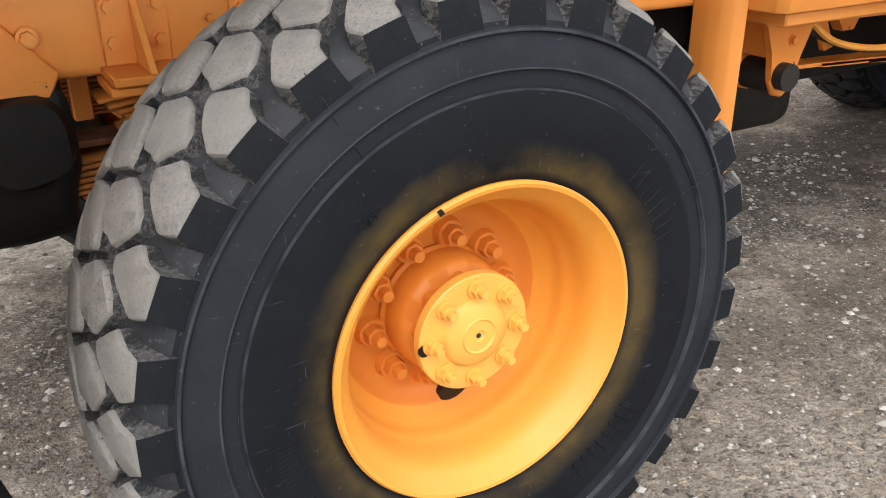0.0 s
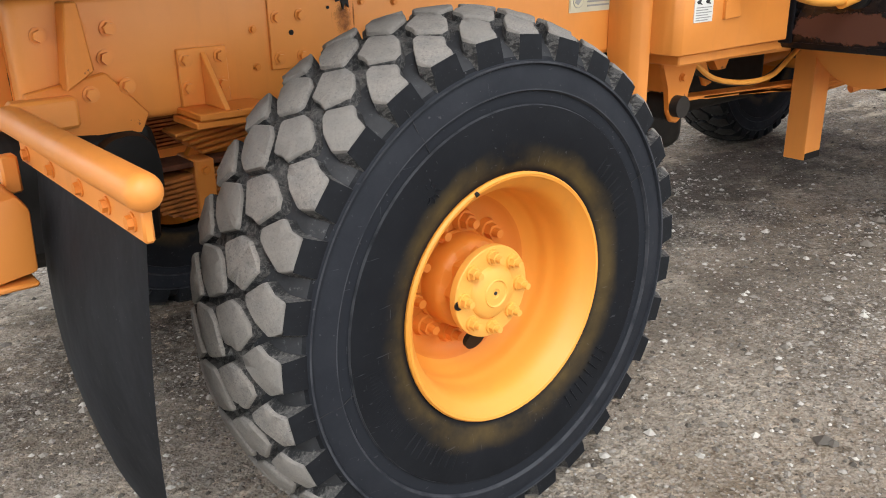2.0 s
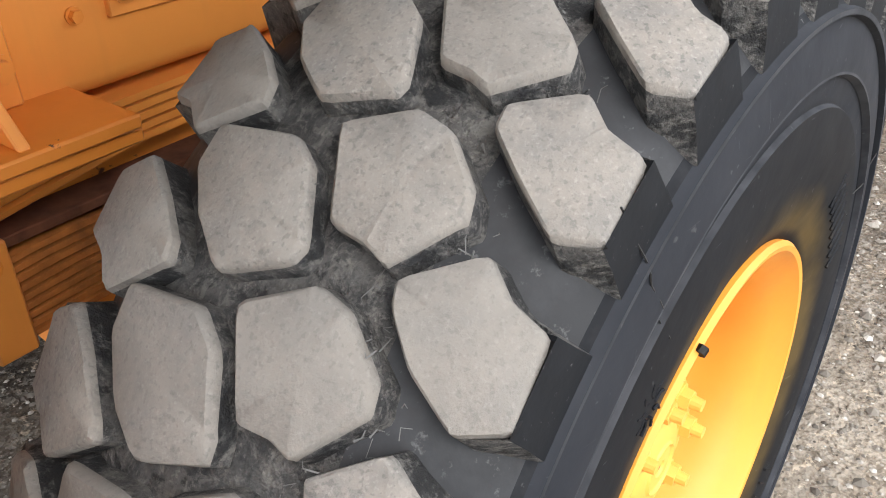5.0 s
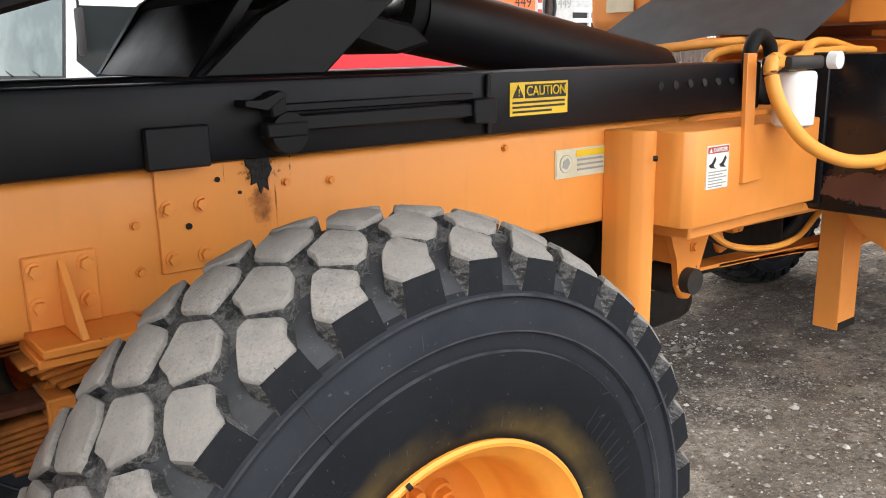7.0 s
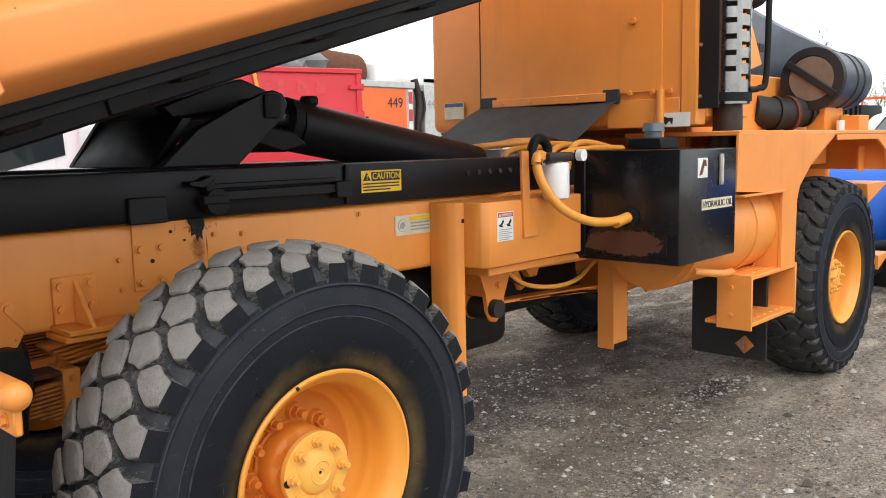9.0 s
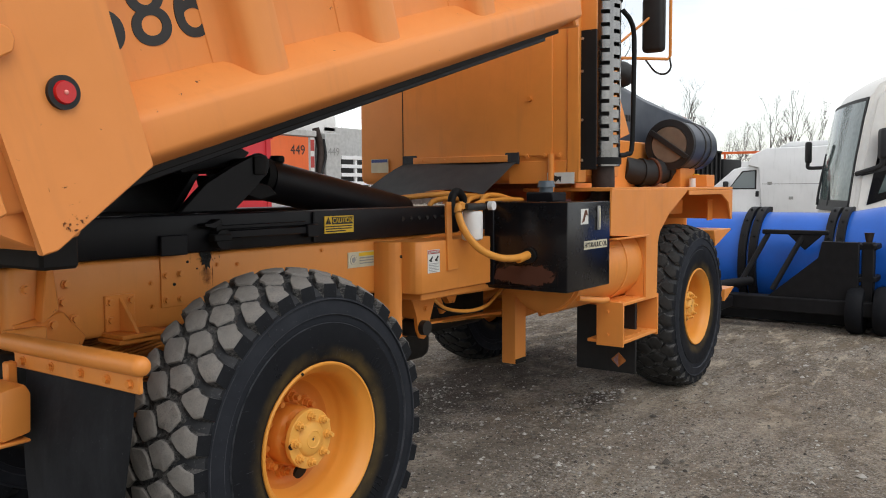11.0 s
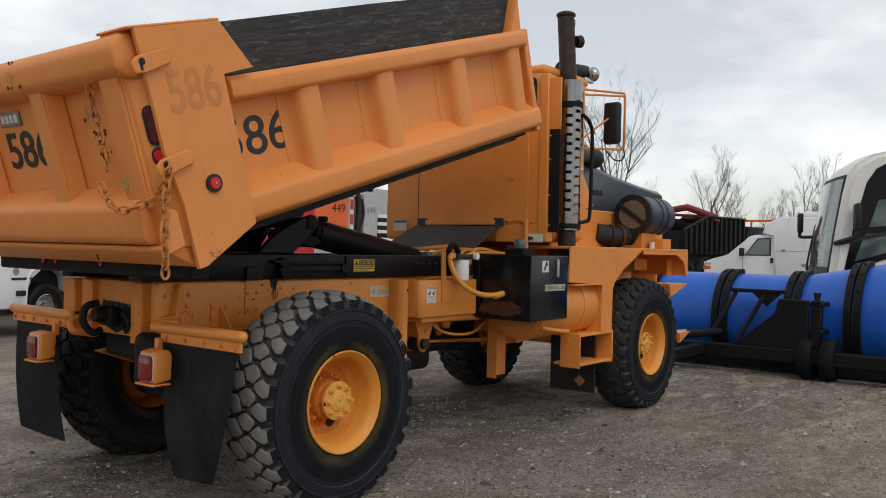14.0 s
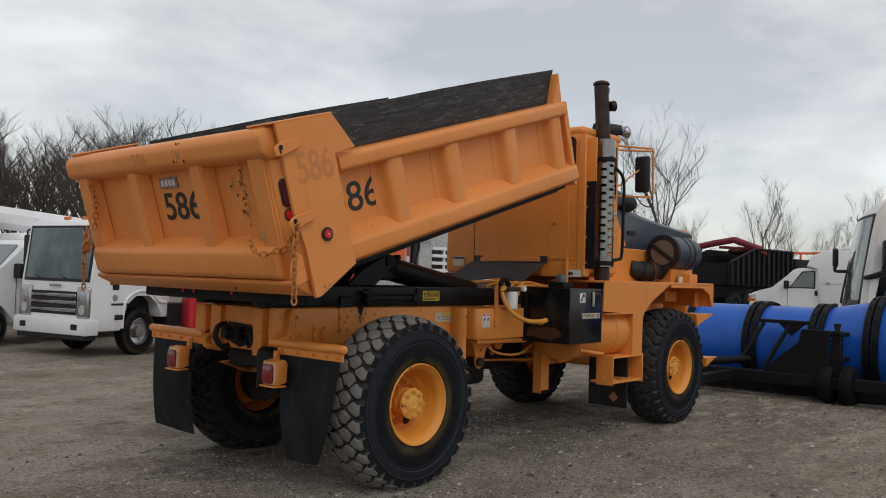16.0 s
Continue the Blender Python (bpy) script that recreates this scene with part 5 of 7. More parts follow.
bmesh.ops.solidify(gd, geom=gd.faces[:], thickness=0.003)
part("exhaust_guard", gd, M_guard, truck, "polished slotted exhaust heat guard")
# near-black colour puts shade behind the guard's slots
part("muffler", rod((SX, SY, 1.60), (SX, SY, 2.95), 0.062, seg=32), M_interior, truck)
part("lower_pipe", tube([(SX, SY, 1.68), (SX, SY, 1.50), (SX + 0.02, SY + 0.06, 1.40), (SX + 0.1, SY + 0.3, 1.33)], 0.075, 20), M_rustpipe, truck)
part("upper_pipe", rod((SX, SY + 0.015, 2.93), (SX - 0.01, SY + 0.05, 3.50), 0.072, seg=28), M_rustpipe, truck, "heat-browned exhaust stack pipe")
part("rain_cap", ball((SX + 0.0, SY + 0.055, 3.525), 0.085, sz=0.42), M_rustpipe, truck)
part("cap_hinge", box(SX + 0.07, SX + 0.11, SY + 0.02, SY + 0.07, 3.44, 3.51, 0.006), M_rustpipe, truck)
for z in (1.70, 2.74):
    part("stack_clamp", revolve([(0.112, -0.022), (0.119, -0.022), (0.119, 0.022), (0.112, 0.022)], 36), M_black_dull, truck).matrix_basis = pose(SX, SY, z, 90, 0, 0)
    part("clamp_arm", box(CX + 0.0, SX, SY - 0.02 + 0.06, SY + 0.075, z - 0.02, z + 0.02, 0.003), M_black_dull, truck)
# mirror and its frame
mr = part("side_mirror", box(3.42, 3.50, -0.065, 0.095, 2.475, 2.86, 0.03, 3), M_grommet, truck, "tall black side mirror on a tubular frame")
fr = tube([(3.20, 0.16, 2.95), (3.46, -0.10, 2.93), (3.46, -0.105, 2.91), (3.46, -0.105, 2.44), (3.46, -0.09, 2.42), (3.20, 0.16, 2.42)], 0.011, 8, smoothed=False)
tube([(3.20, 0.16, 2.905), (3.46, -0.10, 2.905)], 0.010, 8, fr, False)
tube([(3.20, 0.16, 2.52), (3.46, 0.02, 2.74)], 0.009, 8, fr, False)
part("mirror_frame", fr, M_orange, mr)
part("mirror_clip", tube([(3.46, -0.10, 2.44), (3.46, -0.11, 2.36), (3.46, -0.07, 2.32), (3.46, 0.0, 2.34), (3.40, 0.05, 2.42)], 0.007, 6), M_grommet, mr)
sp = part("work_lamp", ball((3.36, 0.18, 3.115), 0.070, sx=0.8), M_chrome, truck, "chrome round roof work lamp")
part("lamp_bracket", box(3.20, 3.36, 0.16, 0.20, 3.03, 3.065, 0.004), M_chrome, sp)
hn = rod((2.98, 0.30, 3.125), (3.36, 0.27, 3.125), 0.055, 0.085, seg=20)
part("roof_horn", hn, M_grommet, truck)
part("roof_horn", rod((2.86, 0.08, 3.30), (2.91, 0.06, 3.31), 0.05, 0.055, seg=18), M_rustpipe, truck)
# hood: slate above, orange side below
hp = [(0.50, 1.90), (0.50, 2.36), (0.54, 2.42), (0.66, 2.45), (1.50, 2.45), (1.62, 2.42), (1.66, 2.36), (1.66, 1.90)]
hb = bmesh.new()
ends = []
for x, k in ((3.22, 1.0), (4.0, 0.88), (4.6, 0.73), (5.2, 0.62), (5.72, 0.54)):
    ends.append([hb.verts.new((x, y, 1.90 + (z - 1.90) * k)) for y, z in hp])
for a, c in zip(ends, ends[1:]):
    for i in range(len(hp)):
        j = (i + 1) % len(hp)
        hb.faces.new((a[i], c[i], c[j], a[j]))
hb.faces.new(ends[0])
hb.faces.new(ends[-1][::-1])
part("hood", hb, M_slate, truck, "slate-blue sloping engine hood")
part("hood_side", box(3.20, 5.74, 0.49, 0.53, 1.40, 1.905, 0.01), M_orange, truck)
part("hood_side", box(3.20, 5.74, 1.63, 1.67, 1.40, 1.905, 0.01), M_orange, truck)
part("grille", box(5.72, 5.78, 0.56, 1.60, 1.10, 2.10, 0.02), M_orange, truck)
part("hood_nose", box(5.70, 5.93, 0.60, 1.56, 2.06, 2.225, 0.06, 4), M_orange, truck, "orange hood nose cap")
part("cowl", prism([(3.22, 2.30), (3.22, 2.62), (3.60, 2.60), (3.90, 2.52), (3.98, 2.38)], "y", 0.45, 0.75, 0.05, None, 3), M_slate, truck)
part("pre_cleaner", ball((4.00, 0.50, 2.42), 0.115, sx=1.1, sz=0.9), M_grommet, truck, "black domed air pre-cleaner")
part("cab_gusset", prism([(3.225, 2.20), (3.43, 1.91), (3.225, 1.86)], "y", 0.175, 0.20, 0.004), M_orange, truck)
# the brand decal on the hood as plain bars
for k in range(7):
    part("hood_badge_bar", box(4.02 + 0.03 * k, 4.04 + 0.03 * k, 0.490, 0.5005, 2.06, 2.11, 0), M_sign_black, truck, "", False)
# air cleaner
ac = part("air_cleaner", revolve([(0.001, -0.005), (0.150, -0.005), (0.155, 0.0), (0.195, 0.0), (0.206, 0.012), (0.206, 0.06), (0.198, 0.07), (0.198, 0.60), (0.19, 0.63), (0.001, 0.63)], 48), M_slate, truck, "large dark-blue cylindrical air cleaner")
ac.matrix_basis = pose(4.42, 0.245, 1.875, 0, 0, -90)
part("end_cover", rod((0, -0.02, 0), (0, -0.004, 0), 0.145, 0.15, seg=40), plain("dusty_brown_cover", (0.19, 0.14, 0.10), 0.7), ac)
part("cover_bar", box(-0.19, 0.19, -0.036, -0.018, -0.022, 0.022, 0.004), M_grommet, ac).rotation_euler = (0, radians(35), 0)
part("cover_rim", revolve([(0.150, -0.006), (0.152, -0.022), (0.206, -0.016), (0.209, 0.03)], 48), M_grommet, ac)
for y in (0.30, 0.44):
    part("band", revolve([(0.199, y - 0.014), (0.204, y - 0.012), (0.204, y + 0.012), (0.199, y + 0.014)], 48), M_darkmetal, ac)
part("cleaner_bracket", box(4.5, 4.85, 0.18, 0.30, 1.527, 1.69, 0.006), M_orange, truck)
bl = bmesh.new()
prev = spline([(4.56, 0.30, 1.70), (4.42, 0.36, 1.66), (4.28, 0.44, 1.65), (4.14, 0.54, 1.68)], 7)
tube(prev, 0.105, 16, bl, False)
part("intake_bellows", bl, M_grommet, truck)
for k, p in enumerate(prev[4:18:5]):
    d = (prev[4 + 5 * k + 1] - p).normalized()
    part("bellows_ring", rod(p - d * 0.012, p + d * 0.012, 0.118, seg=20), M_rust if k % 2 else M_grommet, truck)
for k, (x, c) in enumerate(((4.62, M_whitepl), (4.74, M_steel), (4.82, M_sign_yellow))):
    part("reservoir", rod((x, 0.12 + 0.02 * k, 1.527), (x, 0.12 + 0.02 * k, 1.60 + 0.02 * k), 0.028, seg=12), c, truck)

# ---- dump bed, tilted up about its rear hinge ----
TILT = 17.0
BED = Matrix.Translation((-1.132, 0.0, 1.392)) @ Matrix.Rotation(radians(-TILT), 4, "Y")
W0, W1 = -0.22, 2 * CY + 0.22
bed = part("dump_bed", box(0.05, 3.12, W0 + 0.13, W1 - 0.13, 0.06, 0.10, 0.004), M_black_dull, truck, "raised orange dump bed with ribbed sides")
bed.matrix_basis = BED


def mirror(y):
    return 2 * CY - y


def both(make):
    """Runs make with a map of the right side's y to either side."""
    for f in (lambda y: y, mirror):
        make(f)


def side(f):
    def pr(poly, u0, u1, bev=0.008, seg=2):
        q = [(f(v), w) for v, w in poly]
        return prism(q if f(0) == 0 else q[::-1], "x", u0, u1, bev, None, seg)
    part("side_sheet", pr([(-0.09, 0.20), (-0.075, 0.20), (-0.075, 0.80), (-0.09, 0.80)], 0.30, 3.12, 0), M_orange_bed, bed)
    part("lower_flange", pr([(-0.22, 0.135), (-0.20, 0.120), (-0.02, 0.06), (-0.02, 0.335), (-0.09, 0.335), (-0.20, 0.255), (-0.22, 0.235)], 0.30, 3.165, 0.010), M_orange_bed, bed)
    part("top_rail", pr([(-0.215, 0.725), (-0.215, 0.800), (-0.185, 0.828), (0.0, 0.828), (0.0, 0.70), (-0.10, 0.70), (-0.185, 0.705)], 0.38, 3.12, 0.010), M_orange_bed, bed)
    for u, h0, h1 in ((0.905, 0.135, 0.145), (1.53, 0.135, 0.145), (2.27, 0.135, 0.145), (2.95, 0.14, 0.15)):
        b = bmesh.new()
        lo = [(-h0 - 0.022, 0.0), (-h0 - 0.018, 0.0055), (-0.118, 0.009), (-0.098, 0.022), (-0.082, 0.055), (-0.070, 0.084), (-0.054, 0.098), (-0.03, 0.102), (0.055, 0.102), (0.076, 0.097), (0.088, 0.080), (0.098, 0.045), (0.112, 0.014), (h1, 0.0)]
        zs = (0.16, 0.28, 0.40, 0.52, 0.64, 0.74)
        rings = [[b.verts.new((u + x + 0.004 * math.sin(7 * z + u), f(-0.089 - d), z)) for x, d in lo] for z in zs]
        for p, q in zip(rings, rings[1:]):
            for i in range(len(lo) - 1):
                b.faces.new((p[i], p[i + 1], q[i + 1], q[i]))
        bmesh.ops.recalc_face_normals(b, faces=b.faces[:])
        if (b.faces[0].normal.y > 0) == (f(0) == 0):
            bmesh.ops.reverse_faces(b, faces=b.faces[:])
        part("side_rib", b, M_orange_bed, bed)
    part("side_inner", pr([(-0.02, 0.09), (0.0, 0.09), (0.0, 0.72), (-0.02, 0.72)], 0.0, 3.12, 0), M_orange_worn, bed)
    # rear corner post and plate
    pp = [(-0.097, 1.09), (0.364, 1.09), (0.515, 0.850), (0.325, 0.845), (0.332, 0.110), (-0.005, -0.014), (-0.05, -0.012), (-0.045, 0.30), (-0.085, 0.55), (-0.085, 0.80)]
    y0, y1 = sorted((f(-0.245), f(-0.222)))
    part("corner_plate", prism(pp, "y", y0, y1, 0.004), M_orange_bed, bed)
    cp = [(0.33, f(-0.222)), (-0.035, f(-0.222)), (-0.13, f(-0.165)), (-0.13, f(-0.015)), (0.33, f(-0.015))]
    part("corner_post", prism(cp, "z", 0.10, 1.085, 0.010), M_orange_bed, bed)
    part("post_cap", box(-0.13, 0.37, *sorted((f(-0.245), f(0.0))), 1.086, 1.100, 0.006), M_orange_bed, bed)
    # sideboard and its end gusset
    part("sideboard", prism([(0.45, 0.83), (3.155, 0.83), (3.32, 1.118), (2.4, 1.125), (1.76, 1.122), (0.45, 1.10)], "y", *sorted((f(0.002), f(0.045))), 0.004), M_board, bed, "weathered black wooden sideboard plank")
    part("board_gusset", prism([(3.12, 0.81), (3.26, 0.81), (3.275, 1.08), (3.20, 0.95)], "y", *sorted((f(-0.08), f(0.0))), 0.003), M_orange_bed, bed)
    # black long sill under the flange
    part("bed_sill", box(0.10, 2.45, *sorted((f(0.40), f(0.55))), -0.052, 0.058, 0.008), M_black, bed, "black bed underframe sill")
    part("floor_plate", box(0.10, 3.10, *sorted((f(-0.015), f(0.40))), 0.030, 0.058, 0.004), M_black, bed)
    part("sill_splice", box(0.80, 0.93, *sorted((f(0.388), f(0.40))), -0.045, 0.028, 0.004), M_black, bed)


both(side)
for u in (0.5, 1.0, 1.5, 2.0, 2.5):
    part("cross_bearer", box(u, u + 0.10, W0 + 0.55, W1 - 0.55, -0.01, 0.06, 0.006), M_black_dull, bed)
part("bulkhead", box(3.10, 3.16, W0 + 0.02, W1 - 0.02, 0.08, 0.83, 0.01), M_orange_bed, bed)
part("rear_sill", prism([(-0.16, 0.10), (-0.03, -0.01), (0.10, -0.01), (0.10, 0.12), (-0.16, 0.125)], "y", W0 + 0.03, W1 - 0.03, 0.008), M_orange_bed, bed)
part("sill_seam", box(-0.118, -0.112, 0.50, 0.503, 0.03, 0.11, 0), M_interior, bed, "", False)
# tailgate
tg = part("tailgate", box(-0.06, -0.045, W0 + 0.10, W1 - 0.10, 0.14, 1.00, 0), M_orange_bed, bed, "ribbed orange tailgate with chipped paint", False)
part("top_roll", prism([(-0.05, 0.86), (-0.15, 0.89), (-0.195, 0.93), (-0.195, 1.03), (-0.16, 1.07), (-0.05, 1.085)], "y", W0 + 0.02, W1 - 0.02, 0.02, None, 3), M_orange_bed, tg)
part("bottom_roll", prism([(-0.05, 0.40), (-0.17, 0.34), (-0.195, 0.31), (-0.195, 0.17), (-0.17, 0.135), (-0.05, 0.125)], "y", W0 + 0.12, W1 - 0.12, 0.015, None, 2), M_orange_bed, tg)
for yc, hw in ((-0.05, 0.085), (0.62, 0.07), (1.45, 0.07), (mirror(-0.05), 0.085)):
    b = bmesh.new()
    lo = [(-0.055, yc - hw - 0.035), (-0.055, yc + hw + 0.035), (-0.155, yc + hw), (-0.155, yc - hw)]
    v0, v1 = [b.verts.new((x, y, 0.30)) for x, y in lo], [b.verts.new((x, y, 0.92)) for x, y in lo]
    b.faces.new(v0), b.faces.new(v1)
    for i in range(4):
        b.faces.new((v0[i], v0[(i + 1) % 4], v1[(i + 1) % 4], v1[i]))
    bmesh.ops.bevel(b, geom=b.edges[:], offset=0.012, segments=2, affect="EDGES")
    part("tailgate_rib", b, M_orange_bed, tg)


def local_rear(y, w, u=-0.0625, s=1.0):
    return Matrix.Translation((u, y, w)) @ Matrix.Rotation(radians(-90), 4, "Z") @ Matrix.Rotation(radians(90), 4, "X") @ Matrix.Diagonal((s, 1, 1, 1))


def local_right(u, w, y, s=1.0):
    return Matrix.Translation((u, y, w)) @ Matrix.Rotation(radians(90), 4, "X") @ Matrix.Diagonal((s, 1, 1, 1))


text_part("fleet_number", "586", 0.275, local_rear(1.012, 0.612, -0.063, 1.16), M_sign_black, tg, "black fleet number lettering", 0.0015, 0.012)
text_part("faded_number", "586", 0.13, local_rear(1.22, 0.98, -0.1965), M_faded, tg, "", 0.0004, 0.008)
np_ = part("maker_plate", box(-0.073, -0.06, 1.005, 1.23, 0.755, 0.832, 0.003), M_plate, tg, "small grey maker's plate")
for k in range(4):
    part("plate_bar", box(-0.076, -0.072, 1.025 + 0.048 * k, 1.058 + 0.048 * k, 0.773, 0.815, 0), M_sign_white, np_, "", False)
OLDPAINT = stain("flaked_old_green_paint", (0.54, 0.37, 0.125), 0.6, 30, 0.80, 1.10)
for y0, w0, dy, dw, u in ((0.73, 0.985, 0.11, 0.06, -0.1985), (0.35, 0.73, 0.035, 0.11, -0.0645), (0.27, 0.56, 0.05, 0.09, -0.0645), (0.01, 0.42, 0.06, 0.10, -0.1585)):
    part("old_paint_patch", box(u, u + 0.004, y0 - dy, y0 + dy, w0 - dw, w0 + dw, 0), OLDPAINT, tg, "", False)
for k in range(16):
    y, w = random.choice(((0.72, 0.93), (0.74, 1.04), (0.35, 0.75), (0.3, 0.65), (0.25, 0.55)))
    y, w = y + random.uniform(-0.08, 0.08), w + random.uniform(-0.02, 0.02)
    r = random.uniform(0.004, 0.011)
    u = -0.1985 if w > 0.9 else -0.0635
    part("rust_chip", rod((u, y, w), (u + 0.004, y, w), r, seg=7), M_rust, tg, "", False)
text_part("fleet_number", "586", 0.285, local_right(0.564, 0.506, -0.0915, 1.10), M_sign_black, bed, "black fleet number partly hidden by the corner plate", 0.0015, 0.005)
text_part("number_edge", "5", 0.285, local_right(0.322, 0.506, -0.0925, 1.10), M_sign_black, bed, "", 0.0015, 0.005)
text_part("faded_number", "586", 0.27, local_right(0.145, 0.785, -0.2458, 0.74), M_faded, bed, "", 0.0004, 0.018)
# lamps on the corner post
CH = Matrix.Translation((-0.0825, -0.1935, 0)) @ Matrix.Rotation(math.atan2(-0.057, 0.095) , 4, "Z")
for w, hh, mat, nm in ((0.668, 0.084, M_redlens, "tail_lamp"), (0.531, 0.034, M_redlamp, "marker_lamp")):
    g = part(nm, box(-0.034, 0.034, -0.012, 0.004, w - hh, w + hh, 0.0), M_grommet, bed, "oval red lamp in black rubber grommet")
    bmg = prism([(0.032 * math.cos(a), w + (hh - 0.03) * (1 if math.sin(a) > 0 else -1) + 0.036 * math.sin(a)) for a in (2 * math.pi * k / 28 for k in range(28))], "y", -0.012, 0.004, 0.003)
    g.data = finish(bmg, M_grommet, True)
    g.matrix_basis = CH
    ln = prism([(0.023 * math.cos(a), w + (hh - 0.03) * (1 if math.sin(a) > 0 else -1) + 0.026 * math.sin(a)) for a in (2 * math.pi * k / 28 for k in range(28))], "y", -0.018, -0.008, 0.004)
    part("lens", ln, mat, g)
mk_ = part("side_marker_lamp", rod((0.132, -0.258, 0.356), (0.132, -0.244, 0.356), 0.043, seg=28), M_grommet, bed, "round red marker lamp in black grommet")
part("lens", rod((0.132, -0.266, 0.356), (0.132, -0.256, 0.356), 0.027, 0.031, seg=24), M_redlamp, mk_)
part("lens_core", ball((0.132, -0.266, 0.356), 0.006), plain("lamp_core", (0.9, 0.35, 0.3), 0.2), mk_)
# keyhole plates and chains
for w in (0.934, 0.484):
    kp = part("chain_plate", prism([(-0.155, w - 0.038), (-0.10, w - 0.040), (0.03, w - 0.012), (0.045, w + 0.015), (0.042, w + 0.042), (0.022, w + 0.055), (-0.13, w + 0.036), (-0.160, w + 0.012)], "y", -0.275, -0.262, 0.005), M_orange_bed, bed, "slotted orange chain plate")
    part("plate_stem", box(-0.02, 0.03, -0.265, -0.24, w, w + 0.035, 0.003), M_orange_bed, kp)
    kh = rod((-0.111, -0.2775, w + 0.010), (-0.111, -0.274, w + 0.010), 0.016, seg=16)
    box(-0.124, -0.112, -0.2775, -0.274, w - 0.026, w + 0.007, 0, bm=kh)
    part("keyhole", kh, M_interior, kp, "", False)
part("latch_ear", prism([(-0.20, 0.10), (-0.10, 0.115), (-0.10, 0.28), (-0.135, 0.30), (-0.19, 0.25), (-0.215, 0.18)], "y", -0.262, -0.24, 0.006), M_orange_bed, bed)
RUST = stain("ragged_rust", (0.105, 0.036, 0.016), 0.85, 62, 0.98, 1.04)
part("rust_spot", box(-0.03, 0.15, -0.2475, -0.244, -0.012, 0.085, 0), RUST, bed, "", False)
part("rust_spot", box(0.02, 0.09, -0.2475, -0.244, 0.11, 0.16, 0), RUST, bed, "", False)

LINK = None


def link_mesh():
    b = bmesh.new()
    pts = [(0.017 * math.cos(a), 0, 0.028 * math.sin(a)) for a in (2 * math.pi * k / 14 for k in range(14))]
    seg = 7
    rings = []
    for i, p in enumerate(pts):
        p, d = Vector(p), (Vector(pts[(i + 1) % 14]) - Vector(pts[i - 1])).normalized()
        s = Vector((0, 1, 0))
        u = d.cross(s)
        rings.append([b.verts.new(p + 0.0062 * (math.cos(2 * math.pi * k / seg) * s + math.sin(2 * math.pi * k / seg) * u)) for k in range(seg)])
    for i in range(14):
        a, c = rings[i], rings[(i + 1) % 14]
        for k in range(seg):
            b.faces.new((a[k], a[(k + 1) % seg], c[(k + 1) % seg], c[k]))
    m = paint("rusty_orange_chain", (0.55, 0.20, 0.04), 0.6, 0.4, 2.2)
    return finish(b, m, True)


LINK = link_mesh()


def chain(pts, parent, label):
    pts = spline(pts, 30)
    ch = None
    dist, nxt, i = 0.0, 0.0, 0
    for a, c in zip(pts, pts[1:]):
        dist += (c - a).length
        if dist >= nxt:
            o = part("chain" if ch is None else "chain_link", LINK, None, parent if ch is None else ch, label if ch is None else "")
            m = Matrix.Translation((a + c) / 2) @ (c - a).to_track_quat("Z", "Y").to_matrix().to_4x4() @ Matrix.Rotation(radians(90 * (i % 2) + random.uniform(-20, 20)), 4, "Z")
            if ch is None:
                ch, first = o, m
                o.matrix_basis = m
            else:
                o.matrix_basis = first.inverted() @ m
            nxt += 0.043
            i += 1
    return ch


def bed_pt(u, y, w):
    return BED @ Vector((u, y, w))


for f in (lambda y: y, mirror):
    top = bed_pt(-0.114, f(-0.285), 0.484)
    chain([top, top - Vector((0.005, 0, 0.2)), top - Vector((0.0, 0, 0.505))], truck, "rusty chain hanging from the tailgate plate")
    chain([top + Vector((0, 0, -0.02)), bed_pt(-0.15, f(-0.20), 0.36), bed_pt(-0.27, f(-0.07), 0.33), bed_pt(-0.26, f(0.05), 0.46)], truck, "rusty tailgate chain slung in a loop")
    chain([bed_pt(-0.165, f(0.10), 0.86), bed_pt(-0.165, f(0.105), 0.72), bed_pt(-0.20, f(0.06), 0.52)], truck, "short rusty chain on the tailgate")

# ---- hoist under the bed ----
part("hoist_arm", prism([(-0.06, 1.43), (0.24, 1.43), (0.39, 1.56), (0.445, 1.600), (0.463, 1.645), (0.447, 1.683), (0.402, 1.697), (0.36, 1.682), (0.24, 1.630), (0.09, 1.560)], "y", CY - 0.38, CY - 0.34, 0.006), M_black, truck, "black hoist linkage arm plate")
part("hoist_arm", prism([(-0.05, 1.43), (0.24, 1.43), (0.55, 1.60), (0.66, 1.80), (0.31, 1.76), (0.08, 1.615)], "y", CY + 0.30, CY + 0.34, 0.006), M_black, truck, "black hoist linkage arm plate")
hb = box(0.355, 0.425, CY - 0.392, CY - 0.378, 1.595, 1.680, 0.008, 2)
part("hoist_boss", hb, M_black_dull, truck)
part("hoist_crossplate", prism([(-0.05, 1.43), (0.08, 1.60), (0.12, 1.60), (0.0, 1.43)], "y", CY - 0.30, CY + 0.30, 0.004), M_black, truck)
part("hoist_strut", prism([(0.06, 1.64), (0.30, 1.720), (0.39, 1.748), (0.50, 1.708), (0.44, 1.650), (0.10, 1.60)], "y", CY - 0.20, CY - 0.14, 0.006), M_black, truck)
part("hoist_fork", prism([(0.40, 1.60), (0.66, 1.55), (0.72, 1.50), (0.60, 1.47), (0.42, 1.52)], "y", CY - 0.16, CY + 0.10, 0.01), M_black_dull, truck)
part("hoist_pin", rod((0.40, CY - 0.36, 1.640), (0.40, CY + 0.32, 1.640), 0.035, seg=18), M_black_dull, truck)
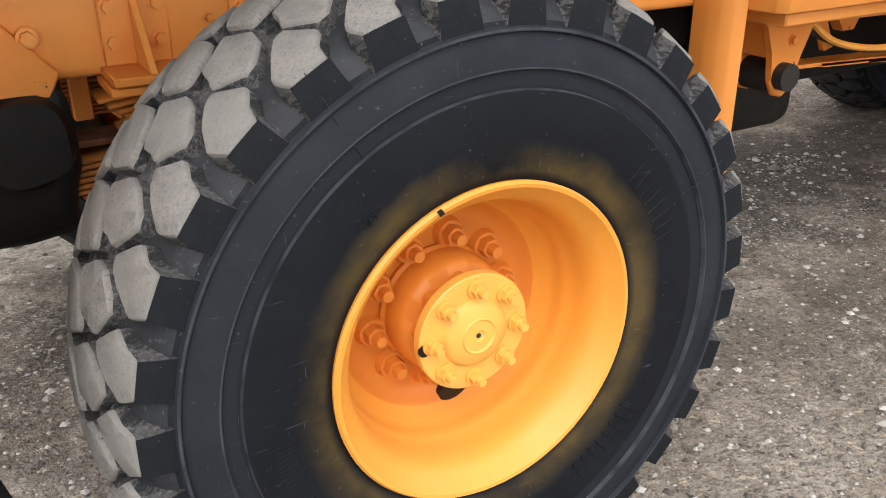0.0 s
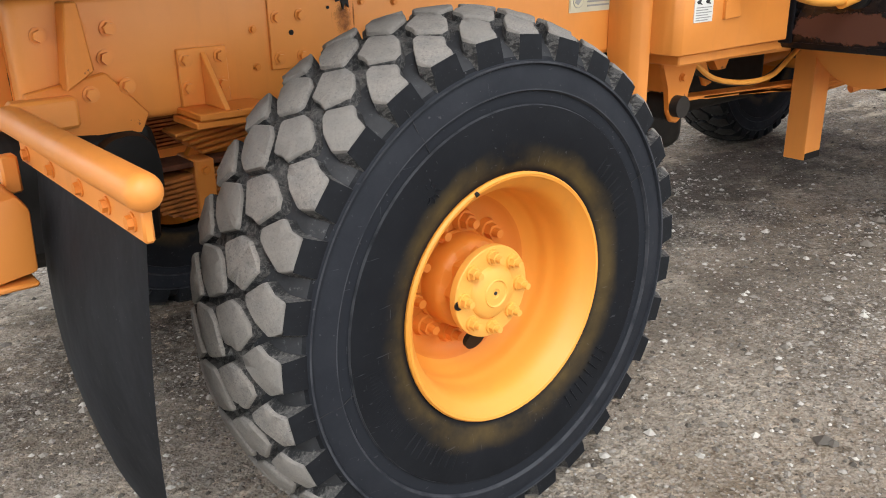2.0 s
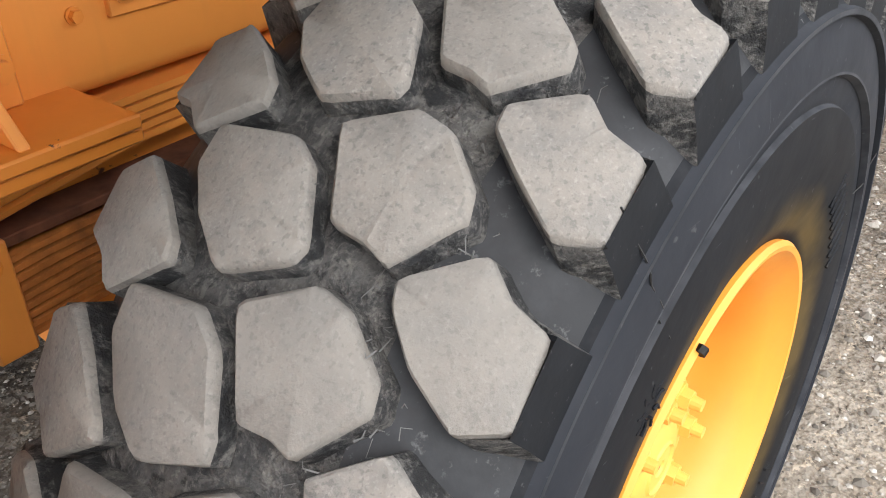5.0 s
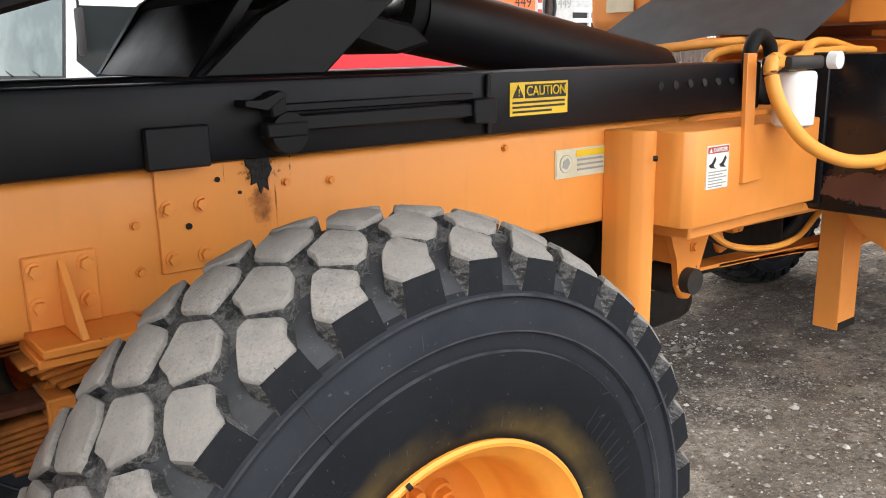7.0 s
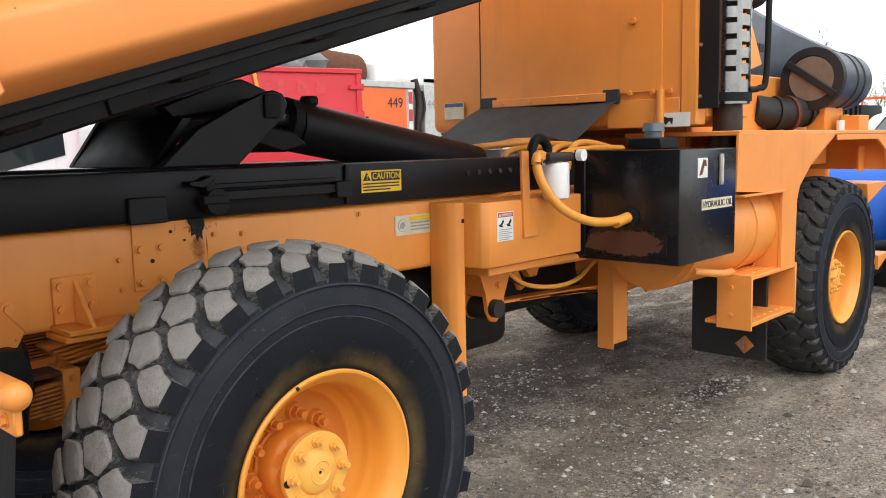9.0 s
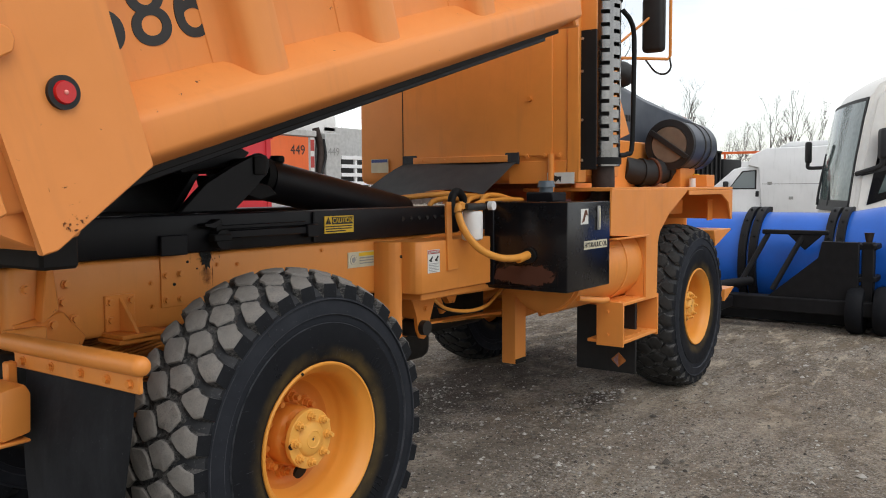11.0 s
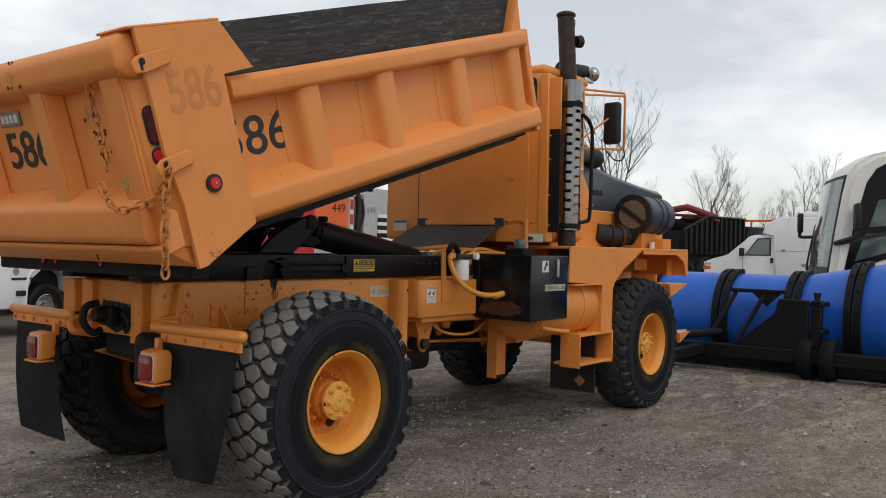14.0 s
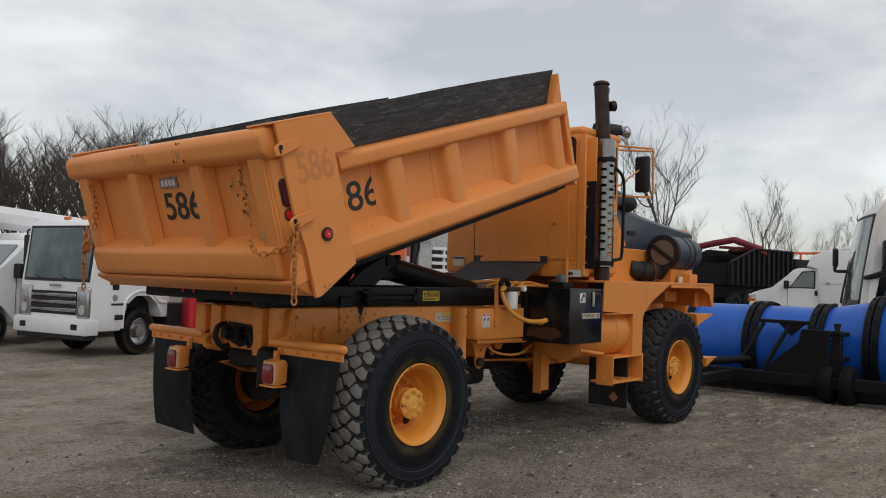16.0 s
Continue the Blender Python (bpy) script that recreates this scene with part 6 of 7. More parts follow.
cyb = rod((0.735, CY - 0.03, 1.580), (1.88, CY - 0.03, 1.375), 0.108, seg=36)
part("hoist_cylinder", cyb, M_black, truck, "black hydraulic hoist cylinder")
part("cylinder_collar", rod((0.69, CY - 0.03, 1.600), (0.745, CY - 0.03, 1.590), 0.100, seg=36), M_black_dull, truck)
part("cylinder_rod", rod((0.40, CY - 0.03, 1.632), (0.72, CY - 0.03, 1.612), 0.045, seg=24), M_steel, truck)
part("cylinder_port", box(0.80, 0.86, CY - 0.07, CY + 0.0, 1.665, 1.705, 0.01), M_black_dull, truck)

# ---- rear end: flaps, lamps, hitch ----
def flap(f, lean):
    s = 1 if f(0) == 0 else -1
    b = bmesh.new()
    rows = []
    for i in range(17):
        v = i / 16
        w0, w1 = 0.508, -0.100
        row = []
        for k in range(11):
            u = k / 10
            y = w0 + (w1 - w0) * u
            y += 0.02 * math.sin(3.0 * v + 1.5 * u) * v - 0.02 * v * (1 - u) + lean * v * v * u
            x = -0.827 - 0.035 * math.sin(math.pi * v * 0.9) * (1 + 0.5 * math.sin(4 * u)) + 0.05 * v * v
            row.append(b.verts.new((x, f(y), 0.962 - 0.770 * v + 0.012 * u)))
        rows.append(row)
    for a, c in zip(rows, rows[1:]):
        for k in range(10):
            b.faces.new((a[k], a[k + 1], c[k + 1], c[k]))
    bmesh.ops.solidify(b, geom=b.faces[:], thickness=0.009)
    fl_ = part("mud_flap", b, M_flap, truck, "hanging black rubber mud flap")
    bar = rod((-0.838, f(0.62), 1.015), (-0.838, f(-0.135), 1.018), 0.031, seg=20)
    ball((-0.838, f(-0.135), 1.018), 0.031, bar)
    ball((-0.838, f(0.62), 1.015), 0.031, bar)
    part("flap_bar", bar, M_orange, fl_, "round orange flap hanger tube")
    part("flap_clamp", box(-0.845, -0.827, *sorted((f(0.56), f(-0.135))), 0.935, 1.005, 0.004), M_orange, fl_)
    for y in (0.50, 0.33, 0.16, 0.02, -0.095):
        bolt(truck, (-0.845, f(y), 0.963), 0.012, 0.012, "x", M_orange_worn)
    part("flap_arm", box(-0.84, -0.70, *sorted((f(0.60), f(0.66))), 0.98, 1.05, 0.008), M_orange, fl_)
    yc = 0.458

    def oval(k, w, h):
        return [(f(yc + (w - k) * sx_ + k * math.cos(q)), 0.815 + (h - k) * sz_ + k * math.sin(q)) for sx_, sz_, q0 in ((1, 1, 0), (-1, 1, 90), (-1, -1, 180), (1, -1, 270)) for q in (radians(q0 + 22.5 * j) for j in range(5))]
    hs = prism([(-0.985, 0.735), (-0.985, 0.900), (-0.905, 0.912), (-0.885, 0.880), (-0.890, 0.750)], "y", *sorted((f(yc - 0.078), f(yc + 0.078))), 0.010, None, 2)
    lm = part("tail_light", hs, M_orange, truck, "rounded red tail light in orange housing")
    part("lamp_tray", box(-1.010, -0.895, *sorted((f(yc - 0.084), f(yc + 0.084))), 0.722, 0.734, 0.004), M_orange, lm)
    part("lens_rim", prism(oval(0.026, 0.066, 0.076), "x", -0.994, -0.983, 0.003), M_sign_cream, lm)
    part("red_lens", prism(oval(0.022, 0.058, 0.068), "x", -1.008, -0.988, 0.006, None, 2), M_squarelens, lm)
    part("clear_lens", prism([(f(yc - 0.045), 0.840), (f(yc + 0.045), 0.840), (f(yc + 0.045), 0.862), (f(yc + 0.030), 0.872), (f(yc - 0.030), 0.872), (f(yc - 0.045), 0.862)], "x", -1.011, -1.0, 0.003), M_clearlens, lm)
    part("lamp_stem", box(-0.90, -0.865, *sorted((f(0.500), f(0.535))), 0.885, 0.965, 0.005), M_orange, lm)
    part("lamp_wire", tube([(-0.90, f(0.53), 0.80), (-0.87, f(0.58), 0.82), (-0.85, f(0.64), 0.88), (-0.83, f(0.65), 0.95)], 0.005, 6), M_grommet, lm)


flap(lambda y: y, 0.27)
flap(mirror, 0.0)
ht = box(-0.87, -0.80, CY - 0.05, CY + 0.10, 0.985, 1.10, 0.02, 3)
rod((-0.93, CY + 0.03, 1.05), (-0.84, CY + 0.03, 1.05), 0.040, 0.055, seg=16, bm=ht)
part("pintle_hitch", ht, M_oil, truck, "black greasy pintle hitch")
part("hitch_jaw", tube([(-0.90, CY + 0.03, 1.12), (-0.97, CY + 0.04, 1.10), (-0.99, CY + 0.04, 1.02), (-0.94, CY + 0.03, 0.95), (-0.88, CY + 0.03, 0.96)], 0.022, 10), M_oil, truck)
part("hitch_ring", tube([(-0.83, CY - 0.10, 1.05), (-0.85, CY - 0.17, 1.06), (-0.85, CY - 0.21, 1.01), (-0.84, CY - 0.17, 0.96), (-0.82, CY - 0.11, 0.985)], 0.012, 8), M_oil, truck)
part("tow_hook", tube([(-0.81, CY + 0.24, 1.02), (-0.93, CY + 0.25, 1.01), (-0.95, CY + 0.22, 0.95), (-0.86, CY + 0.20, 0.93)], 0.025, 10), M_orange_worn, truck)
part("grease_smear", prism([(CY - 0.26, 1.02), (CY - 0.1, 1.12), (CY + 0.15, 1.13), (CY + 0.2, 1.0), (CY, 0.94)], "x", -0.8025, -0.799), M_oil, truck, "", False)
part("hitch_grease", box(-0.8045, -0.800, CY - 0.34, CY + 0.36, 0.935, 1.20, 0), stain("hitch_grease_film", (0.016, 0.012, 0.010), 0.5, 16, 0.72, 1.02), truck, "", False)
part("rear_side_box", box(-0.84, -0.70, 2 * CY - 0.66, 2 * CY - 0.52, 0.93, 1.25, 0.008), M_orange_worn, truck)
for y in (0.45, 0.30, -0.2):
    part("clearance_lamp", rod((-1.03, CY + y, 1.36), (-1.02, CY + y, 1.36), 0.016, seg=12), M_redlamp, truck)


# ---- ground ----
def ground_height(x, y):
    n = noise.noise(Vector((x * 0.35, y * 0.35, 0.0))) * 0.012 + noise.noise(Vector((x * 1.7, y * 1.7, 3.0))) * 0.007 + noise.noise(Vector((x * 6, y * 6, 7.0))) * 0.006
    near = max(0.0, 1.0 - math.hypot(x - 1.5, y) / 14.0)
    u = min(1.0, max(0.0, (x - 15.0) / 8.0))
    return n * near - 0.040 + 0.2 * u * u * (3 - 2 * u)


def axis_steps():
    out, v = [0.0], 0.0
    while v < 900:
        v += 0.07 if v < 4.5 else 0.07 + (v - 4.5) * 0.16
        out.append(v)
    return [-a for a in out[:0:-1]] + out


steps = axis_steps()
gb = bmesh.new()
grid = [[gb.verts.new((x + 1.0, y - 0.8, ground_height(x + 1.0, y - 0.8))) for y in steps] for x in steps]
for a, c in zip(grid, grid[1:]):
    for k in range(len(steps) - 1):
        gb.faces.new((a[k], c[k], c[k + 1], a[k + 1]))
ground = tagged(new("ground", finish(gb, M_ground, True)), "grey-brown gravel yard with dark damp patches and painted shade under the truck", "ground", kind="structure")

rng = np.random.RandomState(4)
verts, faces = [], []
ico = [(0, 0, 1), (0.89, 0, 0.2), (0.28, 0.85, 0.2), (-0.72, 0.53, 0.2), (-0.72, -0.53, 0.2), (0.28, -0.85, 0.2)]
for i in range(56000):
    far = rng.rand() < 0.6
    x, y = (rng.uniform(-4.5, 9.0), rng.uniform(-4.5, 3.0)) if far else (rng.uniform(-1.6, 3.0), rng.uniform(-1.4, 1.6))
    if i % 80 == 0:
        cx, cy, wx, wy = ((3.38, 0.40, 0.30, 0.10), (3.38, 0.40, 0.30, 0.10), (2.80, 1.48, 0.14, 0.05))[i // 80 % 3]
        x, y = cx + wx * rng.randn(), cy + wy * rng.randn()
    s = min(0.022, 0.0038 * math.exp(rng.randn() * 0.6)) * (1.5 if far else 1.0) * (1.4 if i % 80 == 0 else 1.0)
    z = ground_height(x, y)
    base, turn, fl = len(verts), rng.uniform(0, 6.28), rng.uniform(0.5, 0.9)
    for p in ico:
        q = np.array(p) * (s * rng.uniform(0.75, 1.25))
        verts.append((x + q[0] * math.cos(turn) - q[1] * math.sin(turn), y + q[0] * math.sin(turn) + q[1] * math.cos(turn), z + q[2] * fl))
    faces += [(base, base + 1 + k, base + 1 + (k + 1) % 5) for k in range(5)]
me = bpy.data.meshes.new("stones")
me.from_pydata(verts, [], faces)
me.materials.append(M_stone)
tagged(new("gravel", me), "loose grey gravel stones scattered over the yard", "gravel", kind="stuff")

# ---- blue plow behind the truck's front ----
plow = thing("snow_plow", "large blue plastic snow plow on a black steel frame", "snow plow", pose(0, 0, -0.04))
PX = 8.35


def flare(y):
    """The moldboard grows towards its open end."""
    return 1.0 + 0.16 * max(0.0, -0.45 - y)


def hoop(y, r, a0, a1, n):
    k = flare(y)
    return [(PX + 0.05 + k * r * 0.97 * math.cos(a), y, (0.66 + r * math.sin(a)) * k) for a in (radians(a0 + (a1 - a0) * i / n) for i in range(n + 1))]


def loft(y0, y1, r0, r1, a0, a1, n=24):
    """A curved sheet or hoop between two stations, r0 inside and r1 outside."""
    b = bmesh.new()
    ends = [[b.verts.new(p) for p in hoop(y, r1, a0, a1, n) + hoop(y, r0, a0, a1, n)[::-1]] for y in (y0, y1)]
    m = len(ends[0])
    for i in range(m):
        j = (i + 1) % m
        b.faces.new((ends[0][i], ends[0][j], ends[1][j], ends[1][i]))
    for e in ends:
        for i in range(n):
            b.faces.new((e[i], e[i + 1], e[m - 2 - i], e[m - 1 - i]))
    return b


RIBS = (1.55, 0.60, 0.48, -0.33, -0.45, -1.08, -1.19, -2.2, -3.3)
edge = 2.9
for yy in (0.54, -0.39, -1.135, -2.2, -3.4):
    part("moldboard_panel", loft(edge - 0.004, yy + 0.004, 0.565, 0.60, 92, 268), M_blue, plow, "curved blue plastic moldboard panel")
    edge = yy
for yy in RIBS:
    part("moldboard_rib", loft(yy + 0.042, yy - 0.042, 0.57, 0.665, 80, 275), M_blackframe, plow)
    for a in (110, 130, 150, 170, 190):
        p = Vector(hoop(yy, 0.668, a, a, 1)[0])
        part("rib_bolt", rod(p + Vector((0.004, 0, 0)), p - Vector((0.012 * math.cos(radians(180 - a)), 0, -0.012 * math.sin(radians(180 - a)))), 0.014, seg=6), M_blackframe, plow)
part("frame_beam", box(PX - 1.05, PX - 0.85, -3.0, 2.4, 0.20, 0.36, 0.01), M_blackframe, plow)
part("upper_beam", box(PX - 0.70, PX - 0.62, -0.36, 0.34, 1.03, 1.08, 0.008), M_blackframe, plow)
part("blade", box(PX - 0.62, PX - 0.50, -3.1, 2.9, 0.03, 0.22, 0.01), M_blackframe, plow)
for yy in (0.28, -0.10):
    part("brace", tube([(PX - 0.66, yy, 1.03), (PX - 0.92, yy + 0.26, 0.42)], 0.030, 8, smoothed=False), M_blackframe, plow)
part("brace_gusset", prism([(0.06, 1.03), (-0.30, 1.03), (-0.12, 0.86)], "x", PX - 0.69, PX - 0.64, 0.004), M_blackframe, plow)
part("push_plate", prism([(0.35, 0.22), (-0.72, 0.22), (-0.72, 0.98), (-0.36, 0.98), (-0.33, 0.80)], "x", PX - 1.00, PX - 0.93, 0.006), M_blackframe, plow)
part("lift_cylinder", rod((5.9, 1.25, 0.42), (PX - 0.85, 0.42, 0.50), 0.05, seg=16), M_blackframe, plow)
part("lift_rod", rod((6.55, 0.97, 0.462), (7.05, 0.72, 0.485), 0.053, seg=12), M_chrome, plow)
part("push_arm", box(5.6, PX - 0.9, 1.5, 1.64, 0.22, 0.34, 0.01), M_blackframe, plow)
part("push_arm", box(5.6, PX - 0.9, 0.55, 0.69, 0.22, 0.34, 0.01), M_blackframe, plow)
for yy in (-0.70, -0.96):
    cw = part("caster_wheel", revolve([(0.05, -0.085), (0.15, -0.085), (0.235, -0.08), (0.26, -0.04), (0.26, 0.04), (0.235, 0.08), (0.15, 0.085), (0.05, 0.085)], 32), M_side, plow, "small black caster wheel")
    cw.matrix_basis = pose(7.45, yy, 0.26)
    part("caster_hub", rod((0, -0.08, 0), (0, 0.08, 0), 0.11, seg=20), M_blackframe, cw)
part("caster_post", box(7.39, 7.51, -0.86, -0.74, 0.30, 0.98, 0.01), M_blackframe, plow)
part("caster_axle", rod((7.45, -1.0, 0.26), (7.45, -0.70, 0.26), 0.035, seg=12), M_blackframe, plow)
part("caster_crank", rod((7.45, -0.80, 0.98), (7.45, -0.80, 1.08), 0.03, 0.05, seg=12), M_rustpipe, plow)
for z in (0.56, 0.90):
    part("caster_arm", box(7.39, PX - 0.6, -0.88, -0.50, z, z + 0.06, 0.01), M_blackframe, plow)

# ---- vehicles behind ----
def vehicle_wheel(parent, x, y, r, w, out, rim=None):
    t = part("wheel", revolve([(r * 0.56, -w / 2), (r * 0.75, -w / 2 - 0.01), (r * 0.95, -w / 2 + 0.01), (r, -w / 4), (r, w / 4), (r * 0.95, w / 2 - 0.01), (r * 0.75, w / 2 + 0.01), (r * 0.56, w / 2)], 36), M_side, parent, "black road tyre")
    t.matrix_basis = pose(x, y, r) if out < 0 else pose(x, y, r, 0, 0, 180)
    part("rim", revolve([(r * 0.57, -w / 2 + 0.005), (r * 0.54, -w / 2), (r * 0.5, -w / 2 + 0.05), (r * 0.3, -w / 2 + 0.06), (r * 0.25, -w / 2 - 0.01), (0.001, -w / 2 - 0.012)], 28), rim or M_chrome, t)


def cab_over(m):
    """White cab-over truck: local front to -x, its left side to -y."""
    tr = thing("box_truck", "white cab-over truck with chrome grille, parked on gravel", "truck", m)
    sec = [(-1.10, 0.42), (-1.13, 0.60), (-1.10, 1.22), (-0.98, 2.10), (-0.84, 2.20), (0.52, 2.22), (0.60, 2.16), (0.60, 0.62), (0.42, 0.62), (0.36, 0.88), (0.16, 1.02), (-0.16, 1.02), (-0.38, 0.86), (-0.46, 0.42)]
    part("cab", prism(sec, "y", -0.98, 0.98, 0.035, None, 2), M_white, tr)
    part("windscreen", prism([(-1.116, 1.24), (-1.004, 2.06), (-0.98, 2.06), (-1.08, 1.24)], "y", -0.86, 0.86, 0.002), M_cabglass, tr)
    part("windscreen_seal", prism([(-1.113, 1.195), (-0.996, 2.095), (-0.970, 2.095), (-1.07, 1.195)], "y", -0.91, 0.91, 0.002), M_grommet, tr)
    part("arch_liner", box(-0.43, 0.41, -0.70, 0.70, 0.45, 0.99, 0.01), M_interior, tr)
    part("bumper_lip", box(-1.20, -0.95, -0.94, 0.94, 0.28, 0.37, 0.02), M_grommet, tr)
    part("fog_recess", box(-1.246, -1.20, -0.80, -0.62, 0.44, 0.54, 0.01), M_grommet, tr)
    part("fog_recess", box(-1.246, -1.20, 0.62, 0.80, 0.44, 0.54, 0.01), M_grommet, tr)
    part("battery_box", box(0.66, 1.5, -0.90, -0.45, 0.45, 0.85, 0.02), M_interior, tr)
    part("side_glass", prism([(-0.98, 1.40), (-0.90, 1.98), (0.30, 1.98), (0.34, 1.40), (-0.40, 1.26), (-0.72, 1.20)], "y", -0.988, -0.979), M_glass, tr)
    part("side_glass", prism([(-0.98, 1.40), (-0.90, 1.98), (0.30, 1.98), (0.34, 1.40), (-0.40, 1.26), (-0.72, 1.20)], "y", 0.979, 0.988), M_glass, tr)
    part("bumper", box(-1.24, -0.95, -1.0, 1.0, 0.36, 0.62, 0.03, 2), M_white, tr)
    for z in (0.72, 0.84, 0.95):
        part("grille_bar", box(-1.165, -1.10, -0.62, 0.62, z, z + 0.05, 0.01), M_chrome, tr)
    part("grille_back", box(-1.14, -1.08, -0.66, 0.66, 0.67, 1.04, 0.01), M_interior, tr)
    for yy in (-0.80, 0.80):
        part("headlamp", box(-1.16, -0.98, yy - 0.17, yy + 0.17, 0.62, 1.12, 0.04, 3), M_chrome, tr)
        part("lamp_bowl", rod((-1.168, yy, 0.76), (-1.13, yy, 0.76), 0.08, 0.06, seg=20), M_lampglass, tr)
    for k in range(5):
        part("badge_bar", box(-1.140, -1.125, -0.16 + 0.065 * k, -0.115 + 0.065 * k, 1.11, 1.15, 0), M_sign_grey, tr, "", False)
    for yy in (-1.10, 1.10):
        part("mirror", box(-0.98, -0.92, yy - 0.08, yy + 0.08, 1.45, 1.95, 0.03, 2), M_grommet, tr)
        part("mirror_arm", tube([(-0.90, yy * 0.87, 2.05), (-0.95, yy, 2.02), (-0.95, yy, 1.95)], 0.016, 6), M_grommet, tr)
    for yy in (-0.3, 0.45):
        part("wiper", tube([(-1.12, yy, 1.24), (-1.09, yy + 0.25, 1.32), (-1.04, yy + 0.45, 1.45)], 0.012, 6), M_grommet, tr)
    for yy in (-0.7, -0.2, 0.3):
        part("roof_lamp", box(-0.75, -0.66, yy - 0.06, yy + 0.06, 2.20, 2.26, 0.015), M_amber, tr)
    part("step_lamp", box(-0.62, -0.40, -1.0, -0.975, 0.60, 0.68, 0.01), M_grommet, tr)
    part("door_oval", rod((-0.62, -0.985, 0.95), (-0.62, -0.979, 0.95), 0.055, seg=20), M_sign_grey, tr)
    part("name_bar", box(-0.70, -0.34, -0.985, -0.979, 0.83, 0.865, 0), M_sign_black, tr, "", False)
    part("air_grille", box(-0.68, -0.54, -0.99, -0.978, 1.08, 1.26, 0.01), M_grommet, tr)
    part("steering_wheel", revolve([(0.20, -0.015), (0.215, 0.0), (0.20, 0.015), (0.185, 0.0), (0.20, -0.015)], 24), M_grommet, tr).matrix_basis = pose(-0.75, -0.45, 1.32, 0, 0, 90)
    part("chassis", box(0.3, 5.0, -0.42, 0.42, 0.55, 0.78, 0.01), M_blackframe, tr)
    for x in (0.0, 4.2):
        for s in (-1, 1):
            vehicle_wheel(tr, x, s * 0.80, 0.39, 0.24, s, M_chrome)
    part("fender_trim", tube([(-0.44, -0.975, 0.46), (-0.40, -0.985, 0.86), (-0.17, -0.985, 1.04), (0.16, -0.985, 1.05), (0.36, -0.985, 0.9), (0.56, -0.985, 0.86)], 0.025, 8), M_white, tr)
    return tr


cab_over(pose(2.86, 10.46, -0.04, 0, 0, 12) @ Matrix.Diagonal((0.96, 0.96, 1.07, 1)))
# red steel hopper standing in front of that truck: local x along its face, -y towards the dump truck
rh = thing("steel_hopper", "red painted steel hopper box with flaking faded lettering", "hopper", pose(3.62, 9.38, -0.04, 0, 0, -17))
part("hopper_body", box(0.22, 4.02, 0.0, 0.52, 0.10, 2.74, 0.015, 2), M_red, rh)
for x in (0.24, 1.45, 3.93):
    part("hopper_stake", box(x, x + 0.08, -0.028, 0.004, 0.16, 2.66, 0.006), M_red, rh)
for z in (0.14, 2.66):
    part("hopper_rail", box(0.22, 4.02, -0.034, 0.004, z, z + 0.07, 0.008), M_red, rh)
for z in (1.72, 1.98, 2.40):
    hg = rod((4.03, -0.02, z), (4.03, -0.02, z + 0.11), 0.022, seg=10)
    box(3.80, 4.03, -0.040, -0.020, z + 0.02, z + 0.09, 0.004, bm=hg)
    part("hopper_hinge", hg, M_red, rh)
fade = plain("faded_red_lettering", (0.62, 0.05, 0.06), 0.6)
for k, w in enumerate((0.20, 0.14, 0.22, 0.16, 0.20, 0.18)):
    part("faded_bar", box(1.75 + 0.30 * k, 1.75 + 0.30 * k + w, -0.0035, 0.001, 2.34, 2.54, 0), fade, rh, "", False)
for x in (0.3, 3.5):
    part("skid", box(x, x + 0.14, 0.0, 0.52, 0.0, 0.10, 0.008), M_blackframe, rh)
part("hopper_strap", tube([(2.28, -0.045, 2.70), (2.33, -0.05, 2.4), (2.44, -0.05, 1.95), (2.47, -0.05, 1.7)], 0.032, 8), M_hose, rh, "hanging yellow strap")


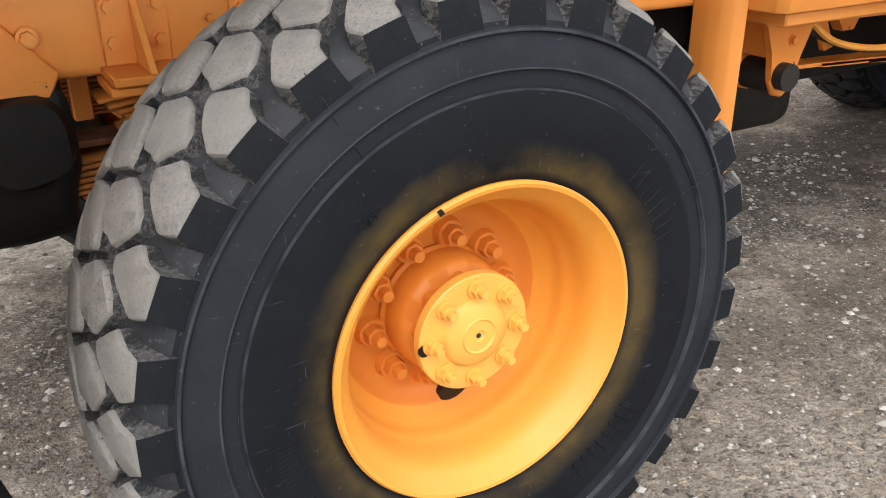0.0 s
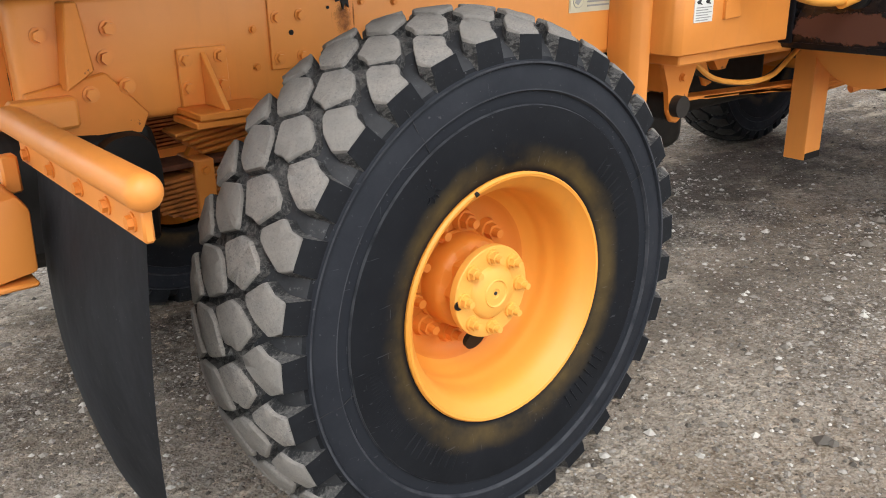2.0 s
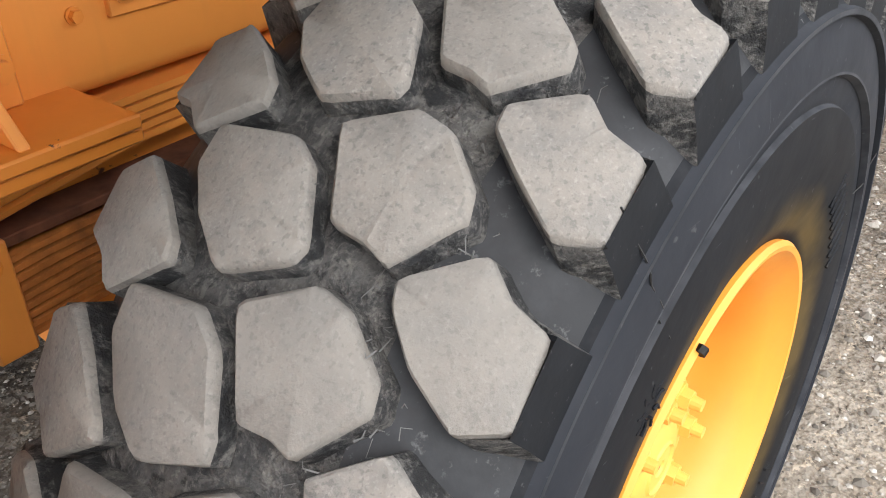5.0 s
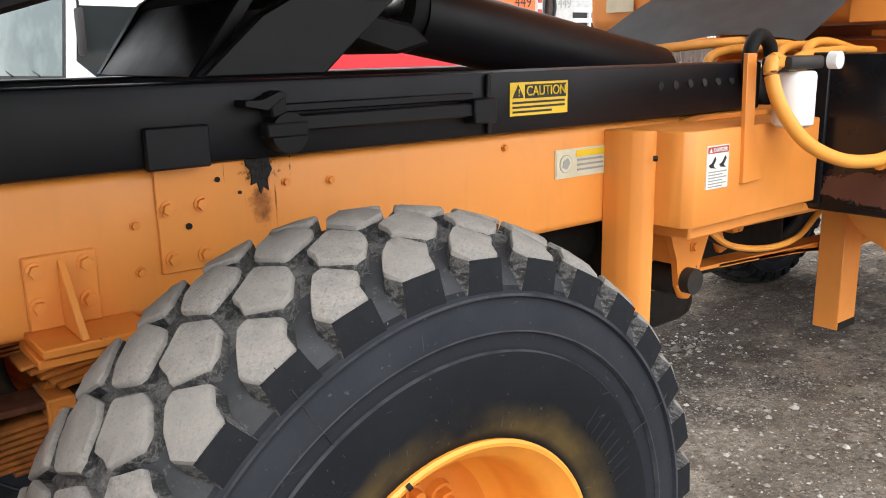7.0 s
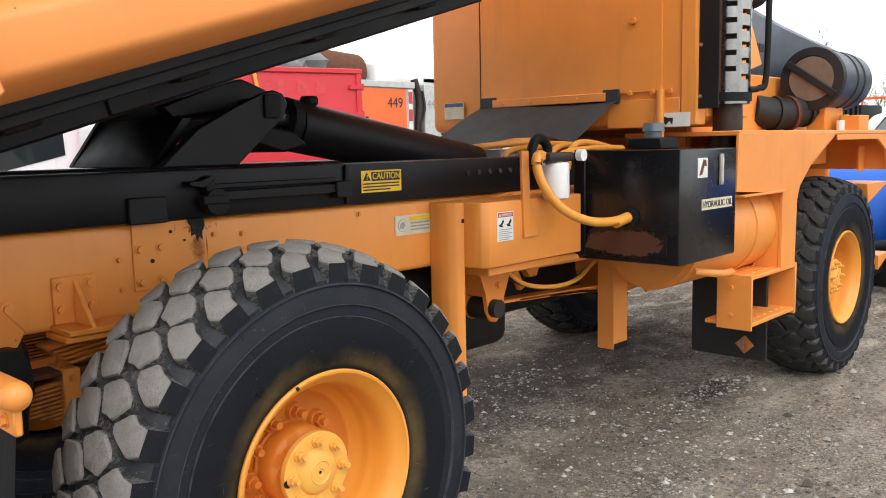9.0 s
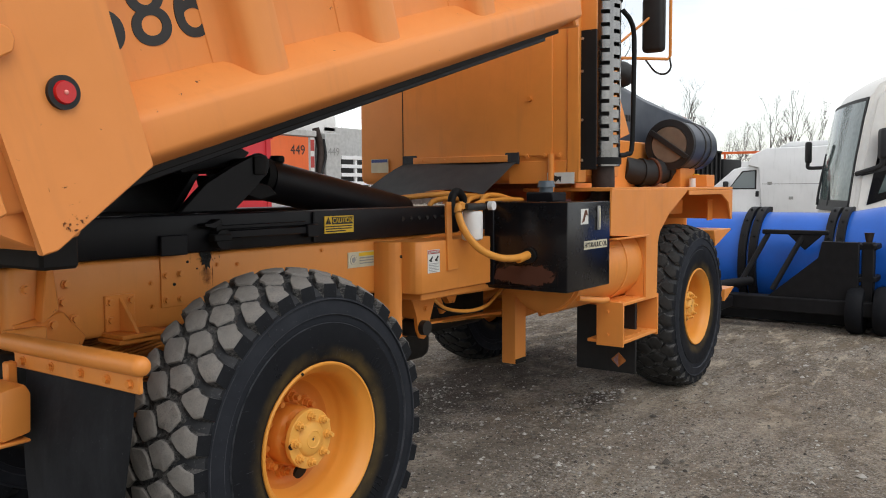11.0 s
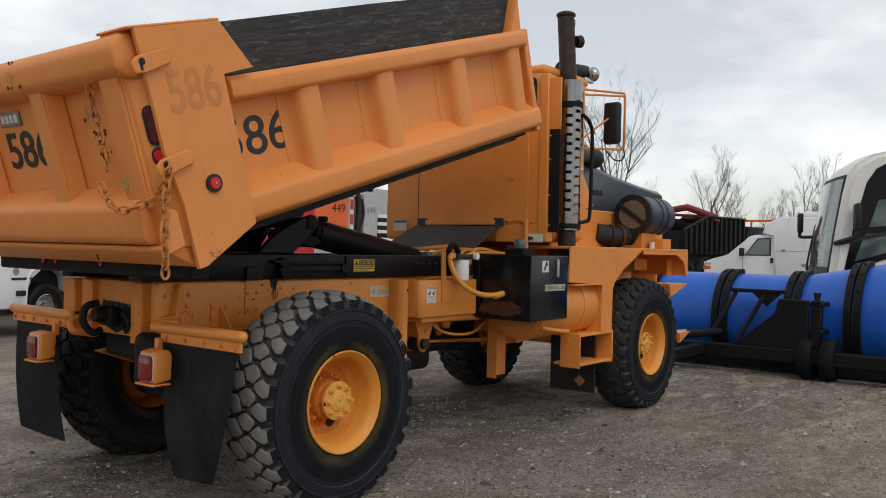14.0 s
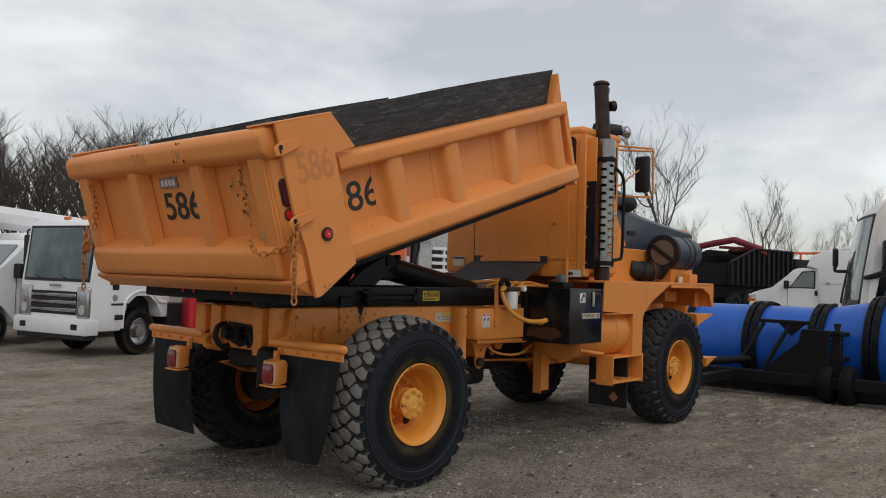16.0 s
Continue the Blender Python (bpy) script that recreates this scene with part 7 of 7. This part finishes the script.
def bonnet_van(m, name, label, box_high):
    v = thing(name, label, "van", m)
    sec = [(-2.72, 0.42), (-2.78, 0.72), (-2.70, 1.08), (-2.45, 1.17), (-1.92, 1.27), (-1.24, 1.94), (-1.02, 2.01), (3.0, 2.03), (3.05, 1.9), (3.05, 0.45), (2.25, 0.45), (2.15, 0.75), (1.85, 0.85), (1.55, 0.75), (1.45, 0.42), (-1.47, 0.42), (-1.54, 0.66), (-1.70, 0.81), (-1.90, 0.85), (-2.10, 0.80), (-2.25, 0.66), (-2.32, 0.42)]
    part("body", prism(sec, "y", -0.98, 0.98, 0.05, None, 3), M_white, v)
    part("windscreen", prism([(-1.93, 1.31), (-1.30, 1.92), (-1.28, 1.90), (-1.88, 1.28)], "y", -0.85, 0.85, 0.002), M_paleglass, v)
    for s in (-1, 1):
        part("window_trim", prism([(-1.38, 1.30), (-1.28, 1.42), (-0.93, 1.89), (-0.48, 1.92), (-0.48, 1.30)], "y", *sorted((s * 0.970, s * 0.984))), M_grommet, v)
        part("door_glass", prism([(-1.31, 1.34), (-1.25, 1.42), (-0.90, 1.85), (-0.53, 1.88), (-0.53, 1.34)], "y", *sorted((s * 0.975, s * 0.990))), M_paleglass, v)
        part("mirror", box(-1.50, -1.36, *sorted((s * 0.98, s * 1.16)), 1.28, 1.56, 0.03, 2), M_grommet, v)
        part("headlamp", box(-2.79, -2.50, *sorted((s * 0.62, s * 0.985)), 0.93, 1.06, 0.03, 2), M_lampglass, v)
        part("turn_lamp", box(-2.80, -2.52, *sorted((s * 0.62, s * 0.985)), 0.78, 0.92, 0.02, 2), M_amber, v)
        for x, z in ((-0.34, 1.95), (-1.42, 1.28)):
            part("door_line", box(x, x + 0.012, *sorted((s * 0.976, s * 0.984)), 0.52, z, 0), M_interior, v, "", False)
        part("sill_line", box(-1.42, -0.34, *sorted((s * 0.976, s * 0.984)), 0.52, 0.535, 0), M_interior, v, "", False)
        part("handle", box(-0.50, -0.40, *sorted((s * 0.98, s * 1.0)), 1.06, 1.24, 0.01), M_grommet, v)
        for x in (-1.89, 1.85):
            vehicle_wheel(v, x, s * 0.82, 0.37, 0.24, s, M_steel)
    part("grille", box(-2.83, -2.70, -0.6, 0.6, 0.78, 1.05, 0.01), M_grommet, v)
    part("bumper", box(-2.88, -2.6, -1.0, 1.0, 0.42, 0.66, 0.04, 2), M_grommet if box_high else M_white, v)
    if box_high:
        for yy in (-0.55, 0.55):
            part("brush_guard", tube([(-2.90, yy, 0.5), (-2.98, yy, 0.8), (-2.96, yy, 1.12), (-2.85, yy, 1.16)], 0.03, 8), M_grommet, v)
        part("service_box", prism([(-0.76, 2.03), (-0.60, 2.40), (-0.17, 2.60), (3.9, 2.66), (3.95, 0.55), (-0.31, 0.55), (-0.31, 2.03)], "y", -1.12, 1.12, 0.05, None, 3), M_white, v)
        part("box_roof", prism([(0.15, 2.62), (0.50, 2.79), (3.7, 2.83), (3.85, 2.62)], "y", -0.95, 0.95, 0.06, None, 3), M_white, v)
        for x, z in ((-0.10, 1.44), (0.55, 0.98)):
            part("box_latch", box(x, x + 0.13, -1.135, -1.115, z, z + 0.09, 0.005), M_sign_grey, v)
        part("box_line", box(-0.28, 3.9, -1.126, -1.119, 1.46, 1.475, 0), M_sign_grey, v, "", False)
    return v


bonnet_van(pose(2.9, 13.6, -0.04, 0, 0, 21), "van", "white van parked beside the cab-over truck", False)
bonnet_van(pose(26.46, 4.70, 0.15, 0, 0, -90), "service_van", "white service van with high box body", True)


def coach_bow(y, k=0.11):
    return -k * (1 - min(1.0, abs(y) / 1.27) ** 2.5)


def bowed(poly, y0, y1, front, n=14):
    """A profile (x, z) lofted across the coach; its first points follow the bowed front."""
    b = bmesh.new()
    rows = []
    for i in range(n + 1):
        y = y0 + (y1 - y0) * i / n
        rows.append([b.verts.new((x + (coach_bow(y) if k < front else 0.0), y, z)) for k, (x, z) in enumerate(poly)])
    for a, c in zip(rows, rows[1:]):
        for k in range(len(poly)):
            j = (k + 1) % len(poly)
            b.faces.new((a[k], c[k], c[j], a[j]))
    b.faces.new(rows[0][::-1])
    b.faces.new(rows[-1])
    bmesh.ops.recalc_face_normals(b, faces=b.faces[:])
    return b


def motorcoach(m):
    """White coach: local front to -x, near side to -y."""
    c = thing("coach_bus", "cream-white motorcoach with tall windscreen and dark side glass", "bus", m)
    white = plain("cream_white_coach_paint", (0.78, 0.765, 0.72), 0.3, 0, 0.06)
    dark = plain("black_coach_glazing", (0.006, 0.006, 0.007), 0.12)
    dark.node_tree.nodes["Principled BSDF"].inputs["Specular IOR Level"].default_value = 0.2
    screen = plain("green_tinted_windscreen", (0.10, 0.135, 0.13), 0.04)
    sec = [(0.10, 0.35), (0.0, 0.75), (0.03, 1.22), (0.11, 1.9), (0.22, 2.6), (0.29, 2.95), (0.42, 3.15), (0.68, 3.32), (1.1, 3.42), (1.7, 3.46), (10.5, 3.46), (10.6, 3.25), (10.6, 0.35)]
    bb = bowed(sec, -1.27, 1.27, 8)
    bmesh.ops.bevel(bb, geom=[e for e in bb.edges if abs(abs(e.verts[0].co.y) - 1.27) < 1e-4 and abs(abs(e.verts[1].co.y) - 1.27) < 1e-4 and e.verts[0].co.y * e.verts[1].co.y > 0], offset=0.09, segments=3, affect="EDGES")
    part("body", bb, white, c)
    ws = [(0.016, 1.25), (0.092, 1.9), (0.200, 2.6), (0.252, 2.90), (0.36, 2.90), (0.30, 2.6), (0.19, 1.9), (0.10, 1.25)]
    part("windscreen", bowed(ws, -1.13, 1.13, 8), screen, c, "tall greenish windscreen")
    fr = [(0.018, 1.20), (0.098, 1.9), (0.207, 2.6), (0.272, 2.96), (0.36, 2.96), (0.30, 2.6), (0.19, 1.9), (0.10, 1.20)]
    part("windscreen_seal", bowed(fr, -1.17, 1.17, 8), M_grommet, c)
    part("cowl_panel", bowed([(-0.012, 1.16), (0.02, 1.34), (0.10, 1.34), (0.10, 1.16)], -1.16, 1.16, 4), M_grommet, c)
    glass = [(0.24, 1.27), (0.40, 2.15), (0.50, 2.54), (0.57, 2.82), (0.72, 3.06), (1.03, 3.24), (1.6, 3.33), (10.3, 3.33), (10.3, 1.80), (2.5, 1.76), (1.25, 1.62)]
    part("side_glass", prism(glass, "y", -1.283, -1.262), dark, c, "black-tinted side glazing")
    part("driver_window", prism([(0.62, 2.05), (0.76, 2.52), (1.22, 2.56), (1.22, 2.10)], "y", -1.290, -1.280), M_cabglass, c)
    part("driver_window", prism([(0.40, 1.45), (0.56, 1.93), (1.22, 2.0), (1.22, 1.72)], "y", -1.290, -1.280), M_cabglass, c)
    part("window_bar", prism([(0.14, 1.72), (0.16, 1.80), (1.3, 2.09), (1.3, 2.02)], "y", -1.298, -1.286), M_grommet, c)
    for x in (1.28, 2.9, 4.6, 6.3, 8.0):
        part("window_post", box(x, x + 0.05, -1.292, -1.268, 1.70, 3.2, 0), M_grommet, c, "", False)
    part("door_line", box(1.12, 1.132, -1.276, -1.264, 0.45, 1.56, 0), M_sign_grey, c, "", False)
    part("mirror", box(0.35, 0.47, -1.57, -1.33, 1.98, 2.45, 0.05, 3), M_grommet, c)
    part("mirror_arm", tube([(0.10, -1.20, 1.76), (0.20, -1.34, 1.80), (0.38, -1.44, 1.88), (0.41, -1.45, 2.0)], 0.04, 8), M_grommet, c)
    part("mirror", box(-0.21, -0.10, 1.28, 1.44, 2.0, 2.40, 0.04, 3), M_grommet, c)
    part("mirror_arm", tube([(0.12, 1.15, 1.92), (0.0, 1.26, 1.91), (-0.15, 1.36, 1.92), (-0.16, 1.36, 2.02)], 0.035, 8), M_grommet, c)
    for yy, e in ((0.75, 0.95), (-0.15, 0.25)):
        part("wiper", tube([(-0.10, yy, 1.24), (-0.06, yy + 0.06, 1.5), (0.08, e, 2.15)], 0.022, 6), M_grommet, c)
    for yy in (-0.9, 0.9):
        part("headlamp", box(-0.14, 0.2, yy - 0.22, yy + 0.22, 0.65, 0.9, 0.04, 2), M_lampglass, c)
    for x in (2.6, 8.0):
        for s in (-1, 1):
            vehicle_wheel(c, x, s * 1.1, 0.5, 0.3, s, M_steel)
    return c


motorcoach(pose(13.30, 0.66, -0.04, 0, 0, -68))

# roll-off container, its tail end towards the yard: local x away from it
ro = thing("roll_off_container", "black ribbed roll-off container on a dark truck", "container", pose(31.12, 10.6, 0.15, 0, 0, -6))
side = [(0.0, 1.32), (0.0, 2.30), (2.3, 2.98), (6.1, 2.98), (6.1, 1.32)]
for y0, y1 in ((0.0, 0.10), (2.3, 2.4)):
    part("container_side", prism(side, "y", y0, y1, 0.01), M_blackframe, ro)
part("container_floor", box(0.0, 6.1, 0.1, 2.3, 1.32, 1.42, 0.01), M_blackframe, ro)
part("container_end", box(6.0, 6.1, 0.1, 2.3, 1.42, 2.98, 0.01), M_blackframe, ro)
part("tail_door", box(-0.06, 0.04, 0.1, 2.3, 1.36, 2.30, 0.01), M_blackframe, ro)
for k in range(13):
    part("container_rib", box(0.1 + 0.48 * k, 0.24 + 0.48 * k, -0.09, 0.004, 1.36, min(2.94, 2.24 + 0.68 * (0.1 + 0.48 * k) / 2.3), 0.01), M_blackframe, ro)
part("top_rail", tube([(0.0, -0.04, 2.32), (2.3, -0.04, 3.0), (6.1, -0.04, 3.0)], 0.055, 8, smoothed=False), M_blackframe, ro)
part("scrap_load", ball((4.2, 1.2, 2.95), 0.42, sx=3.6, sy=2.0, sz=0.55), M_rust, ro)
part("truck_frame", box(-0.2, 8.8, 0.7, 1.7, 0.75, 1.32, 0.02), M_blackframe, ro)
part("corner_post", box(-0.14, -0.02, 2.0, 2.12, 0.2, 1.5, 0.01), M_dark_red, ro)
for x in (0.9, 2.2, 7.6):
    for s in (0.25, 2.15):
        vehicle_wheel(ro, x, s, 0.5, 0.3, -1 if s < 1 else 1, M_blackframe)
part("truck_cab", box(6.6, 8.8, 0.05, 2.35, 0.9, 2.7, 0.08, 2), M_blackframe, ro)
lt = thing("loader_truck", "dark red folded loader boom on a dark truck", "truck", pose(34.1, 13.45, 0.15, 0, 0, -6))
part("truck_body", box(-1.5, 5.5, -1.1, 1.1, 0.6, 2.2, 0.05, 2), M_blackframe, lt)
part("boom_mast", box(-0.3, 0.1, -0.25, 0.25, 2.2, 3.1, 0.03), M_dark_red, lt)
part("loader_boom", tube([(0.0, 0.9, 2.95), (0.0, -0.9, 3.30), (0.1, -1.9, 3.46), (0.3, -3.2, 2.98)], 0.16, 8, smoothed=False), M_dark_red, lt, "dark red folded loader boom")
part("boom_ram", tube([(0.0, -1.2, 3.12), (0.2, -2.4, 3.05), (0.3, -3.4, 2.80)], 0.07, 8, smoothed=False), M_dark_red, lt)
for x in (-0.6, 4.2):
    for s in (-1, 1):
        vehicle_wheel(lt, x, s * 0.95, 0.5, 0.3, s, M_blackframe)
wt = thing("rail_truck", "white truck with an orange top rail, far off", "truck", pose(45.0, 12.2, 0.15))
part("body", box(-1.0, 5.0, -2.2, 1.4, 0.7, 2.75, 0.06, 2), M_white, wt)
part("dark_panel", box(-1.02, -0.98, -2.0, 1.2, 2.10, 2.42, 0.005), M_interior, wt)
for z in (2.12, 3.15):
    part("top_rail", box(-1.08, -1.0, -2.3, 1.6, z, z + 0.13, 0.01), M_toolbox, wt, "orange rail")
for yy in (-2.1, -0.4, 1.3):
    part("rail_post", box(-1.0, -0.9, yy, yy + 0.1, 2.75, 3.16, 0.01), M_toolbox, wt)
for x in (0.2, 3.8):
    for yy in (-1.9, 1.1):
        vehicle_wheel(wt, x, yy, 0.48, 0.3, -1 if yy < 0 else 1, M_steel)
# utility truck with orange tool compartments
ut = thing("utility_truck", "utility truck with orange tool compartments and white body", "truck", pose(10.6, 12.2, -0.04))
greyp = plain("grey_truck_panel", (0.50, 0.50, 0.49), 0.5)
part("compartment_body", box(-2.6, 0.86, -1.15, 1.15, 1.0, 2.85, 0.02), greyp, ut)
for x in (-2.45, -0.62):
    dr = part("compartment_door", box(x, x + 1.24, -1.18, -1.14, 1.60, 2.72, 0.01), M_toolbox, ut, "bright orange tool compartment door")
    part("door_latch", box(x + 0.06, x + 0.13, -1.20, -1.175, 2.0, 2.14, 0.005), M_grommet, dr)
part("reflective_strip", box(0.68, 0.79, -1.18, -1.148, 1.5, 2.72, 0.003), M_sign_white, ut)
for z in (1.55, 2.05, 2.42):
    part("strip_red", box(0.68, 0.79, -1.186, -1.178, z, z + 0.25, 0), M_sign_red, ut, "", False)
text_part("fleet_number", "449", 0.30, on_right(0.28, -1.186, 2.42), M_sign_black, ut)
part("body_rail", box(-2.6, 0.86, -1.2, -1.12, 2.74, 2.87, 0.01), greyp, ut)
part("drum", rod((-2.2, 0, 3.25), (0.2, 0, 3.1), 0.42, seg=28), M_rust, ut)
part("coupling_post", tube([(1.0, -1.10, 1.0), (1.02, -1.12, 1.9), (1.08, -1.10, 2.5), (0.98, -1.05, 2.95)], 0.085, 10), M_rustpipe, ut)
part("coupling_hose", tube([(1.12, -1.16, 2.7), (1.14, -1.20, 2.3), (1.0, -1.20, 1.9), (1.15, -1.18, 1.6)], 0.03, 8), M_grommet, ut)
part("grey_panel", box(1.20, 1.72, -1.15, 1.15, 0.95, 2.85, 0.02), greyp, ut)
text_part("fleet_number", "449", 0.26, on_right(1.46, -1.156, 2.42), M_sign_grey, ut)
part("rack_back", box(1.72, 4.2, -0.80, -0.70, 1.0, 2.32, 0.01), M_sign_black, ut)
part("rear_wall", box(1.72, 4.2, -0.60, 1.15, 0.95, 3.05, 0.02), greyp, ut)
for z in (1.66, 1.86, 2.06, 2.26):
    part("rack_slat", box(1.72, 4.2, -1.17, -1.12, z, z + 0.085, 0.005), M_white, ut)
for x in (2.20, 2.72, 3.25, 3.78):
    part("rack_post", box(x, x + 0.07, -1.15, -1.09, 1.5, 2.36, 0.005), M_white, ut)
part("bumper_strip", box(1.55, 4.3, -1.22, -1.14, 1.40, 1.54, 0.004), M_sign_white, ut)
for k in range(5):
    part("strip_red", box(1.60 + 0.48 * k, 1.85 + 0.48 * k, -1.228, -1.219, 1.41, 1.53, 0), M_sign_red, ut, "", False)
part("upper_tank", box(0.3, 2.2, -0.6, 1.0, 2.85, 3.35, 0.1, 3), M_whitepl, ut)
part("chassis", box(-3.2, 4.2, -0.5, 0.5, 0.6, 1.0, 0.02), M_blackframe, ut)
for x in (-1.6, 3.0):
    for s in (-1, 1):
        vehicle_wheel(ut, x, s * 0.95, 0.48, 0.3, s, M_steel)
# white aerial boom beyond the van
bt = thing("bucket_truck", "white utility truck with folded aerial boom", "truck", pose(9.0, 17.5, -0.04))
part("boom", tube([(-6.0, 0, 2.72), (0.0, 0, 2.25), (3.0, 0, 2.2)], 0.30, 8, smoothed=False), M_white, bt)
part("lower_boom", tube([(3.0, 0, 2.1), (-2.0, 0, 1.9)], 0.2, 8, smoothed=False), M_white, bt)
part("truck_body", box(-3.5, 3.2, -1.2, 1.2, 0.9, 1.95, 0.05, 2), M_white, bt)
part("turret", rod((3.0, 0, 1.9), (3.0, 0, 3.0), 0.35, seg=20), M_white, bt)
part("cab", box(-5.4, -3.6, -1.1, 1.1, 0.7, 2.3, 0.15, 3), M_white, bt)
for x in (-4.4, 1.8):
    for s in (-1, 1):
        vehicle_wheel(bt, x, s * 0.95, 0.48, 0.3, s, M_steel)

# ---- bare trees and brush at the far edge ----
def tree_mesh(seed, height, spread, depth=5, thick=0.0095):
    rnd_ = random.Random(seed)
    trunk, twigs = bmesh.new(), bmesh.new()

    def limb(b, p, d, length, r, level):
        n = 4 if level < 2 else 3
        pts, q, dd = [p], p, d.normalized()
        for k in range(n):
            dd = (dd + Vector((rnd_.uniform(-1, 1), rnd_.uniform(-1, 1), rnd_.uniform(-0.2, 0.7))) * 0.16).normalized()
            q = q + dd * (length / n)
            pts.append(q)
        seg = 7 if level == 0 else 5 if level < 3 else 3
        tube(pts, r, seg, b, False, taper=r * (0.55 if level < depth else 0.2))
        if level >= depth:
            return
        for k in range(rnd_.randint(3, 4) + (2 if level == 0 else 1)):
            at = rnd_.uniform(0.35, 1.0) if level else rnd_.uniform(0.30, 1.0)
            i = min(n - 1, int(at * n))
            base = pts[i].lerp(pts[i + 1], at * n - i)
            a = rnd_.uniform(0, 6.28)
            out = Vector((math.cos(a), math.sin(a), rnd_.uniform(0.15, 0.95))) * spread + dd * 0.9
            limb(twigs if level >= 0 else b, base, out, length * rnd_.uniform(0.45, 0.66), r * rnd_.uniform(0.35, 0.52), level + 1)
    limb(trunk, Vector((0, 0, -0.1)), Vector((0.02, 0.01, 1)), height * 0.55, height * thick, 0)
    return finish(trunk, M_bark, False), finish(twigs, M_bark, False)


KINDS = [tree_mesh(3, 11.0, 0.8), tree_mesh(8, 9.0, 0.9), tree_mesh(21, 12.5, 0.65), tree_mesh(34, 8.0, 1.0), tree_mesh(5, 10.5, 0.8, 5, 0.015), tree_mesh(77, 11.5, 0.95, 5, 0.014)]


def plant(kind, x, y, s, turn):
    t = thing("tree", "tall bare winter tree with fine branches", "tree", pose(x, y, 0.12 if x > 20 else -0.05, 0, 0, turn) @ Matrix.Diagonal((s, s, s, 1)), "trees along the yard's edge")
    part("trunk", KINDS[kind][0], None, t)
    part("crown", KINDS[kind][1], None, t)


plant(0, 33.0, 14.5, 1.0, 10)
plant(1, 36.0, 18.6, 1.0, 80)
rt = random.Random(5)
for k in range(62):
    a = radians(-14 + k * 0.96 + rt.uniform(-0.8, 0.8))
    d = rt.uniform(66, 120)
    plant(rt.randint(0, 3), -4 + d * math.cos(a), -4 + d * math.sin(a), rt.uniform(0.45, 0.90), rt.uniform(0, 360))
for k in range(80):
    a = radians(54 + k * 0.42 + rt.uniform(-0.5, 0.5))
    d = rt.uniform(46, 70)
    plant(rt.randint(4, 5), -4 + d * math.cos(a), -4 + d * math.sin(a), rt.uniform(0.78, 1.08), rt.uniform(0, 360))
for k in range(14):
    a = radians(92 + k * 4.0 + rt.uniform(-0.8, 0.8))
    d = rt.uniform(50, 75)
    plant(rt.randint(0, 3), -4 + d * math.cos(a), -4 + d * math.sin(a), rt.uniform(0.8, 1.1), rt.uniform(0, 360))
rb_ = np.random.RandomState(9)
verts, faces = [], []
for i in range(42000):
    a, d = math.radians(rb_.uniform(-25, 140)), rb_.uniform(75, 130)
    x, y = -4 + d * math.cos(a), -4 + d * math.sin(a)
    h = (2.2 + 2.2 * noise.noise(Vector((x * 0.06, y * 0.06, 0)))) * rb_.uniform(0.4, 1.5)
    lx, ly, w = rb_.normal(0, 0.5), rb_.normal(0, 0.5), rb_.uniform(0.03, 0.08)
    n = len(verts)
    verts += [(x - w * math.sin(a), y + w * math.cos(a), 0), (x + w * math.sin(a), y - w * math.cos(a), 0), (x + lx, y + ly, max(0.5, h))]
    faces.append((n, n + 1, n + 2))
me = bpy.data.meshes.new("brush")
me.from_pydata(verts, [], faces)
me.materials.append(M_brush)
tagged(new("brush_thicket", me), "leafless brown brush along the horizon", "brush", kind="stuff")

# crumpled tarpaulin over a load beyond the red body
tp = bmesh.new()
bmesh.ops.create_icosphere(tp, subdivisions=4, radius=1.0)
for v in tp.verts:
    k = 1.0 + 0.28 * noise.noise(v.co * 2.3) + 0.12 * abs(noise.noise(v.co * 6.0))
    v.co = Vector((v.co.x * 1.1 * k, v.co.y * 0.8 * k, v.co.z * 0.55 * k))
tarp = new("tarpaulin", finish(tp, plain("grey_tarpaulin", (0.16, 0.16, 0.165), 0.4, 0, 0.5, 3), True))
tarp.matrix_basis = pose(8.75, 12.2, 3.05)
tagged(tarp, "crumpled grey tarpaulin over the utility truck's load", "tarpaulin")
